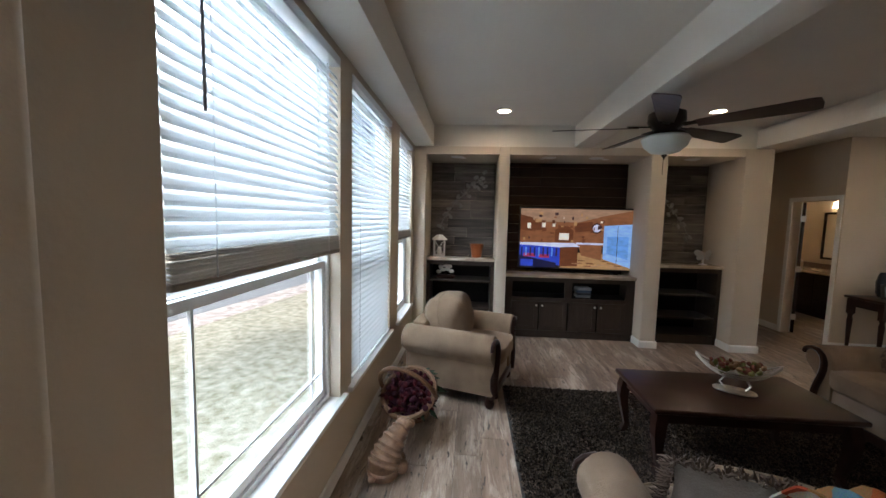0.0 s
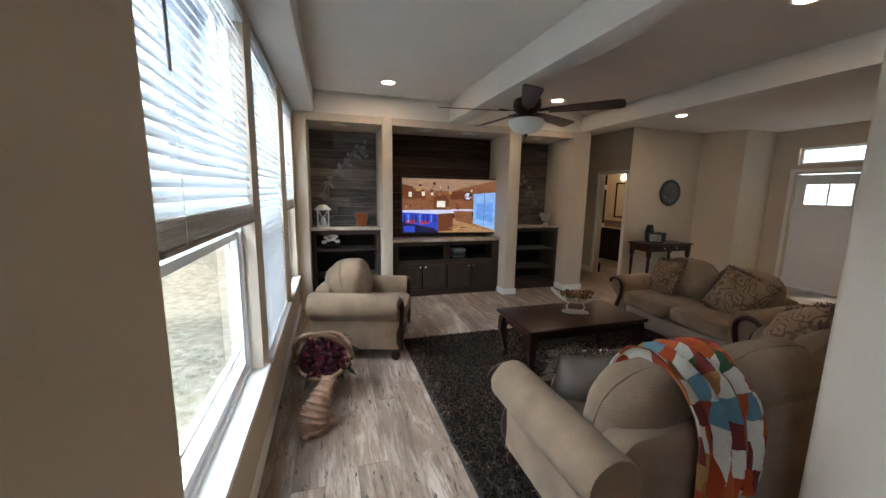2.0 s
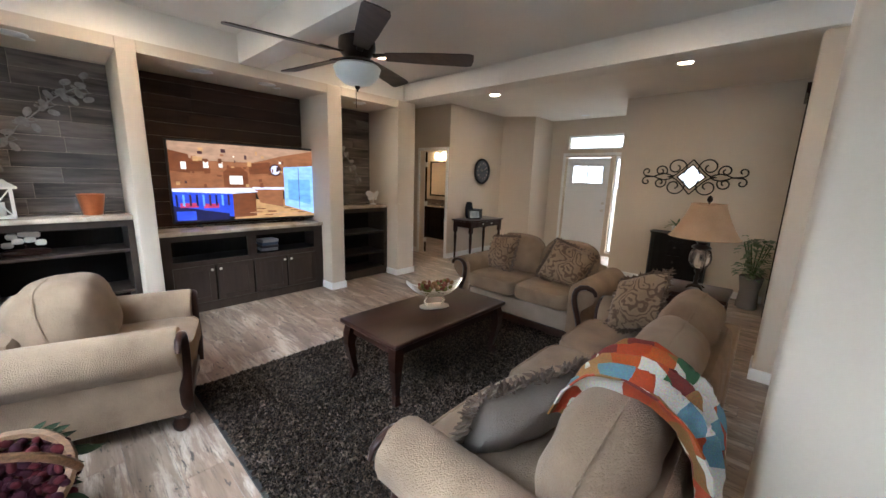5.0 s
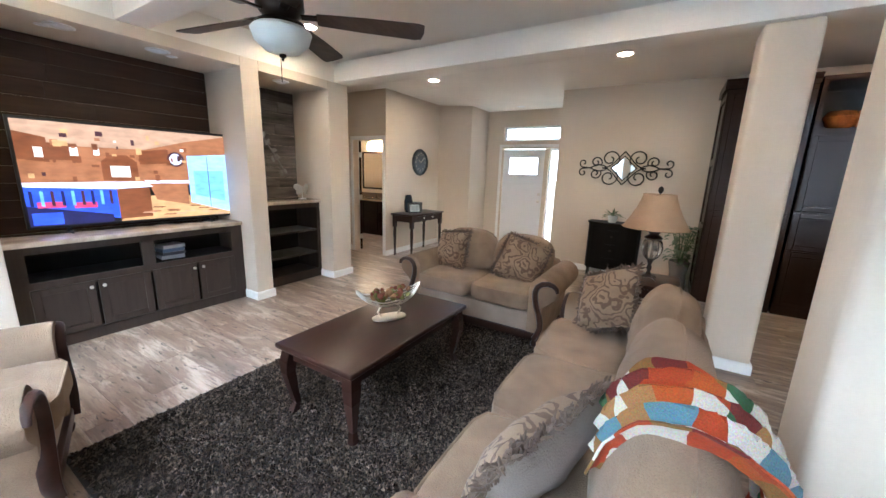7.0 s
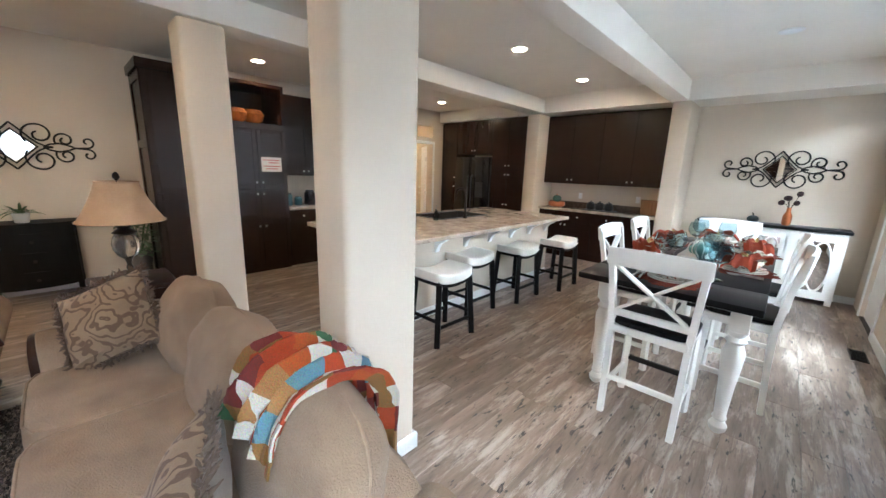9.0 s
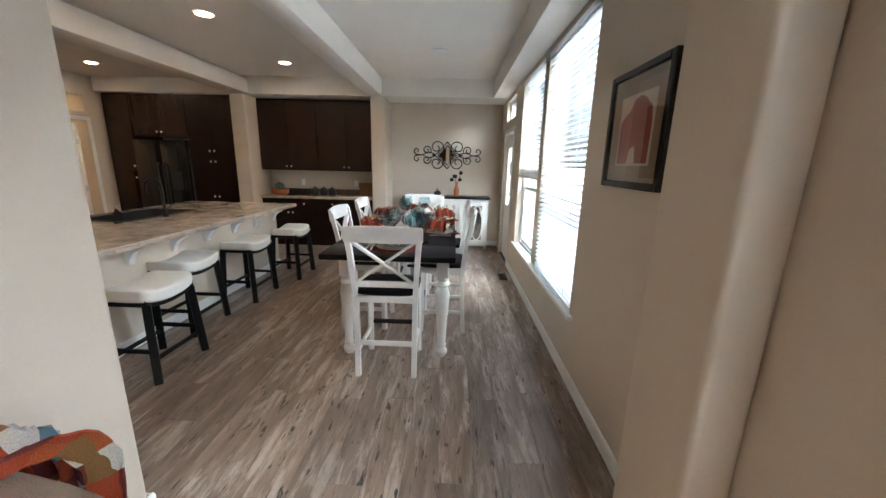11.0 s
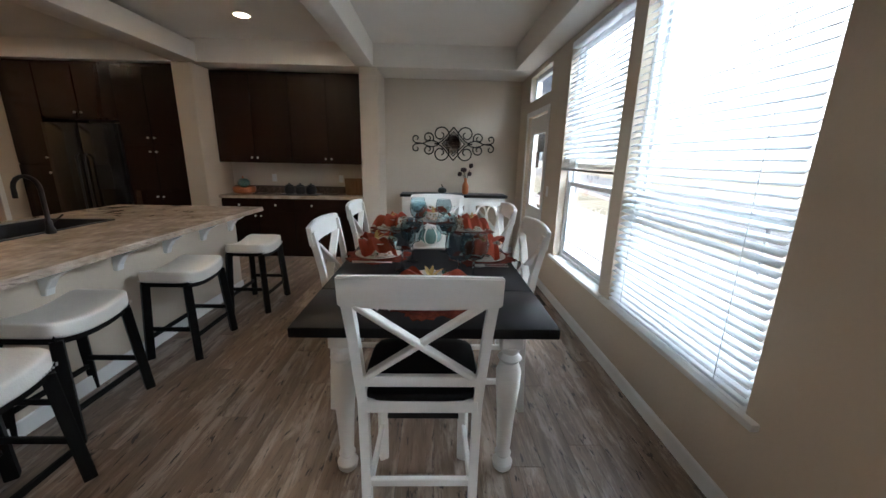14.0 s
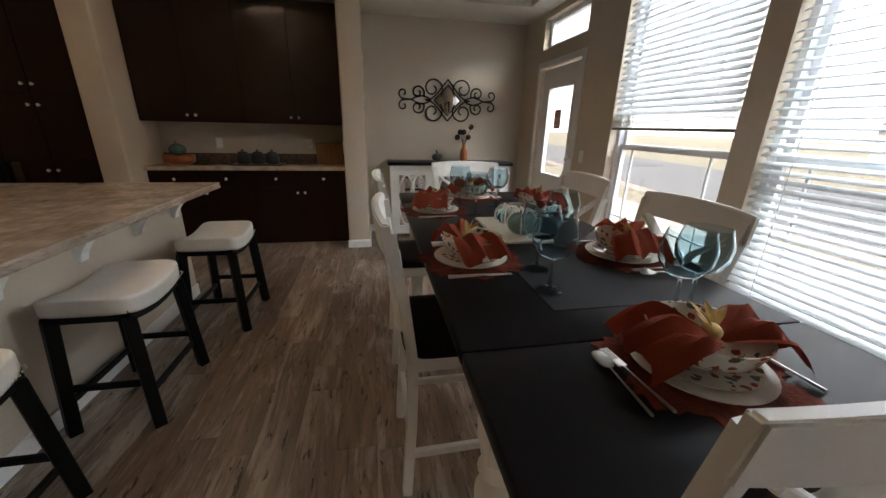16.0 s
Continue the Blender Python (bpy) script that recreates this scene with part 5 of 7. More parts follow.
niche_boards(0.161, 1.139, 1.101, 2.519, SHIPLAP, True)
niche_boards(3.281, 4.209, 1.101, 2.519, SHIPLAP, True)
niche_boards(1.281, 3.079, 0.906, 2.519, SHIPLAP_TV, True)
for x in (0.65, 1.75, 2.6, 3.75):
    t = thing("niche_spotlight", pose(x, 5.3, 2.52), "small round niche spotlight, switched off", "spotlight", "niche spotlights")
    part("trim_ring", lathe([(0.03, -0.001), (0.045, -0.001), (0.046, -0.005), (0.032, -0.008)], 20, caps=False), TRIM, t)
    part("lens", lathe([(0, -0.003), (0.031, -0.003), (0.031, -0.001), (0, -0.001)], 20), VINYL, t)


def spiral(cx, cz, r0, r1, a0, a1, n=14):
    return [(cx + (r0 + (r1 - r0) * i / n) * math.cos(radians(a0 + (a1 - a0) * i / n)), cz + (r0 + (r1 - r0) * i / n) * math.sin(radians(a0 + (a1 - a0) * i / n))) for i in range(n + 1)]


def scroll_mirror(m, w, h, label):
    """Wrought scrolls round a small diamond mirror; lies in local x, z and faces -y."""
    t = thing("wall_mirror", m, label, "mirror", "scroll mirrors")
    a, b = w * 0.125, h * 0.29
    bm = prism([(-a, 0), (0, -b), (a, 0), (0, b)], -0.016, -0.012)
    part("mirror_pane", bm, MIRROR, t, "diamond mirror glass")
    part("mirror_back", prism([(-a, 0), (0, -b), (a, 0), (0, b)], -0.0115, -0.004), BLACK_METAL, t)
    e = 1.12
    part("mirror_frame", tube([(x * e, -0.014, z * e) for x, z in ((-a, 0), (0, -b), (a, 0), (0, b), (-a, 0))], 0.009, 6), BLACK_METAL, t)
    curves = []
    for sx in (-1, 1):
        for sz in (-1, 1):
            for c in (spiral(w * 0.157, h * 0.245, h * 0.245, h * 0.05, 222, -250, 30), spiral(w * 0.31, h * 0.155, h * 0.155, h * 0.035, 215, -250, 26),
                      [(w * 0.375, 0.0), (w * 0.42, h * 0.008)] + spiral(w * 0.458, h * 0.130, h * 0.115, h * 0.030, -85, 250, 22),
                      [(0.0, h * 0.44), (w * 0.05, h * 0.31), (w * 0.10, h * 0.17), (w * 0.145, h * 0.07), (w * 0.19, h * 0.015), (w * 0.235, 0.0)],
                      [(w * 0.175, 0.0), (w * 0.21, h * 0.055), (w * 0.27, h * 0.085), (w * 0.33, h * 0.05), (w * 0.375, 0.0)]):
                curves.append([(sx * x, sz * z) for x, z in c])
    for i, c in enumerate(curves):
        part("scroll", tube([(x, -0.010 - 0.003 * (i % 5), z) for x, z in c], 0.0095, 6), BLACK_METAL, t)
    return t


scroll_mirror(pose(1.01, SOUTH + 0.002, 1.71, 0, 0, 180), 1.24, 0.56, "black wrought-iron scroll wall mirror with a diamond centre")
scroll_mirror(pose(6.998, 1.74, 1.66, 0, 0, -90), 1.27, 0.56, "dark scroll wall mirror with a bright diamond centre")

# framed print between the rooms
t = thing("framed_picture", pose(0.001, -0.315, 1.445, 0, 0, 90), "black framed print of a red shape on a tan mount", "picture")
PRINT_TAN = mat("print_mount", (0.24, 0.155, 0.095), 0.7, var=0.1, scale=5, bump=0.05)
PRINT_RED = mat("print_red", (0.28, 0.025, 0.02), 0.7, var=0.6, scale=6, tint=(0.09, 0.012, 0.015), bump=0)
PRINT_PALE = mat("print_paper", (0.55, 0.46, 0.36), 0.8, var=0.1)
bm = bmesh.new()
for a, b, c, d in ((-0.29, -0.255, 0, 0.56), (0.255, 0.29, 0, 0.56), (-0.255, 0.255, 0, 0.035), (-0.255, 0.255, 0.525, 0.56)):
    box(bm, a, b, -0.03, 0, c, d, 0.005)
part("frame", bm, BLACK_GLOSS, t, "black wooden frame")
part("mount", B(-0.254, 0.254, -0.010, -0.002, 0.036, 0.524), PRINT_TAN, t, "tan mount")
part("paper", B(-0.165, 0.165, -0.012, -0.0105, 0.11, 0.44), PRINT_PALE, t)
o = [(-0.15, 0.12), (-0.05, 0.12), (-0.03, 0.19), (0.02, 0.20), (0.035, 0.12), (0.145, 0.12), (0.15, 0.30), (0.135, 0.37), (0.07, 0.415), (0.02, 0.43), (-0.03, 0.41), (-0.06, 0.37), (-0.11, 0.345), (-0.15, 0.32)]
part("red_shape", prism(o, -0.0135, -0.0122), PRINT_RED, t, "dark red painted shape")
part("glazing", B(-0.254, 0.254, -0.0195, -0.0175, 0.036, 0.524), CLEAR, t).visible_shadow = False

# ---------------------------------------------------------------- niche ornaments
COPPER = mat("copper", (0.50, 0.17, 0.07), 0.35, 0.9, var=0.25, scale=12)
IRON_LEAF = mat("aged_iron", (0.30, 0.28, 0.265), 0.35, 0.6, var=0.5, scale=20)


def vine(m, mirror, label):
    """Metal branch with round leaves, hung flat on a wall; local x, z, facing -y."""
    t = thing("wall_ornament", m, label, "wall art", "metal vines")
    stem = [(-0.33, -0.38), (-0.24, -0.22), (-0.12, -0.05), (0.02, 0.10), (0.12, 0.22), (0.26, 0.32), (0.34, 0.34)]
    part("stem", tube([(mirror * x, -0.02, z) for x, z in stem], 0.006, 6), IRON_LEAF, t)
    rng = random.Random(5)
    for k in range(11):
        f = 0.4 + k / 10 * (len(stem) - 1.45)
        i = int(f)
        x = stem[i][0] + (stem[i + 1][0] - stem[i][0]) * (f - i)
        z = stem[i][1] + (stem[i + 1][1] - stem[i][1]) * (f - i)
        s = 1 if k % 2 else -1
        turn = rng.uniform(25, 65)
        tip = []
        for q in range(9):
            a, r = radians(turn + s * q * 34), 0.085 * (1 - q / 13)
            tip.append((mirror * (x - s * 0.6 * r * math.sin(a) + s * 0.02 * q / 8), -0.022, z + s * (r * math.cos(a) * 0.5 + 0.011 * q)))
        part("tendril", tube([(mirror * x, -0.02, z)] + tip, 0.0035, 5), IRON_LEAF, t)
        for q, d in ((4, 0.0), (8, 0.02)):
            px, py, pz = tip[q]
            bm = cushion(0.042, 0.006, 0.026, 2.2, 4)
            bm.transform(pose(px + mirror * d, -0.028, pz + s * 0.02, rng.uniform(-25, 25), rng.uniform(-70, 70), rng.uniform(-20, 20)))
            part("leaf", bm, IRON_LEAF, t)
    return t


vine(pose(0.63, NORTH - 0.015, 1.92), 1, "dark metal vine branch hung on grey boards")
vine(pose(3.66, NORTH - 0.015, 1.85), -1, "dark metal vine branch hung on grey boards")
t = thing("lantern", pose(0.33, 5.40, 1.101), "white wooden candle lantern with crossed sides", "lantern")
part("base", B(-0.085, 0.085, -0.07, 0.07, 0, 0.02, 0.003), WHITE_PAINT, t)
for a in (-1, 1):
    for b in (-1, 1):
        part("post", B(a * 0.075 - 0.008, a * 0.075 + 0.008, b * 0.06 - 0.008, b * 0.06 + 0.008, 0.02, 0.24), WHITE_PAINT, t)
    part("cross_bar", BAR((-0.068, -0.06, 0.13 - a * 0.105), (0.068, -0.06, 0.13 + a * 0.105), 0.010, 0.010), WHITE_PAINT, t)
part("roof", lathe([(0.115, 0.24), (0.115, 0.255), (0.06, 0.30), (0.05, 0.315), (0.0, 0.32)], 4), WHITE_PAINT, t)
part("candle", lathe([(0.032, 0.02), (0.032, 0.13), (0.0, 0.128)], 16), CREAM, t)
t = thing("plant_pot", pose(0.88, 5.42, 1.101), "tapered copper pot on a niche top", "pot")
part("bucket", lathe([(0.065, 0.0), (0.07, 0.005), (0.098, 0.185), (0.102, 0.19), (0.098, 0.193), (0.09, 0.185), (0.062, 0.012), (0.0, 0.012)], 28), COPPER, t)
t = thing("ship_ornament", pose(0.43, 5.40, 0.772), "small model ship with white sails on a shelf", "ornament")
part("hull", cushion(0.15, 0.04, 0.03, 3, 5, at=(0, 0, 0.03)), MAHOGANY, t, "brown hull")
for k, (x, z) in enumerate(((-0.10, 0.10), (-0.04, 0.13), (0.03, 0.14), (0.09, 0.11), (-0.07, 0.17), (0.0, 0.19), (0.06, 0.18))):
    part("sail", cushion(0.035, 0.008, 0.026, 3, 3, at=(x, -0.01, z)), CREAM, t, "white sail")
part("mast", tube([(0, 0, 0.05), (0, 0, 0.22)], 0.004, 6), MAHOGANY, t)
t = thing("butterfly_ornament", pose(4.02, 5.36, 1.101), "silver butterfly ornament on a small stand", "ornament")
part("stand", lathe([(0.05, 0), (0.05, 0.012), (0.008, 0.02), (0.006, 0.08), (0, 0.08)], 16), NICKEL, t)
SILVER_LEAF = mat("pearl_silver", (0.62, 0.60, 0.56), 0.35, 0.5, var=0.2, scale=25)
for s in (-1, 1):
    for x, z, rx, rz, tilt in ((0.06, 0.155, 0.065, 0.045, 30), (0.045, 0.10, 0.045, 0.032, -25)):
        bm = cushion(rx, 0.006, rz, 2.3, 4)
        bm.transform(pose(s * x, 0, z, 0, -s * tilt, s * 20))
        part("wing", bm, SILVER_LEAF, t)
part("body_stem", tube([(0, 0, 0.07), (0, 0, 0.18)], 0.009, 8), NICKEL, t)
for k in range(4):
    x, z = 2.42, 0.576 + k * 0.036
    ob = solid("disc_player" if k == 0 else "disc_case", B(-0.10, 0.10, -0.08, 0.08, 0, 0.033, 0.003), mat("case_%s" % ("grey", "dark", "blue", "silver")[k], ((0.25, 0.25, 0.26), (0.05, 0.05, 0.06), (0.10, 0.14, 0.22), (0.45, 0.45, 0.46))[k], 0.3), "flat plastic case stacked in the media cabinet", "disc case", "stacked cases")
    ob.matrix_world = pose(x + 0.006 * (k % 2), 5.40, z, 0, 0, 3 * k - 4)

# ---------------------------------------------------------------- soft things
def paisley(name="paisley_cloth"):
    m = fabric(name, (0.235, 0.165, 0.105), (0.15, 0.10, 0.062), 180)
    n, l = m.node_tree.nodes, m.node_tree.links
    b = n["Principled BSDF"]
    src = b.inputs["Base Color"].links[0].from_socket
    tc, ns, wv = n.new("ShaderNodeTexCoord"), n.new("ShaderNodeTexNoise"), n.new("ShaderNodeTexVoronoi")
    ns.inputs["Scale"].default_value = 7
    mixv = n.new("ShaderNodeVectorMath")
    mixv.operation = "MULTIPLY_ADD"
    mixv.inputs[1].default_value = (0.30, 0.30, 0.30)
    l.new(tc.outputs["Object"], ns.inputs["Vector"])
    l.new(ns.outputs["Color"], mixv.inputs[0])
    l.new(tc.outputs["Object"], mixv.inputs[2])
    wv.inputs["Scale"].default_value = 5.5
    l.new(mixv.outputs[0], wv.inputs["Vector"])
    sn = n.new("ShaderNodeMath")
    sn.operation = "SINE"
    k = n.new("ShaderNodeMath")
    k.operation = "MULTIPLY"
    k.inputs[1].default_value = 24
    l.new(wv.outputs["Distance"], k.inputs[0])
    l.new(k.outputs[0], sn.inputs[0])
    rp = n.new("ShaderNodeValToRGB")
    rp.color_ramp.elements[0].position, rp.color_ramp.elements[1].position = 0.30, 0.66
    rp.color_ramp.elements[0].color, rp.color_ramp.elements[1].color = (0.0, 0.0, 0.0, 1), (0.9, 0.9, 0.9, 1)
    l.new(sn.outputs[0], rp.inputs[0])
    mix = n.new("ShaderNodeMix")
    mix.data_type = "RGBA"
    l.new(rp.outputs[0], mix.inputs[0])
    l.new(src, mix.inputs[6])
    mix.inputs[7].default_value = (0.085, 0.050, 0.032, 1)
    l.new(mix.outputs[2], b.inputs["Base Color"])
    return m


PAISLEY = paisley()
FRINGE = fabric("brown_fringe", (0.14, 0.098, 0.070), (0.06, 0.042, 0.032), 90)


def throw_pillow(m, s, fringe, label, back=None, wide=1.0, tuft_len=0.022):
    """Stuffed pillow standing in local x, z and facing +y; fringe: sides that carry tufts; back: cloth of its rear."""
    t = thing("throw_pillow", m, label, "pillow", "throw pillows")
    bm, n, sheets = bmesh.new(), 16, []
    for side in (1, -1):
        rows = []
        for i in range(n + 1):
            row = []
            for j in range(n + 1):
                u, v = -1 + 2 * i / n, -1 + 2 * j / n
                if side < 0 and (i in (0, n) or j in (0, n)):
                    row.append(sheets[0][i][j])
                    continue
                deep = 0.105 * (max(0.0, (1 - u * u) * (1 - v * v))) ** 0.42
                p = Vector((s * wide * u * (1 - 0.07 * (1 - v * v)), side * deep, s * v * (1 - 0.07 * (1 - u * u))))
                p.y += side * 0.012 * noise.noise(p * 11 + m.translation) * (deep > 0)
                row.append(bm.verts.new(p))
            rows.append(row)
        sheets.append(rows)
        for i in range(n):
            for j in range(n):
                bm.faces.new((rows[i][j], rows[i + 1][j], rows[i + 1][j + 1], rows[i][j + 1]))
    bmesh.ops.recalc_face_normals(bm, faces=bm.faces[:])
    if back:
        for f in bm.faces:
            f.material_index = 1 if f.calc_center_median().y < -0.002 else 0
    cover = part("cover", bm, PAISLEY, t)
    if back:
        cover.data.materials.append(back)
    if fringe:
        rng = random.Random(9)
        tuft = bmesh.new()
        for i in range(620):
            u = rng.uniform(-1, 1)
            side = rng.choice(fringe)
            x, z = {"T": (u, 1), "B": (u, -1), "L": (-1, u), "R": (1, u)}[side]
            p = Vector((x * s * wide * 0.99, rng.uniform(-0.012, 0.012), z * s * 0.99))
            o = Vector((x if abs(x) == 1 else 0, 0, z if abs(z) == 1 else 0))
            q = p + o * rng.uniform(0.3, 1.0) * tuft_len + Vector((rng.uniform(-0.02, 0.02), rng.uniform(-0.02, 0.02), rng.uniform(-0.02, 0.02)))
            tube([p, (p + q) / 2 + Vector((0, rng.uniform(-0.008, 0.008), 0)), q], [0.004, 0.006, 0.002], 4, tuft)
        part("fringe", tuft, FRINGE, t, "shaggy brown fringe")
    return t


RIB = fabric("ribbed_grey_cloth", (0.24, 0.20, 0.165), (0.17, 0.14, 0.115), 160, 0.5)
throw_pillow(pose(1.84, 1.37, 0.635, 24, 0, -18), 0.19, "TLR", "plump ribbed pillow with a shaggy brown fringe on the sofa", RIB, 1.5, 0.042)
throw_pillow(pose(3.36, 1.37, 0.72, 34, 24, 62), 0.215, "TLRB", "beige paisley pillow leaning in the sofa corner")
throw_pillow(pose(4.22, 3.08, 0.68, 24, 8, 78), 0.21, "TLRB", "beige paisley pillow leaning on the loveseat arm")
throw_pillow(pose(4.20, 2.27, 0.68, 26, -18, 98), 0.22, "TLRB", "beige paisley pillow leaning on the loveseat back")


def plaid():
    """Patchwork of red, white, ochre, green and blue squares."""
    m = bpy.data.materials.new("plaid_throw")
    m.use_nodes = True
    n, l = m.node_tree.nodes, m.node_tree.links
    b = n["Principled BSDF"]
    uv = n.new("ShaderNodeUVMap")
    sep = n.new("ShaderNodeSeparateXYZ")
    wob, shift = n.new("ShaderNodeTexNoise"), n.new("ShaderNodeVectorMath")
    wob.inputs["Scale"].default_value = 9
    l.new(uv.outputs[0], wob.inputs["Vector"])
    shift.operation, shift.inputs[1].default_value = "MULTIPLY_ADD", (0.08, 0.07, 0.0)
    l.new(wob.outputs["Color"], shift.inputs[0])
    l.new(uv.outputs[0], shift.inputs[2])
    l.new(shift.outputs[0], sep.inputs[0])
    comb = n.new("ShaderNodeCombineXYZ")
    for i, k in ((0, 14.0), (1, 11.0)):
        f = n.new("ShaderNodeMath")
        f.operation = "MULTIPLY"
        f.inputs[1].default_value = k
        g = n.new("ShaderNodeMath")
        g.operation = "FLOOR"
        l.new(sep.outputs[i], f.inputs[0])
        l.new(f.outputs[0], g.inputs[0])
        l.new(g.outputs[0], comb.inputs[i])
    wn_ = n.new("ShaderNodeTexWhiteNoise")
    wn_.noise_dimensions = "3D"
    comb.inputs[2].default_value = 3.0
    l.new(comb.outputs[0], wn_.inputs["Vector"])
    r = n.new("ShaderNodeValToRGB")
    r.color_ramp.interpolation = "CONSTANT"
    for i, (p, c) in enumerate(((0.0, (0.38, 0.055, 0.016)), (0.25, (0.68, 0.62, 0.53)), (0.50, (0.24, 0.12, 0.03)), (0.59, (0.16, 0.020, 0.016)), (0.70, (0.36, 0.18, 0.06)), (0.78, (0.13, 0.24, 0.29)), (0.86, (0.04, 0.11, 0.04)), (0.90, (0.42, 0.09, 0.022)))):
        e = r.color_ramp.elements[i] if i < 2 else r.color_ramp.elements.new(p)
        e.position, e.color = p, (*c, 1)
    l.new(wn_.outputs["Value"], r.inputs[0])
    ns = n.new("ShaderNodeTexNoise")
    ns.inputs["Scale"].default_value, ns.inputs["Detail"].default_value = 120, 4
    mx = n.new("ShaderNodeMix")
    mx.data_type, mx.blend_type = "RGBA", "MULTIPLY"
    mx.inputs[0].default_value = 0.75
    l.new(r.outputs[0], mx.inputs[6])
    l.new(ns.outputs["Color"], mx.inputs[7])
    hs = n.new("ShaderNodeHueSaturation")
    hs.inputs["Value"].default_value, hs.inputs["Saturation"].default_value = 1.02, 1.05
    l.new(mx.outputs[2], hs.inputs["Color"])
    l.new(hs.outputs[0], b.inputs["Base Color"])
    b.inputs["Roughness"].default_value = 0.95
    bp = n.new("ShaderNodeBump")
    bp.inputs["Strength"].default_value, bp.inputs["Distance"].default_value = 0.6, 0.006
    l.new(ns.outputs[0], bp.inputs["Height"])
    l.new(bp.outputs[0], b.inputs["Normal"])
    return m


def blanket():
    """Throw laid over the sofa's back, with folds across it."""
    prof = [(0.135, 0.77), (0.105, 0.85), (0.05, 0.915), (-0.03, 0.945), (-0.11, 0.935), (-0.175, 0.885), (-0.215, 0.80), (-0.235, 0.68), (-0.242, 0.54), (-0.244, 0.42)]
    pts = []
    for i in range(len(prof) - 1):
        for k in range(4):
            f = k / 4
            pts.append((prof[i][0] * (1 - f) + prof[i + 1][0] * f, prof[i][1] * (1 - f) + prof[i + 1][1] * f))
    pts.append(prof[-1])
    bm = bmesh.new()
    uvl = bm.loops.layers.uv.new("UVMap")
    nu, nv = 84, len(pts)
    grid, x0, x1 = [], -0.27, 0.12
    for j, (y, z) in enumerate(pts):
        row = []
        a = pts[min(j + 1, nv - 1)]
        c = pts[max(j - 1, 0)]
        ln = math.hypot(a[0] - c[0], a[1] - c[1]) or 1
        ny, nz = -(a[1] - c[1]) / ln, (a[0] - c[0]) / ln
        for i in range(nu + 1):
            u = i / nu
            wave = u * 8.5 + 0.5 * math.sin(j * 0.17) + 0.9 * noise.noise(Vector((u * 3, j * 0.06, 2)))
            fold = 0.042 * (1 - abs(math.sin(wave * 1.35))) ** 1.6 + 0.022 * abs(math.sin(wave * 2.9 + j * 0.05)) + 0.003 + 0.006 * noise.noise(Vector((u * 16, j * 0.4, 5)))
            x = x0 + (x1 - x0) * u + 0.05 * (j / nv) + 0.02 * math.sin(j * 0.25) + 0.012 * math.sin(wave * 2.7)
            out_y = 1 if y > -0.03 else -1
            row.append(bm.verts.new((x, y + fold * abs(ny) * out_y, z + fold * abs(nz))))
        grid.append(row)
    for j in range(nv - 1):
        for i in range(nu):
            f = bm.faces.new((grid[j][i], grid[j][i + 1], grid[j + 1][i + 1], grid[j + 1][i]))
            for lp, (uu, vv) in zip(f.loops, ((i, j), (i + 1, j), (i + 1, j + 1), (i, j + 1))):
                lp[uvl].uv = (uu / nu, vv / nv)
    bmesh.ops.recalc_face_normals(bm, faces=bm.faces[:])
    bmesh.ops.solidify(bm, geom=bm.faces[:], thickness=0.006)
    ob = solid("throw_blanket", bm, plaid(), "patchwork throw in red, white and ochre over the sofa back", "blanket", smooth=True)
    ob.matrix_world = pose(1.95, 1.025, -0.01)


blanket()

# ---------------------------------------------------------------- coffee table bowl
t = thing("fruit_bowl", pose(2.655, 2.675, 0.5005, 0, 0, -28), "boat-shaped chrome wire bowl filled with dried leaves", "bowl")
part("base", cushion(0.125, 0.065, 0.012, 2.6, 5, at=(0, 0, 0.012)), NICKEL, t, "oval metal base")
for s in (-1, 1):
    part("support", tube([(s * 0.06, 0, 0.02), (s * 0.085, 0, 0.06), (s * 0.06, 0, 0.10)], 0.006, 8), NICKEL, t)
for k in range(9):
    a = -1 + 2 * k / 8
    ring = []
    for i in range(15):
        u = -1 + 2 * i / 14
        wv = 0.115 * (1 - abs(u) ** 2.2)
        ring.append((u * 0.235, a * wv, 0.10 + 0.02 * a * a + 0.12 * abs(u) ** 2.5 + 0.05 * abs(a) ** 2 * (1 - abs(u))))
    part("wire", tube(ring, 0.0032 if abs(a) < 0.99 else 0.005, 6), NICKEL, t)
rng = random.Random(3)
POTP = [mat("dried_" + n_, c, 0.8, var=0.3, scale=30) for n_, c in (("red", (0.16, 0.04, 0.022)), ("green", (0.13, 0.13, 0.03)), ("tan", (0.24, 0.13, 0.055)))]
for k in range(60):
    u, v_ = rng.uniform(-0.68, 0.68), rng.uniform(-0.75, 0.75)
    bm = cushion(rng.uniform(0.015, 0.03), rng.uniform(0.012, 0.024), rng.uniform(0.010, 0.018), 2.2, 3, wrinkle=0.012)
    bm.transform(pose(u * 0.22, v_ * 0.10, 0.145 + rng.uniform(0, 0.055) + 0.05 * u * u, rng.uniform(0, 90), rng.uniform(0, 90), rng.uniform(0, 180)))
    part("dried_leaf", bm, POTP[k % 3], t)

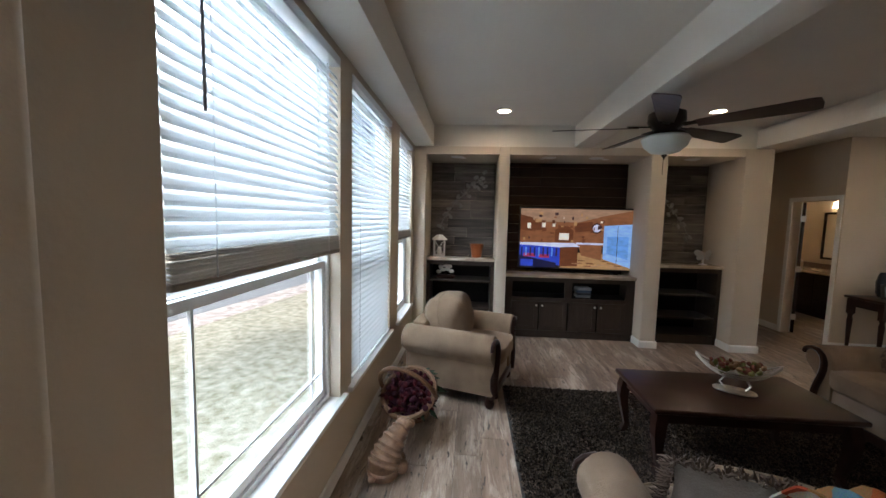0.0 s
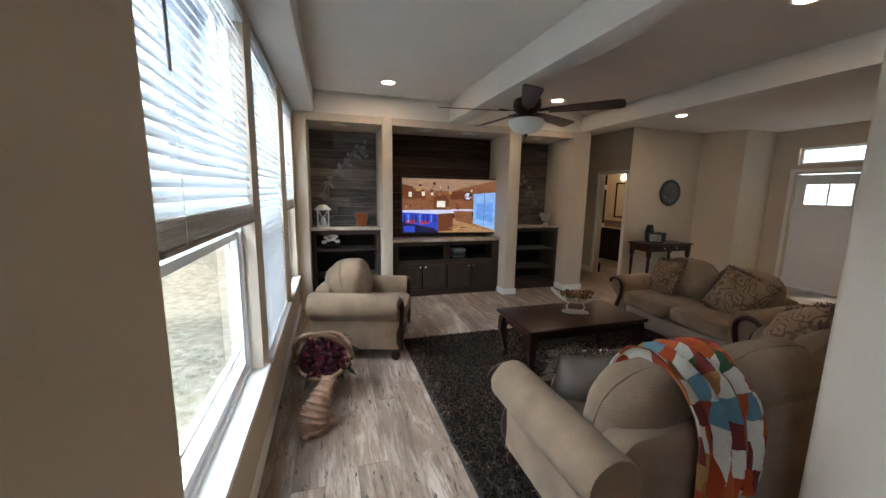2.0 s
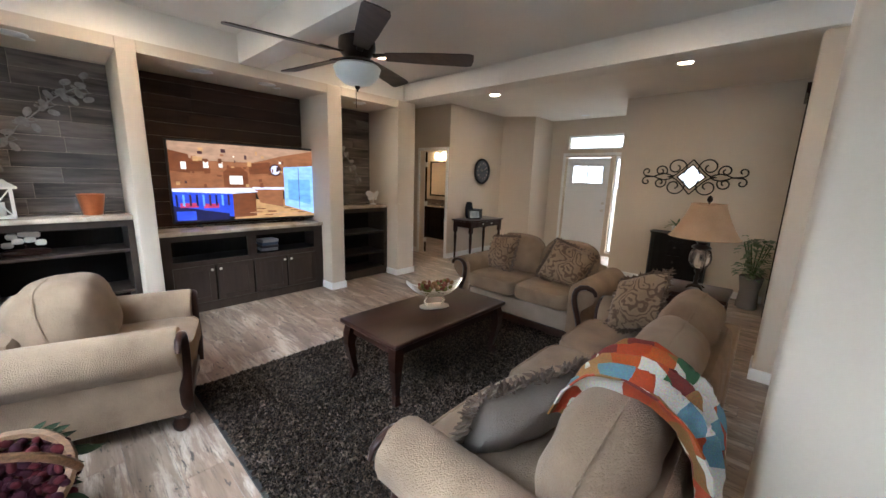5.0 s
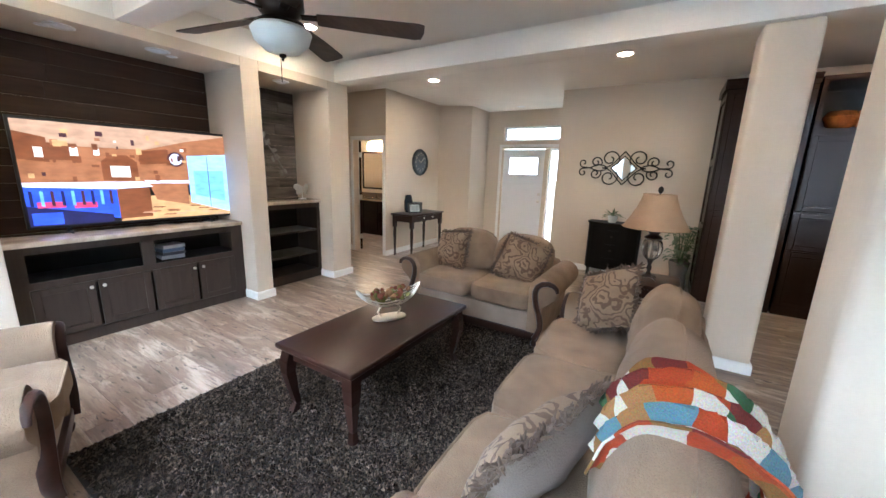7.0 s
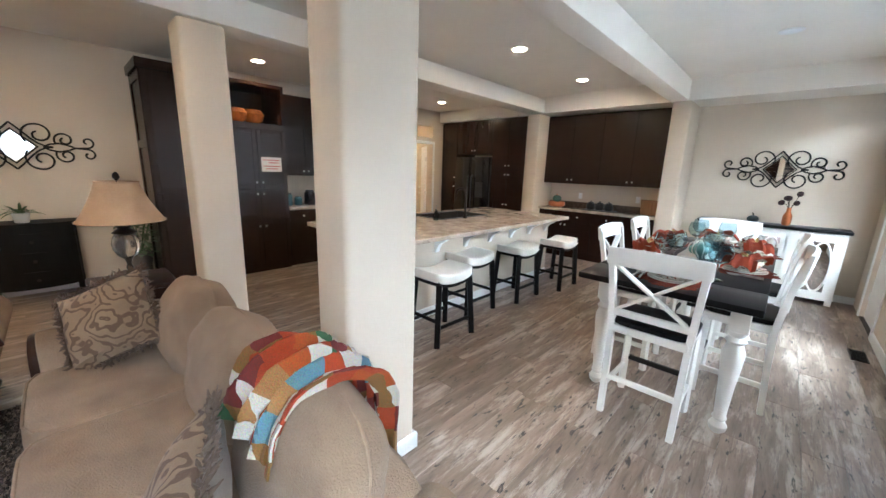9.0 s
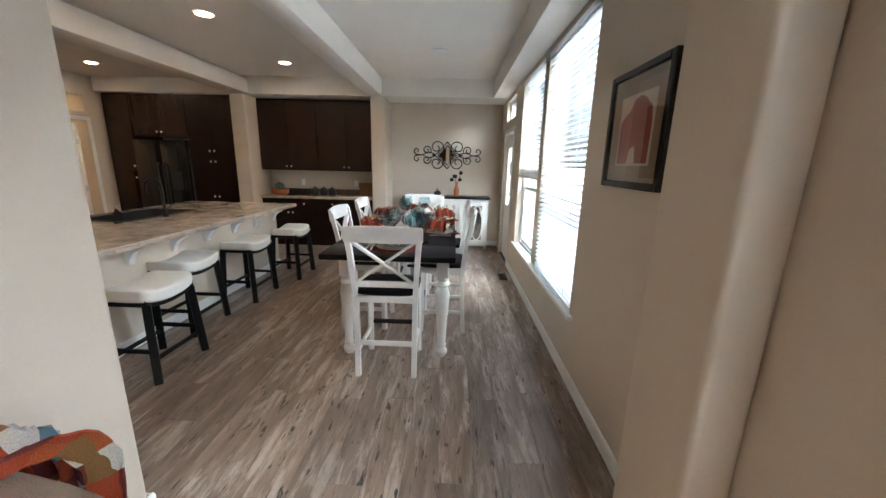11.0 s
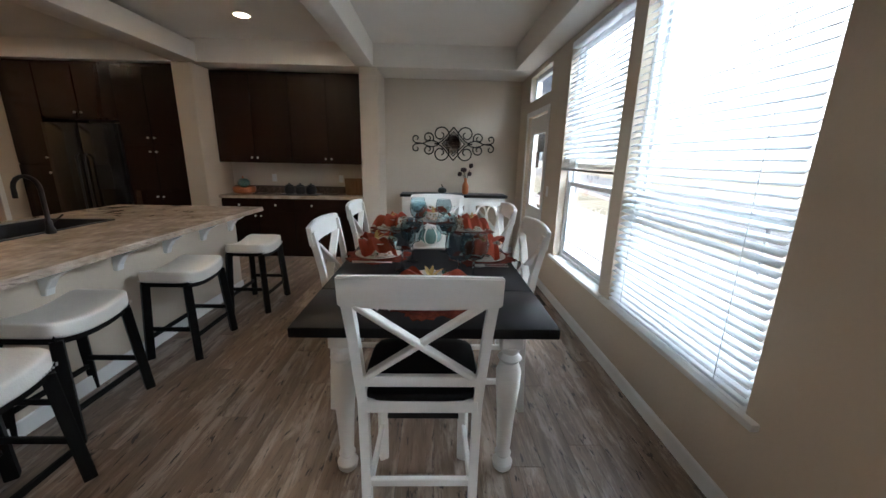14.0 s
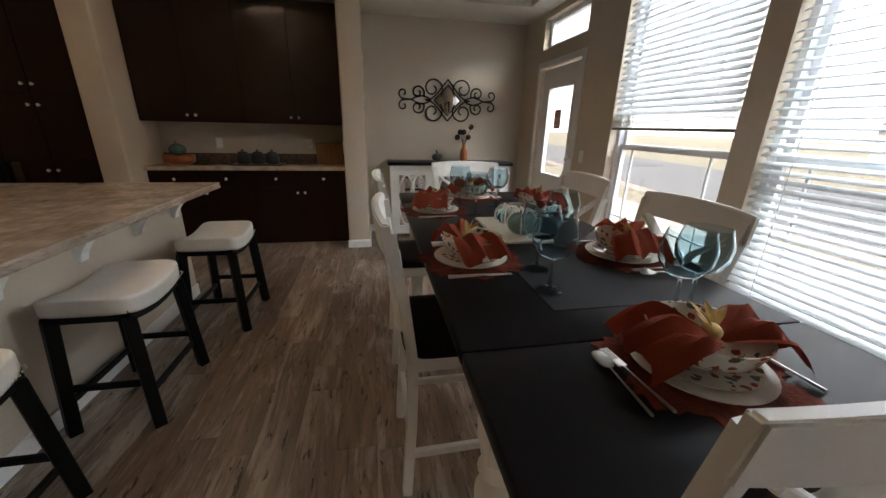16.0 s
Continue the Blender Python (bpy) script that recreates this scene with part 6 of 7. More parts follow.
# ---------------------------------------------------------------- corner lamp, chest, plants
t = thing("end_table", pose(4.37, 1.17, 0), "dark wooden end table in the corner by the sofa", "side table")
part("tabletop", B(-0.25, 0.25, -0.25, 0.25, 0.625, 0.66, 0.008, 2), MAHOGANY, t)
part("apron", B(-0.22, 0.22, -0.22, 0.22, 0.54, 0.625), MAHOGANY, t)
for a in (-1, 1):
    for b in (-1, 1):
        part("leg", BAR((a * 0.20, b * 0.20, 0), (a * 0.205, b * 0.205, 0.54), 0.045, 0.045), MAHOGANY, t)
t = thing("table_lamp", pose(4.37, 1.17, 0.661), "table lamp with tan bell shade and caged glass body", "lamp")
SHADE = fabric("tan_lamp_shade", (0.40, 0.27, 0.17), (0.31, 0.20, 0.12), 90, 0.15)
part("foot", lathe([(0.045, 0.022), (0.05, 0.03), (0.022, 0.045), (0.014, 0.07), (0.022, 0.10), (0.014, 0.13), (0.026, 0.17), (0.0, 0.175)], 20), BRONZE, t)
for k in range(4):
    a = math.pi * (0.25 + 0.5 * k)
    part("paw_foot", tube([(0.03 * math.cos(a), 0.03 * math.sin(a), 0.03), (0.06 * math.cos(a), 0.06 * math.sin(a), 0.022), (0.085 * math.cos(a), 0.085 * math.sin(a), 0.007)], [0.012, 0.010, 0.006], 8), BRONZE, t)
part("glass_body", lathe([(0.022, 0.168), (0.055, 0.195), (0.078, 0.240), (0.082, 0.280), (0.070, 0.330), (0.052, 0.355)], 24, caps=False), glass("amber_glass", (0.90, 0.86, 0.78), 0.25), t, "seeded smoky glass body")
for k in range(5):
    a = 2 * math.pi * k / 5
    part("cage_strap", tube([(r * math.cos(a), r * math.sin(a), z + 0.08) for r, z in ((0.024, 0.088), (0.058, 0.115), (0.081, 0.16), (0.085, 0.20), (0.073, 0.25), (0.055, 0.275))], 0.0035, 6), BRONZE, t)
part("neck", lathe([(0.056, 0.350), (0.075, 0.365), (0.06, 0.380), (0.035, 0.395), (0.05, 0.415), (0.02, 0.435), (0.014, 0.480), (0, 0.480)], 20), BRONZE, t)
shade = bmesh.new()
lathe([(0.255, 0.452), (0.250, 0.460), (0.205, 0.535), (0.165, 0.615), (0.138, 0.685), (0.122, 0.735)], 20, shade, caps=False)
bmesh.ops.solidify(shade, geom=shade.faces[:], thickness=0.004)
sh = part("shade", shade, SHADE, t, "tan fabric bell shade")
for r, z in ((0.257, 0.454), (0.124, 0.734)):
    part("shade_trim", tube([(r * math.cos(a), r * math.sin(a), z) for a in np.linspace(0, 2 * math.pi, 31)], 0.005, 6), SHADE, sh)
part("harp", tube([(0, 0, 0.48), (0, 0, 0.76)], 0.004, 6), BRONZE, t)
part("finial", lathe([(0.008, 0.745), (0.022, 0.765), (0.018, 0.790), (0.004, 0.805), (0, 0.805)], 12), BRONZE, t)

t = thing("chest", pose(6.80, 1.74, 0), "small black bow-front chest with drawers on thin legs", "chest")
o = [(0.19, -0.36), (0.19, 0.36), (-0.04, 0.36)] + [(-0.04 - 0.15 * math.cos(a), 0.36 * math.sin(a)) for a in np.linspace(1.2, -1.2, 9)] + [(-0.04, -0.36)]
part("body", prism(o, 0.14, 0.83, axis="Z"), ESPRESSO, t, smooth=False)
part("top", prism([(x * 1.06 + 0.0 if x < 0 else x, y * 1.05) for x, y in o], 0.83, 0.855, axis="Z"), ESPRESSO, t, smooth=False)
for a in (-1, 1):
    part("leg", BAR((0.165, a * 0.33, 0), (0.165, a * 0.33, 0.14), 0.035, 0.035), ESPRESSO, t)
    part("leg", BAR((-0.05, a * 0.31, 0), (-0.05, a * 0.31, 0.14), 0.035, 0.035), ESPRESSO, t)
for k in range(3):
    z = 0.24 + k * 0.21
    d = part("drawer", prism([(x - 0.008, y * 0.72) for x, y in o[3:-1]] + [(-0.03, -0.25), (-0.03, 0.25)], z - 0.09, z + 0.09, axis="Z"), ESPRESSO, t, smooth=False)
    bm = lathe([(0.012, 0), (0.018, 0.015), (0, 0.022)], 10)
    bm.transform(pose(-0.205, 0, z, 0, -90, 0))
    part("drawer_pull", bm, BRONZE, d)
LEAF = mat("plant_leaf", (0.06, 0.12, 0.035), 0.45, var=0.4, scale=12)


def blade_leaf(p, d, ln, w, droop):
    """One strap leaf from p along d, bending down."""
    bm = bmesh.new()
    rows, p, d = [], Vector(p), Vector(d).normalized()
    side = d.cross(Vector((0, 0, 1)))
    side = side.normalized() if side.length > 1e-3 else Vector((1, 0, 0))
    for i in range(6):
        f = i / 5
        c = p + d * ln * f + Vector((0, 0, -droop * ln * f * f))
        ww = w * math.sin(math.pi * min(0.98, 0.12 + 0.88 * f))
        rows.append((bm.verts.new(c - side * ww), bm.verts.new(c + Vector((0, 0, -w * 0.25))), bm.verts.new(c + side * ww)))
    for a, b in zip(rows, rows[1:]):
        for k in range(2):
            bm.faces.new((a[k], a[k + 1], b[k + 1], b[k]))
    return bm


t = thing("potted_plant", pose(6.76, 1.78, 0.856), "small green plant in a white pot on the chest", "plant", "potted plants")
part("pot", lathe([(0.05, 0), (0.055, 0.005), (0.068, 0.10), (0.064, 0.105), (0.055, 0.09), (0, 0.09)], 20), TRIM, t, "white pot")
rng = random.Random(2)
for k in range(20):
    a = k * 2.4
    part("leaf", blade_leaf((0, 0, 0.085), (math.cos(a), math.sin(a), rng.uniform(0.5, 1.6)), rng.uniform(0.15, 0.24), 0.014, rng.uniform(0.3, 0.7)), LEAF, t)
t = thing("potted_plant", pose(6.62, 0.86, 0) @ Matrix.Scale(1.15, 4), "leafy green plant in a tall grey vase on the floor", "plant", "potted plants")
part("pot", lathe([(0.09, 0), (0.10, 0.01), (0.085, 0.20), (0.11, 0.36), (0.105, 0.37), (0.09, 0.34), (0, 0.33)], 20), mat("grey_vase", (0.16, 0.145, 0.13), 0.25), t, "grey vase")
LEAF2 = mat("variegated_leaf", (0.045, 0.085, 0.028), 0.5, var=0.5, scale=45, tint=(0.20, 0.23, 0.14))
for k in range(150):
    z = rng.uniform(0.36, 0.80)
    a, r = rng.uniform(0, 6.28), rng.uniform(0.0, 0.15)
    part("leaf", blade_leaf((r * math.cos(a), r * math.sin(a), z), (math.cos(a), math.sin(a), rng.uniform(-0.2, 0.8)), rng.uniform(0.05, 0.085), 0.026, 0.5), LEAF2, t)
for k in range(7):
    a = k * 0.9
    part("stalk", tube([(0, 0, 0.33), (0.05 * math.cos(a), 0.05 * math.sin(a), 0.5), (0.12 * math.cos(a), 0.12 * math.sin(a), 0.74)], 0.005, 5), LEAF, t)

# ---------------------------------------------------------------- clock wall and entrance
t = thing("wall_clock_dial", pose(6.72, 5.329, 1.69), "round black wall clock with pale numerals", "clock")
bm = lathe([(0.25, 0), (0.255, 0.012), (0.24, 0.035), (0.21, 0.038), (0.20, 0.02), (0, 0.02)], 40)
bm.transform(pose(0, 0, 0, 90))
part("case", bm, BLACK_MATT, t)
bm = lathe([(0.198, 0.0205), (0.198, 0.022), (0, 0.022)], 40)
bm.transform(pose(0, 0, 0, 90))
part("dial", bm, mat("clock_dial", (0.05, 0.055, 0.055), 0.5, var=0.4, scale=10), t)
for k in range(12):
    a = radians(30 * k)
    c = bpy.data.curves.new("numeral", "FONT")
    c.body, c.size, c.align_x, c.align_y, c.extrude = str(k if k else 12), 0.05, "CENTER", "CENTER", 0.0006
    tmp = bpy.data.objects.new("numeral", c)
    me = bpy.data.meshes.new_from_object(tmp)
    bpy.data.objects.remove(tmp)
    me.materials.clear()
    me.materials.append(PRINT_PALE)
    ob = new("numeral", me)
    ob.parent = t
    ob.matrix_basis = pose(0.155 * math.sin(a), -0.0235, 0.155 * math.cos(a), 90, 0, 0)
for nm, ln, a, w in (("hour_hand", 0.09, 300, 0.010), ("minute_hand", 0.14, 55, 0.007)):
    part(nm, BAR((0, -0.026, 0), (ln * math.sin(radians(a)), -0.026, ln * math.cos(radians(a))), w, 0.002, 0), PRINT_PALE, t)
t = thing("console_table", pose(6.33, 5.06, 0), "dark mahogany writing table against the clock wall", "console table")
part("tabletop", B(-0.52, 0.52, -0.24, 0.24, 0.74, 0.77, 0.008, 2), MAHOGANY, t)
part("apron", B(-0.48, 0.48, -0.20, 0.22, 0.63, 0.74), MAHOGANY, t)
d = part("drawer", B(-0.30, 0.30, -0.212, -0.2005, 0.645, 0.73, 0.003), MAHOGANY, t)
for s in (-1, 1):
    knob(d, s * 0.14, -0.212, 0.69)
    for y in (-0.19, 0.19):
        bm = lathe([(0.018, 0), (0.022, 0.03), (0.018, 0.06), (0.03, 0.45), (0.022, 0.50), (0.033, 0.53)], 12)
        box(bm, -0.03, 0.03, -0.03, 0.03, 0.53, 0.74)
        bm.transform(pose(s * 0.46, y, 0))
        part("leg", bm, MAHOGANY, t)
t = thing("photo_frame", pose(6.12, 4.98, 0.771, -14, 0, -25), "small black photo frame with a grey landscape photo", "photo frame")
part("frame", B(-0.13, 0.13, 0, 0.02, 0, 0.19, 0.004), BLACK_MATT, t)
part("photo", B(-0.10, 0.10, -0.002, -0.0005, 0.03, 0.16), mat("grey_photo", (0.42, 0.46, 0.48), 0.3, var=0.7, scale=9, tint=(0.08, 0.10, 0.10)), t)
solid("storage_box", B(6.20, 6.44, 5.05, 5.24, 0.771, 0.95, 0.006, 2), BLACK_MATT, "black box standing on the writing table", "box")
t = thing("vase", pose(6.16, 5.17, 0.771), "dark rounded vase on the writing table", "vase")
part("vase_body", lathe([(0.05, 0), (0.075, 0.06), (0.08, 0.20), (0.06, 0.29), (0.05, 0.32), (0.04, 0.30), (0, 0.29)], 20), mat("dark_glaze", (0.02, 0.025, 0.035), 0.2), t)

# bathroom seen through the hall door
t = thing("bath_vanity", pose(7.48, 7.30, 0), "dark-stained bathroom vanity with drawers", "vanity")
part("body", B(-0.27, 0.295, -0.90, 0.90, 0.0, 0.80), KITCHEN, t)
for k in range(3):
    for j in range(4):
        part("drawer", B(-0.29, -0.271, -0.88 + j * 0.445, -0.455 + j * 0.445, 0.10 + k * 0.23, 0.31 + k * 0.23, 0.003), KITCHEN, t)
part("counter", B(-0.30, 0.298, -0.905, 0.905, 0.80, 0.84, 0.005), STONE, t, "stone-look vanity top")
part("tap", tube([(0.18, 0, 0.84), (0.18, 0, 0.95), (0.08, 0, 0.96), (0.07, 0, 0.93)], 0.012, 8), BRONZE, t)
part("backsplash", B(0.275, 0.298, -0.90, 0.90, 0.841, 0.95), mat("brown_tile", (0.12, 0.08, 0.06), 0.3, var=0.5, scale=18), t)
t = thing("bath_mirror", pose(7.779, 7.30, 1.5), "large dark-framed bathroom mirror over the vanity", "mirror")
part("mirror_pane", B(-0.012, -0.008, -0.52, 0.52, -0.42, 0.42), MIRROR, t)
bm = bmesh.new()
for a, b, c, d in ((-0.56, -0.52, -0.46, 0.46), (0.52, 0.56, -0.46, 0.46), (-0.52, 0.52, -0.46, -0.42), (-0.52, 0.52, 0.42, 0.46)):
    box(bm, -0.025, -0.001, a, b, c, d, 0.003)
part("frame", bm, KITCHEN, t)
t = thing("vanity_light", pose(7.779, 7.30, 2.10), "frosted glass vanity light above the bathroom mirror, switched on", "wall light")
part("back_plate", B(-0.02, -0.001, -0.32, 0.32, -0.05, 0.05, 0.004), BRONZE, t)
for y in (-0.22, 0.0, 0.22):
    bm = lathe([(0.03, 0.06), (0.055, 0.03), (0.07, -0.05), (0.075, -0.07), (0, -0.068)], 18)
    bm.transform(pose(-0.10, y, 0))
    part("shade", bm, BATH_GLOW, t, "glowing frosted shade")
    part("arm", tube([(-0.015, y, 0.02), (-0.06, y, 0.07), (-0.10, y, 0.06)], 0.008, 8), BRONZE, t)
t = thing("ceiling_globe", pose(8.1, -4.4, CH - 0.05), "round frosted laundry ceiling light, switched on", "ceiling light")
part("globe", lathe([(0.17, -0.012), (0.165, -0.05), (0.11, -0.10), (0, -0.12)], 24), BATH_GLOW, t)
part("rim", lathe([(0.19, -0.001), (0.19, -0.02), (0.171, -0.02)], 24, caps=False), NICKEL, t)

# ---------------------------------------------------------------- dining end
t = thing("sideboard", pose(1.0, -5.30, 0), "white sideboard with black top and oval fretwork doors", "sideboard")
part("tabletop", B(-0.80, 0.80, -0.19, 0.20, 0.93, 0.97, 0.006, 2), BLACK_WOOD, t, "black top")
for a, b, c, d in ((-0.77, -0.71, 0, 0.93), (0.71, 0.77, 0, 0.93), (-0.29, -0.23, 0.1, 0.93), (0.23, 0.29, 0.1, 0.93), (-0.71, -0.29, 0.86, 0.93), (-0.23, 0.23, 0.86, 0.93), (0.29, 0.71, 0.86, 0.93), (-0.71, 0.71, 0.06, 0.12)):
    part("stile" if d - c > 0.5 else "rail", B(a, b, 0.14, 0.17, c, d), WHITE_PAINT, t, smooth=False)
part("side_panel", B(-0.77, -0.75, -0.18, 0.14, 0, 0.93), WHITE_PAINT, t, smooth=False)
part("side_panel", B(0.75, 0.77, -0.18, 0.14, 0, 0.93), WHITE_PAINT, t, smooth=False)
part("back_panel", B(-0.75, 0.75, -0.18, -0.165, 0.06, 0.93), WHITE_PAINT, t, smooth=False)
part("shelf", B(-0.75, 0.75, -0.165, 0.14, 0.09, 0.11), WHITE_PAINT, t, smooth=False)
for x in (-0.5, 0.0, 0.5):
    d = part("door", B(x - 0.205, x + 0.205, 0.148, 0.154, 0.13, 0.85), MIRROR, t, "mirrored door panel")
    bm = bmesh.new()
    for a, b, c, e in ((-0.21, -0.165, 0.122, 0.858), (0.165, 0.21, 0.122, 0.858), (-0.165, 0.165, 0.122, 0.165), (-0.165, 0.165, 0.815, 0.858)):
        box(bm, x + a, x + b, 0.156, 0.172, c, e)
    part("door_frame", bm, WHITE_PAINT, d, smooth=False)
    for s in (-0.075, 0.075):
        part("fret_oval", tube([(x + s + 0.10 * math.cos(a), 0.164, 0.49 + 0.32 * math.sin(a)) for a in np.linspace(0, 2 * math.pi, 25)], 0.012, 6), WHITE_PAINT, d)
t = thing("pumpkin_ornament", pose(1.17, -5.28, 0.971), "small dark green pumpkin on the sideboard", "ornament")
def pumpkin_mesh(r, lobes, h):
    bm = lathe([(0.001, 0)] + [(r * math.sin(a), h * (0.5 - 0.5 * math.cos(a))) for a in np.linspace(0.15, 3.0, 9)] + [(0.001, h * 0.96)], 40)
    for v in bm.verts:
        a = math.atan2(v.co.y, v.co.x)
        k = 0.90 + 0.10 * abs(math.sin(a * lobes / 2)) ** 0.5
        v.co.x *= k
        v.co.y *= k
    return bm


part("pumpkin", pumpkin_mesh(0.07, 8, 0.10), mat("dark_pumpkin", (0.02, 0.03, 0.028), 0.4), t)
part("stem", tube([(0, 0, 0.09), (0.005, 0, 0.12), (0.02, 0, 0.135)], [0.012, 0.009, 0.007], 6), KITCHEN, t)
t = thing("flower_vase", pose(0.82, -5.28, 0.971) @ Matrix.Scale(1.25, 4), "slim bottle vase with dark autumn stems", "vase")
part("vase_body", lathe([(0.03, 0), (0.04, 0.02), (0.04, 0.10), (0.018, 0.15), (0.02, 0.19), (0.014, 0.185), (0, 0.18)], 16), COPPER, t)
for k in range(5):
    a = k * 1.3
    x, y, z = 0.07 * math.cos(a), 0.05 * math.sin(a), 0.24 + 0.05 * (k % 3)
    part("stalk", tube([(0, 0, 0.15), (x * 0.4, y * 0.4, 0.22), (x, y, z)], 0.003, 5), KITCHEN, t)
    part("seed_head", cushion(0.028, 0.028, 0.028, 2.2, 3, at=(x, y, z), wrinkle=0.01), mat("dark_seed", (0.035, 0.015, 0.015), 0.8) if k == 0 else bpy.data.materials["dark_seed"], t)

# hutch worktop
t = thing("glass_pumpkin", pose(4.12, -5.22, 0.919), "copper tray with a lidded green glass pumpkin", "ornament")
part("bowl", lathe([(0.10, 0), (0.15, 0.03), (0.16, 0.09), (0.15, 0.11), (0.14, 0.10), (0, 0.08)], 28), COPPER, t, "shallow copper bowl")
part("pumpkin", pumpkin_mesh(0.085, 8, 0.13), mat("green_glaze", (0.10, 0.17, 0.14), 0.15), t).location.z = 0.10
part("stem", tube([(0, 0, 0.22), (0.01, 0, 0.26)], 0.010, 6), COPPER, t)
for k in range(3):
    t = thing("canister", pose(3.30 + 0.16 * (k - 1), -5.24, 0.935), "round black lidded canister on a tray", "canister", "black canisters")
    part("jar", lathe([(0.06, 0), (0.075, 0.03), (0.072, 0.09), (0.06, 0.11), (0, 0.11)], 20), BLACK_MATT, t)
    part("lid", lathe([(0.055, 0.111), (0.05, 0.13), (0.012, 0.14), (0.014, 0.155), (0, 0.16)], 20), BLACK_MATT, t)
solid("serving_tray", B(3.02, 3.58, -5.36, -5.12, 0.919, 0.934, 0.006, 2), BLACK_MATT, "flat black tray under the canisters", "tray")
t = thing("cutting_board", pose(2.50, -5.40, 0.919, -12, 0, 0), "wooden cutting board leaning on the wall", "cutting board")
part("board_face", B(-0.16, 0.16, 0, 0.02, 0, 0.26, 0.008, 2), wood("board_wood", (0.16, 0.08, 0.04), (0.30, 0.17, 0.09), 0.5, "Z"), t)
for x, y, z, rot in ((3.78, SOUTH, 1.15, 180), (2.75, SOUTH, 1.15, 180)):
    t = thing("wall_outlet", pose(x, y + 0.001, z, 0, 0, rot), "white double electric wall outlet", "outlet", "wall outlets", "structure")
    part("plate", B(-0.036, 0.036, -0.006, 0, -0.058, 0.058, 0.002), TRIM, t)
    for s in (-1, 1):
        part("socket", B(-0.017, 0.017, -0.008, -0.0062, s * 0.024 - 0.014, s * 0.024 + 0.014, 0.001), VINYL, t)
for y, z in ((0.02, 0.33), (-3.86, 1.15)):
    t = thing("wall_outlet", pose(0.001, y, z, 0, 0, 90), "white electric wall plate", "outlet", "wall outlets", "structure")
    part("plate", B(-0.036, 0.036, -0.006, 0, -0.058, 0.058, 0.002), TRIM, t)
    part("switch", B(-0.016, 0.016, -0.009, -0.0062, -0.032, 0.032, 0.001), VINYL, t)

# bottle on the island, jars on the far worktop, bowls in the pantry niche
t = thing("soap_bottle", pose(4.02, -1.76, 0.931), "clear glass bottle with silver pump on the island", "bottle")
part("bottle", lathe([(0.032, 0), (0.035, 0.005), (0.035, 0.09), (0.014, 0.12), (0.013, 0.14), (0, 0.14)], 18), THIN_GLASS, t)
part("pump", tube([(0, 0, 0.14), (0, 0, 0.185), (-0.04, 0, 0.187)], 0.007, 8), NICKEL, t)
for k, (y, c) in enumerate(((-0.38, (0.45, 0.10, 0.02)), (-0.60, (0.55, 0.20, 0.04)))):
    t = thing("striped_bowl", pose(6.62, y, 2.101), "orange and black striped pottery bowl in a niche", "bowl", "pottery bowls")
    mm = bpy.data.materials.get("striped_glaze") or mat("striped_glaze", (0.55, 0.15, 0.03), 0.25, var=0.5, scale=9, tint=(0.05, 0.02, 0.01))
    part("bowl", lathe([(0.05, 0), (0.12, 0.05), (0.15, 0.14), (0.11, 0.20), (0.10, 0.20), (0, 0.05)], 24), mm, t)
for k, (y, h, r) in enumerate(((-1.05, 0.20, 0.05), (-1.20, 0.14, 0.06), (-1.40, 0.24, 0.09))):
    t = thing("kitchen_jar", pose(6.62, y, 0.919), "dark kitchen jar on the far worktop", "jar", "kitchen jars")
    part("jar", lathe([(r * 0.9, 0), (r, 0.02), (r, h * 0.8), (r * 0.7, h * 0.9), (0, h * 0.9)], 18), BLACK_GLOSS if k == 2 else mat("teal_jar_%s" % ("a" if k else "b"), (0.10, 0.20, 0.22), 0.2), t)
    part("lid", lathe([(r * 0.75, h * 0.9), (r * 0.7, h), (0, h)], 18), BLACK_MATT, t)


def paper_sign(m, w, h, lines, label, big=None):
    """Sheet of paper with red writing; local x, z, facing -y."""
    t = thing("paper_sign", m, label, "sign", "paper notices")
    part("sheet", B(-w / 2, w / 2, -0.001, 0, -h / 2, h / 2), mat("notice_paper", (0.78, 0.76, 0.74), 0.8, var=0.03), t)
    red = bpy.data.materials.get("notice_red") or mat("notice_red", (0.45, 0.04, 0.03), 0.7)
    if big:
        for i, word in enumerate(big):
            c = bpy.data.curves.new("word", "FONT")
            c.body, c.size, c.align_x, c.align_y = word, h * 0.32, "CENTER", "CENTER"
            tmp = bpy.data.objects.new("word", c)
            me = bpy.data.meshes.new_from_object(tmp)
            bpy.data.objects.remove(tmp)
            me.materials.clear()
            me.materials.append(red)
            ob = new("word", me)
            ob.parent = t
            ob.matrix_basis = pose(0, -0.0022, h * (0.2 - 0.4 * i), 90, 0, 0)
    for x0, x1, z in lines:
        part("text_line", B(x0 * w, x1 * w, -0.002, -0.0011, z * h - 0.006, z * h + 0.006), red, t)


paper_sign(pose(-0.038, -4.51, 1.50, 0, 0, 90), 0.15, 0.20, [(-0.4, 0.4, 0.42), (-0.4, 0.4, -0.42)], "paper notice with red words on the door glass", ("NO", "EXIT"))
paper_sign(pose(6.277, -0.68, 1.55, 0, 0, -90), 0.28, 0.20, [(-0.4, -0.25, 0.3), (-0.2, 0.4, 0.3), (-0.15, 0.35, 0.12), (-0.4, 0.4, -0.12), (-0.3, 0.3, -0.3)], "paper notice with red lines on the pantry door")
t = thing("floor_vent", pose(0.14, -3.42, 0.0), "dark metal floor vent with slats", "vent", "", "structure")
part("frame", B(-0.06, 0.06, -0.15, 0.15, 0.0005, 0.004, 0.001), BRONZE, t)
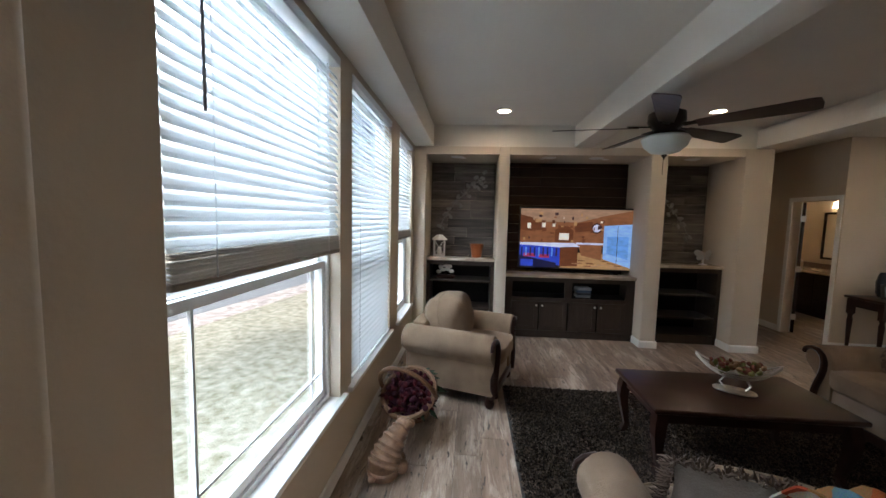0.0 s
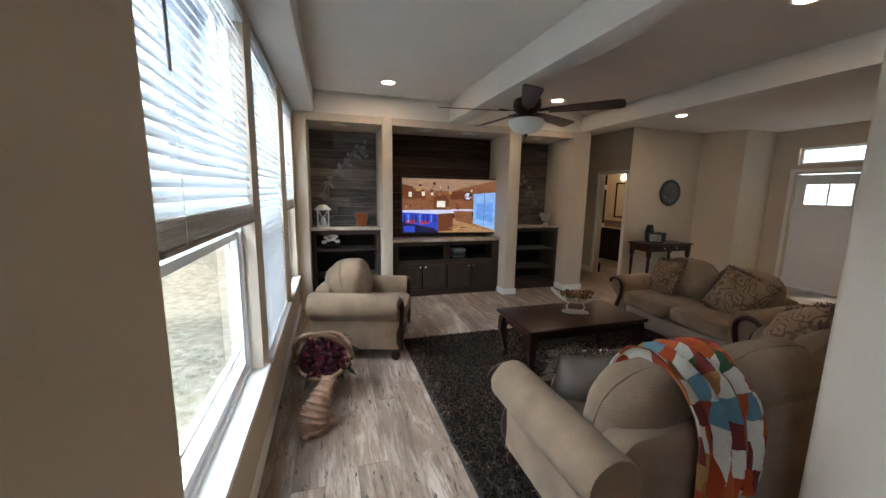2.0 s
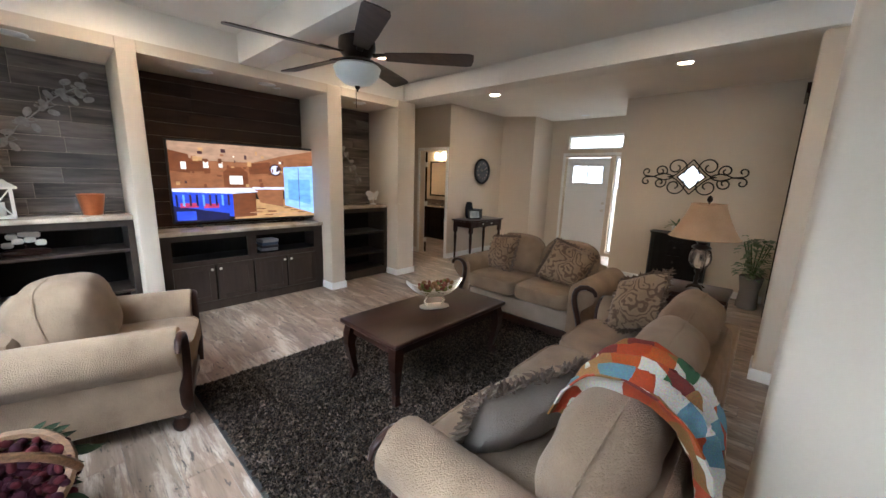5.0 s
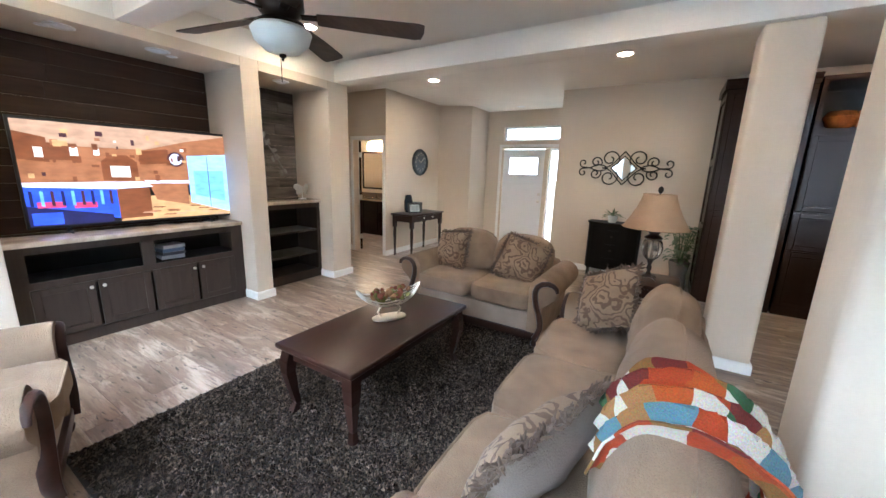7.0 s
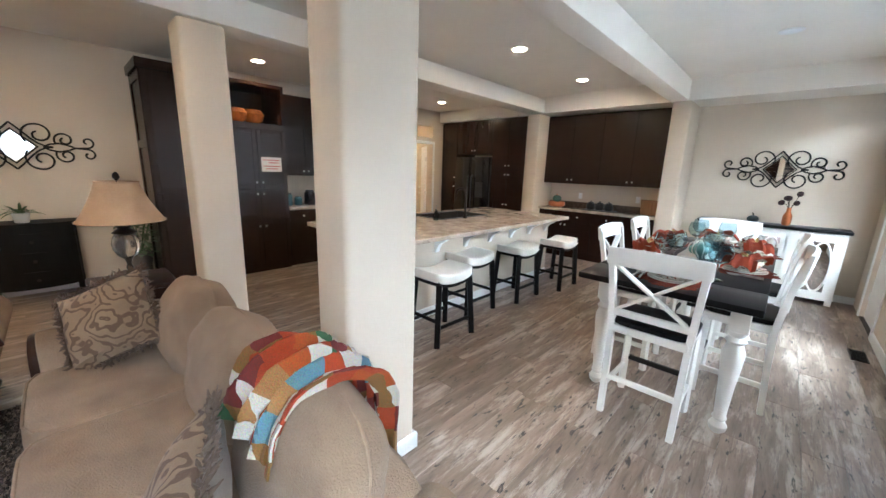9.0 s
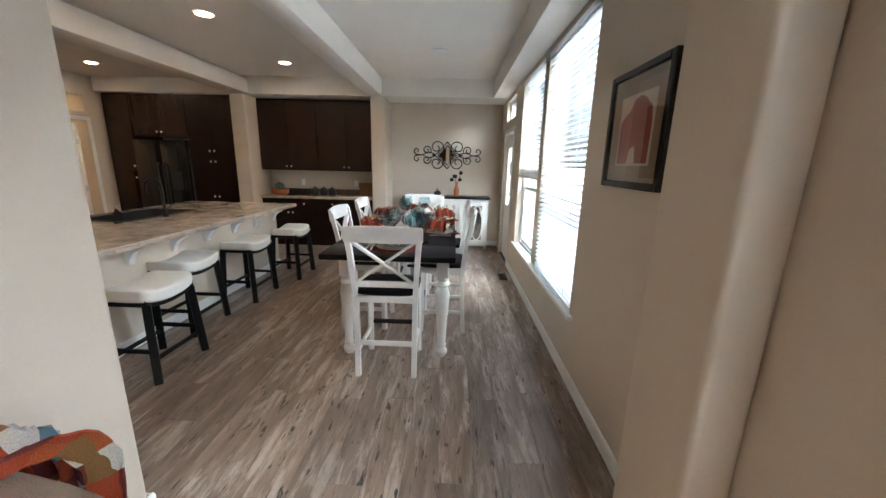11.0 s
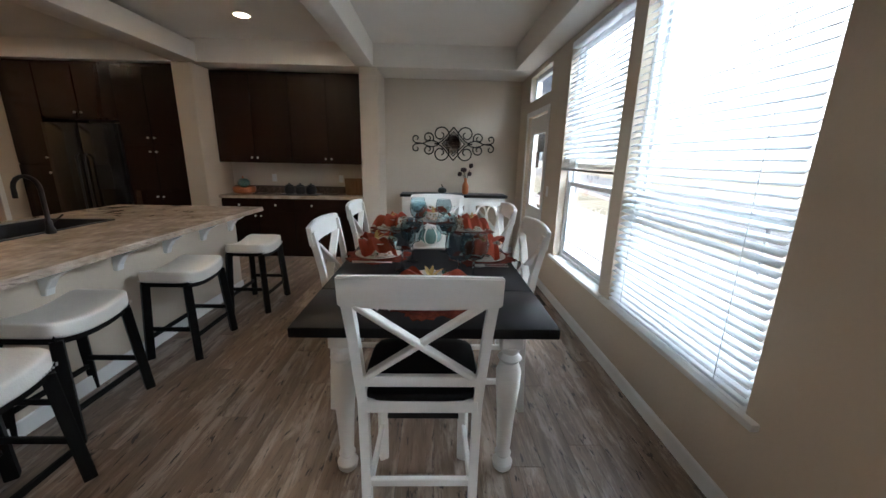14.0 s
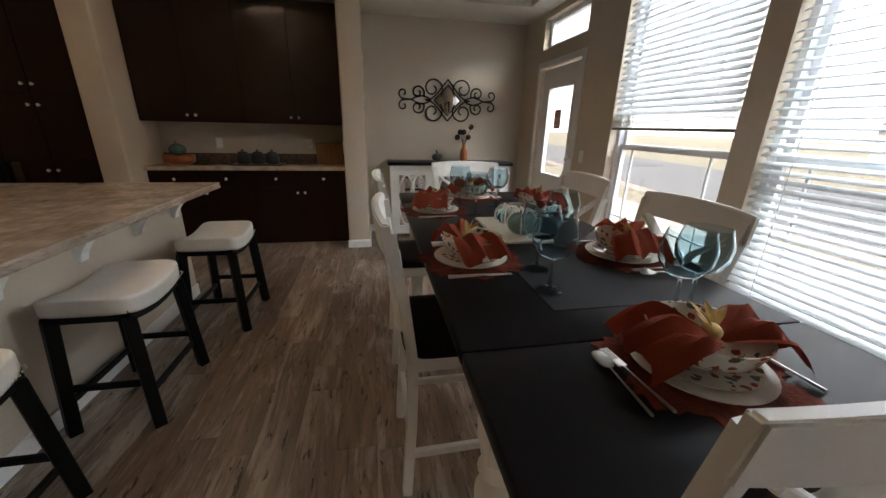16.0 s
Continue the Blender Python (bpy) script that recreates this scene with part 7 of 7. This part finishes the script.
for k in range(11):
    part("slat", B(-0.05, 0.05, -0.14 + k * 0.027, -0.128 + k * 0.027, 0.0045, 0.007), BLACK_METAL, t)

# ---------------------------------------------------------------- table settings
MAPLE = mat("maple_placemat", (0.19, 0.04, 0.018), 0.85, var=0.5, scale=22, tint=(0.05, 0.012, 0.010), bump=0.6, fine=90, spec=0.1)


def printed_china():
    """Cream glaze printed with small rust, olive and teal leaves."""
    m = mat("patterned_china", (0.68, 0.62, 0.52), 0.15, var=0.12, scale=26, fine=70, bump=0)
    n, l = m.node_tree.nodes, m.node_tree.links
    b = n["Principled BSDF"]
    src = b.inputs["Base Color"].links[0].from_socket
    tc, v, ns = n.new("ShaderNodeTexCoord"), n.new("ShaderNodeTexVoronoi"), n.new("ShaderNodeTexNoise")
    v.inputs["Scale"].default_value, ns.inputs["Scale"].default_value = 48, 60
    wob = n.new("ShaderNodeVectorMath")
    wob.operation, wob.inputs[1].default_value = "MULTIPLY_ADD", (0.02, 0.02, 0.02)
    l.new(tc.outputs["Object"], ns.inputs["Vector"])
    l.new(ns.outputs["Color"], wob.inputs[0])
    l.new(tc.outputs["Object"], wob.inputs[2])
    l.new(wob.outputs[0], v.inputs["Vector"])
    spot, sep, ramp, mix = n.new("ShaderNodeMath"), n.new("ShaderNodeSeparateColor"), n.new("ShaderNodeValToRGB"), n.new("ShaderNodeMix")
    spot.operation, spot.inputs[1].default_value = "LESS_THAN", 0.42
    l.new(v.outputs["Distance"], spot.inputs[0])
    l.new(v.outputs["Color"], sep.inputs[0])
    ramp.color_ramp.interpolation = "CONSTANT"
    for k, (q, c) in enumerate(((0.0, (0.30, 0.07, 0.03)), (0.3, (0.68, 0.62, 0.52)), (0.52, (0.12, 0.11, 0.04)), (0.68, (0.36, 0.18, 0.06)), (0.84, (0.10, 0.16, 0.16)))):
        e = ramp.color_ramp.elements[k] if k < 2 else ramp.color_ramp.elements.new(q)
        e.position, e.color = q, (*c, 1)
    l.new(sep.outputs[0], ramp.inputs[0])
    mix.data_type = "RGBA"
    l.new(spot.outputs[0], mix.inputs[0])
    l.new(src, mix.inputs[6])
    l.new(ramp.outputs[0], mix.inputs[7])
    l.new(mix.outputs[2], b.inputs["Base Color"])
    return m


CHINA = printed_china()
CHINA_PLAIN = mat("cream_china", (0.70, 0.65, 0.56), 0.15, var=0.15, scale=30, bump=0)
NAPKIN = fabric("rust_napkin", (0.34, 0.066, 0.030), (0.25, 0.045, 0.022), 200, 0.2)
HUSK = mat("straw_husk", (0.55, 0.38, 0.13), 0.7, var=0.3, scale=30)


def maple_outline(r, n=84):
    out = []
    for i in range(n):
        a = 2 * math.pi * i / n
        k = 0.76 + 0.22 * abs(math.sin(a * 3.5)) ** 0.8 + 0.11 * (((i * 7) % 5) / 4 - 0.5)
        out.append((r * k * math.cos(a), r * k * math.sin(a)))
    return out


def goblet(m, label="blue-tinted stemmed glass goblet"):
    t = thing("wine_glass", m, label, "glass", "table glasses")
    part("foot", lathe([(0.036, 0), (0.036, 0.003), (0.006, 0.009), (0.0045, 0.012), (0.0045, 0.085), (0.010, 0.092), (0, 0.093)], 20), THIN_GLASS, t)
    part("bowl", lathe([(0.008, 0.091), (0.036, 0.102), (0.054, 0.130), (0.057, 0.158), (0.046, 0.200), (0.0445, 0.200), (0.055, 0.158), (0.052, 0.131), (0.034, 0.105), (0.0, 0.096)], 24, caps=False), THIN_GLASS, t)
    return t


def setting(x, y, turn, seed):
    """One place at the table: leaf mat, two plates, bowl, napkin with a straw tie, cutlery and a glass."""
    base = pose(x, y, 0.9205, 0, 0, turn)
    g = "place settings"
    ob = solid("placemat", prism(maple_outline(0.205), 0, 0.003, axis="Z"), MAPLE, "dark red leaf-shaped placemat", "placemat", g)
    ob.matrix_world = base
    prof = lambda r, h: [(r * 0.55, 0), (r * 0.6, 0.003), (r, h), (r, h + 0.003), (r * 0.62, 0.007), (0, 0.006)]
    for nm, r, z, mt in (("dinner_plate", 0.138, 0.0035, CHINA_PLAIN), ("salad_plate", 0.112, 0.012, CHINA)):
        ob = solid(nm, lathe(prof(r, 0.012), 36), mt, "cream china plate with a leaf pattern", "plate", g)
        ob.matrix_world = base @ pose(0, 0, z)
    ob = solid("soup_bowl", lathe([(0.05, 0), (0.055, 0.004), (0.098, 0.035), (0.114, 0.072), (0.1145, 0.076), (0.110, 0.075), (0.094, 0.037), (0.05, 0.009), (0, 0.008)], 36), CHINA, "cream china bowl with printed autumn leaves", "bowl", g)
    ob.matrix_world = base @ pose(0, 0, 0.0205)
    rng = random.Random(seed)
    bm = bmesh.new()
    rows = []
    for j in range(17):
        v = -1 + 2 * j / 16
        row = []
        for i in range(29):
            u = -1 + 2 * i / 28
            au = abs(u)
            pinch = 0.12 + 0.95 * math.sin(min(1.0, au * 1.25) * math.pi / 2)
            z = 0.044 + 0.046 * math.sin(min(1.0, au * 1.5) * math.pi / 2) - 0.075 * max(0.0, au - 0.55) ** 1.2 / 0.38
            z += (0.012 * math.sin(v * 7.5 + u * 2.5 + seed) + 0.006 * math.sin(v * 15 + seed * 2)) * min(1.0, au * 2.2) - 0.022 * v * v * au
            row.append(bm.verts.new((u * 0.185 + 0.012 * math.sin(v * 5 + seed), v * 0.105 * pinch + 0.025 * math.sin(u * 2.4 + seed), z)))
        rows.append(row)
    for a, b in zip(rows, rows[1:]):
        for i in range(28):
            bm.faces.new((a[i], a[i + 1], b[i + 1], b[i]))
    bmesh.ops.solidify(bm, geom=bm.faces[:], thickness=0.004)
    nap = thing("napkin", base @ pose(0, 0.015, 0.046, 0, 0, rng.uniform(-15, 15)) @ Matrix.Scale(0.88, 4), "rust-red cloth napkin tied with a straw husk", "napkin", g)
    part("cloth", bm, NAPKIN, nap, smooth=True)
    part("tie", cushion(0.018, 0.026, 0.022, 2.4, 4, at=(0, 0, 0.052), wrinkle=0.008), HUSK, nap, "straw husk tie")
    for k in range(5):
        part("husk_leaf", blade_leaf((0, 0, 0.06), (rng.uniform(-0.6, 0.6), rng.uniform(-1, 0.2), 0.8), rng.uniform(0.06, 0.11), 0.010, 0.3), HUSK, nap)
    for nm, dx, ln in (("spoon", 0.20, 0.0), ("fork", 0.165, 0.0), ("knife", -0.175, 0.0)):
        t = thing(nm, base @ pose(dx, 0.02, 0.004, 0, 0, rng.uniform(-5, 5)), "polished steel table " + nm, nm, g)
        part("handle", tube([(0, 0.10, 0.003), (0, 0.03, 0.004), (0, -0.03, 0.006)], [0.007, 0.005, 0.0035], 6, flat=0.5), NICKEL, t)
        if nm == "spoon":
            part("spoon_bowl", cushion(0.018, 0.03, 0.005, 2.3, 4, at=(0, -0.058, 0.006)), NICKEL, t)
        elif nm == "fork":
            part("fork_head", B(-0.011, 0.011, -0.055, -0.03, 0.003, 0.006, 0.001), NICKEL, t)
            for q in (-0.009, -0.003, 0.003, 0.009):
                part("tine", B(q - 0.0014, q + 0.0014, -0.095, -0.055, 0.0035, 0.0055), NICKEL, t)
        else:
            part("knife_blade", B(-0.008, 0.008, -0.12, -0.03, 0.003, 0.0055, 0.001), NICKEL, t)
    goblet(base @ pose(-0.13, -0.21, 0.0) @ Matrix.Scale(1.2, 4))


for x, y, a, s in ((1.30, -1.13, 180 + 180, 1), (1.62, -1.83, -90, 2), (1.00, -1.80, 90, 3), (1.62, -2.66, -90, 4), (1.00, -2.63, 90, 5), (1.30, -3.06, 180, 6)):
    setting(x, y, a, s)
goblet(pose(1.10, -1.36, 0.921) @ Matrix.Scale(1.2, 4))
goblet(pose(1.45, -1.52, 0.921) @ Matrix.Scale(1.2, 4))
solid("table_runner", B(1.14, 1.49, -2.98, -1.40, 0.9203, 0.9222), mat("black_runner", (0.010, 0.010, 0.011), 0.5, var=0.2, bump=0.15, fine=160, spec=0.12), "black cloth table runner", "table runner")
solid("centre_tray", B(1.20, 1.44, -2.42, -1.98, 0.9225, 0.937, 0.006, 2), mat("cream_tray", (0.62, 0.57, 0.48), 0.4), "long cream tray in the middle of the table", "tray")
PG = glass("sea_green_glass", (0.55, 0.72, 0.68), 0.15)
for x, y, r, mt, lab in ((1.31, -2.08, 0.075, mat("sea_green_glaze", (0.16, 0.25, 0.22), 0.2), "pale green ribbed ceramic pumpkin"), (1.32, -2.26, 0.062, PG, "pale green ribbed glass pumpkin"), (1.30, -2.37, 0.045, PG, "small pale green glass pumpkin")):
    t = thing("table_pumpkin", pose(x, y, 0.9375), lab, "ornament", "table pumpkins")
    part("pumpkin", pumpkin_mesh(r, 10, r * 1.35), mt, t)
    part("stem", tube([(0, 0, r * 1.25), (0.006, 0, r * 1.55), (0.02, 0, r * 1.7)], [0.009, 0.007, 0.005], 6), CREAM, t)
    for k in range(6):
        a = math.pi * k / 3
        part("wire", tube([(r * 1.05 * math.sin(b) * math.cos(a), r * 1.05 * math.sin(b) * math.sin(a), r * 0.72 - r * 0.80 * math.cos(b) * 1.0 + 0.004) for b in np.linspace(0.5, 2.9, 8)], 0.0035, 5), CREAM, t)

# ---------------------------------------------------------------- houses across the road
def far_house(m, w, d, h, label):
    t = thing("house", m, label, "house", "houses across the road")
    part("wall", B(-w / 2, w / 2, -d / 2, d / 2, 0, h), SIDING, t)
    o = [(-d / 2 - 0.4, h + 0.001), (d / 2 + 0.4, h + 0.001), (0, h + 1.5)]
    part("roof", prism(o, -w / 2 - 0.4, w / 2 + 0.4, axis="X"), ROOFING, t, "grey shingle roof")
    for k in (-0.32, 0.05, 0.34):
        win = part("window", B(w * k - 0.6, w * k + 0.6, d / 2 + 0.001, d / 2 + 0.06, 0.9, 2.1), VINYL, t)
        part("pane", B(w * k - 0.5, w * k + 0.5, d / 2 + 0.061, d / 2 + 0.07, 1.0, 2.0), BLACK_GLOSS, win)


SIDING = mat("pale_siding", (0.55, 0.55, 0.54), 0.8, var=0.1, scale=2)
ROOFING = mat("shingle_roof", (0.20, 0.20, 0.21), 0.9, var=0.3, scale=4)
far_house(pose(-52, -24, -0.65, 0, 0, -80), 13, 7, 2.7, "pale single-storey house across the road")
far_house(pose(-58, 8, -0.65, 0, 0, -96), 14, 7, 2.7, "pale single-storey house far across the road")

# ---------------------------------------------------------------- basket and dog by the window
WICKER = wood("wicker", (0.060, 0.028, 0.011), (0.20, 0.105, 0.045), 0.7, "X", 4, 30, 0.1, bump=0.5)
t = thing("flower_basket", pose(0.36, 2.84, 0.235, 38, 0, -14) @ Matrix.Scale(1.30, 4), "tipped wicker basket spilling dark red flowers", "basket")
for k in range(7):
    r = 0.10 + 0.010 * k
    part("wicker_ring", tube([(r * math.cos(a), r * math.sin(a), -0.12 + 0.03 * k) for a in np.linspace(0, 2 * math.pi, 25)], 0.016, 6), WICKER, t)
part("basket_bottom", lathe([(0.10, -0.13), (0.10, -0.115), (0, -0.115)], 20), WICKER, t)
part("handle", tube([(0.175 * math.cos(a), 0, 0.05 + 0.27 * math.sin(a)) for a in np.linspace(0, math.pi, 25)], 0.013, 8), WICKER, t, "arched wicker handle")
BLOOM = [mat("bloom_" + n_, c, 0.85, var=0.5, scale=20, spec=0.12) for n_, c in (("wine", (0.024, 0.004, 0.006)), ("plum", (0.028, 0.005, 0.010)), ("red", (0.055, 0.007, 0.009)))]
rng = random.Random(8)
DARK_LEAF = mat("dark_leaf", (0.016, 0.026, 0.010), 0.7, var=0.5, scale=12, spec=0.2)
for k in range(280):
    a, r, z = rng.uniform(0, 6.28), 0.165 * rng.uniform(0, 1) ** 0.6, rng.uniform(0.01, 0.075)
    bm = cushion(rng.uniform(0.010, 0.020), rng.uniform(0.010, 0.020), rng.uniform(0.008, 0.015), 2.1, 3, wrinkle=0.02)
    bm.transform(pose(r * math.cos(a), r * math.sin(a), z, rng.uniform(0, 90), 0, rng.uniform(0, 180)))
    part("bloom", bm, BLOOM[k % 3], t)
for k in range(34):
    a, r, z = rng.uniform(-0.9, 3.6), rng.uniform(0.10, 0.17), rng.uniform(0.02, 0.06)
    part("leaf", blade_leaf((r * math.cos(a), r * math.sin(a), z), (math.cos(a), math.sin(a), rng.uniform(-0.6, 0.0)), rng.uniform(0.05, 0.09), 0.013, 0.6), DARK_LEAF, t)


def dog_statue():
    """Wrinkled sitting pup in one cast piece."""
    axis = [(0.0, 0.0, 0.0), (0.0, 0.0, 0.07), (0.02, 0.03, 0.14), (0.05, 0.07, 0.21), (0.09, 0.12, 0.27), (0.12, 0.17, 0.305), (0.14, 0.21, 0.31)]
    rad = [0.115, 0.125, 0.115, 0.095, 0.075, 0.062, 0.04]
    pts, rr = [], []
    n = 48
    for i in range(n + 1):
        f = i / n * (len(axis) - 1)
        k = min(int(f), len(axis) - 2)
        g = f - k
        g2 = g * g * (3 - 2 * g)
        pts.append(Vector(axis[k]).lerp(Vector(axis[k + 1]), g))
        rr.append((rad[k] * (1 - g2) + rad[k + 1] * g2) * (1 + 0.085 * math.sin(i * 1.5)))
    bm = tube(pts, rr, 18)
    for x, y, z, a, b, c in ((0.16, 0.22, 0.28, 0.045, 0.04, 0.035), (0.08, 0.20, 0.33, 0.02, 0.03, 0.03), (0.16, 0.14, 0.33, 0.03, 0.02, 0.03), (0.11, 0.10, 0.05, 0.04, 0.07, 0.05), (0.02, 0.14, 0.05, 0.04, 0.07, 0.05), (0.13, 0.02, 0.05, 0.06, 0.06, 0.05), (-0.06, -0.10, 0.03, 0.03, 0.05, 0.02)):
        b2 = cushion(a, b, c, 2.2, 4, at=(x, y, z))
        me = bpy.data.meshes.new("tmp")
        b2.to_mesh(me)
        b2.free()
        bm.from_mesh(me)
        bpy.data.meshes.remove(me)
    ob = solid("dog_statue", bm, mat("tan_resin", (0.24, 0.135, 0.075), 0.55, var=0.4, scale=14, tint=(0.085, 0.042, 0.022)), "tan wrinkled puppy statue sitting on the floor", "statue", smooth=True)
    ob.matrix_world = pose(0.28, 2.27, 0.002) @ Matrix.Scale(0.84, 4)


dog_statue()


# ---------------------------------------------------------------- floor boards
def floor_boards():
    """Wide laminate boards laid along y; those of the rooms walked through are pieces of their own."""
    fl = structure("floor", B(-0.16, 9.2, SOUTH - 0.15, 8.57, -0.12, -0.008), SUBFLOOR, "grey-brown wood-look laminate floor")
    rng = random.Random(7)
    w, ln = 0.182, 1.24
    near = mesh_of("board", B(0, w - 0.0015, 0, ln - 0.0015, -0.008, 0, 0.0008), FLOOR, False)

    verts, faces = [], []
    x = 0.0
    count = 0
    while x < 9.0:
        y = SOUTH - rng.uniform(0, ln)
        while y < 8.45:
            a, b = max(y, SOUTH), min(y + ln, 8.45)
            if b - a > 0.05:
                full = a == y and b == y + ln
                if full and x < 3.7 and b < 5.3 and count < 300:
                    ob = new("board", near)
                    ob.parent = fl
                    ob.matrix_basis = pose(x, a, 0)
                    count += 1
                else:
                    k = len(verts)
                    x1, b1 = x + w - 0.0015, b - 0.0015
                    verts += [(x, a, 0), (x1, a, 0), (x1, b1, 0), (x, b1, 0), (x, a, -0.008), (x1, a, -0.008), (x1, b1, -0.008), (x, b1, -0.008)]
                    faces += [[k + i for i in q] for q in ((0, 1, 2, 3), (0, 4, 5, 1), (1, 5, 6, 2), (2, 6, 7, 3), (3, 7, 4, 0))]
            y += ln
        x += w

    me = bpy.data.meshes.new("boards")
    me.from_pydata(verts, [], faces)
    me.materials.append(FLOOR_FAR)
    ob = new("boards", me)
    ob.parent = fl
    tagged(ob, kind="stuff")


floor_boards()
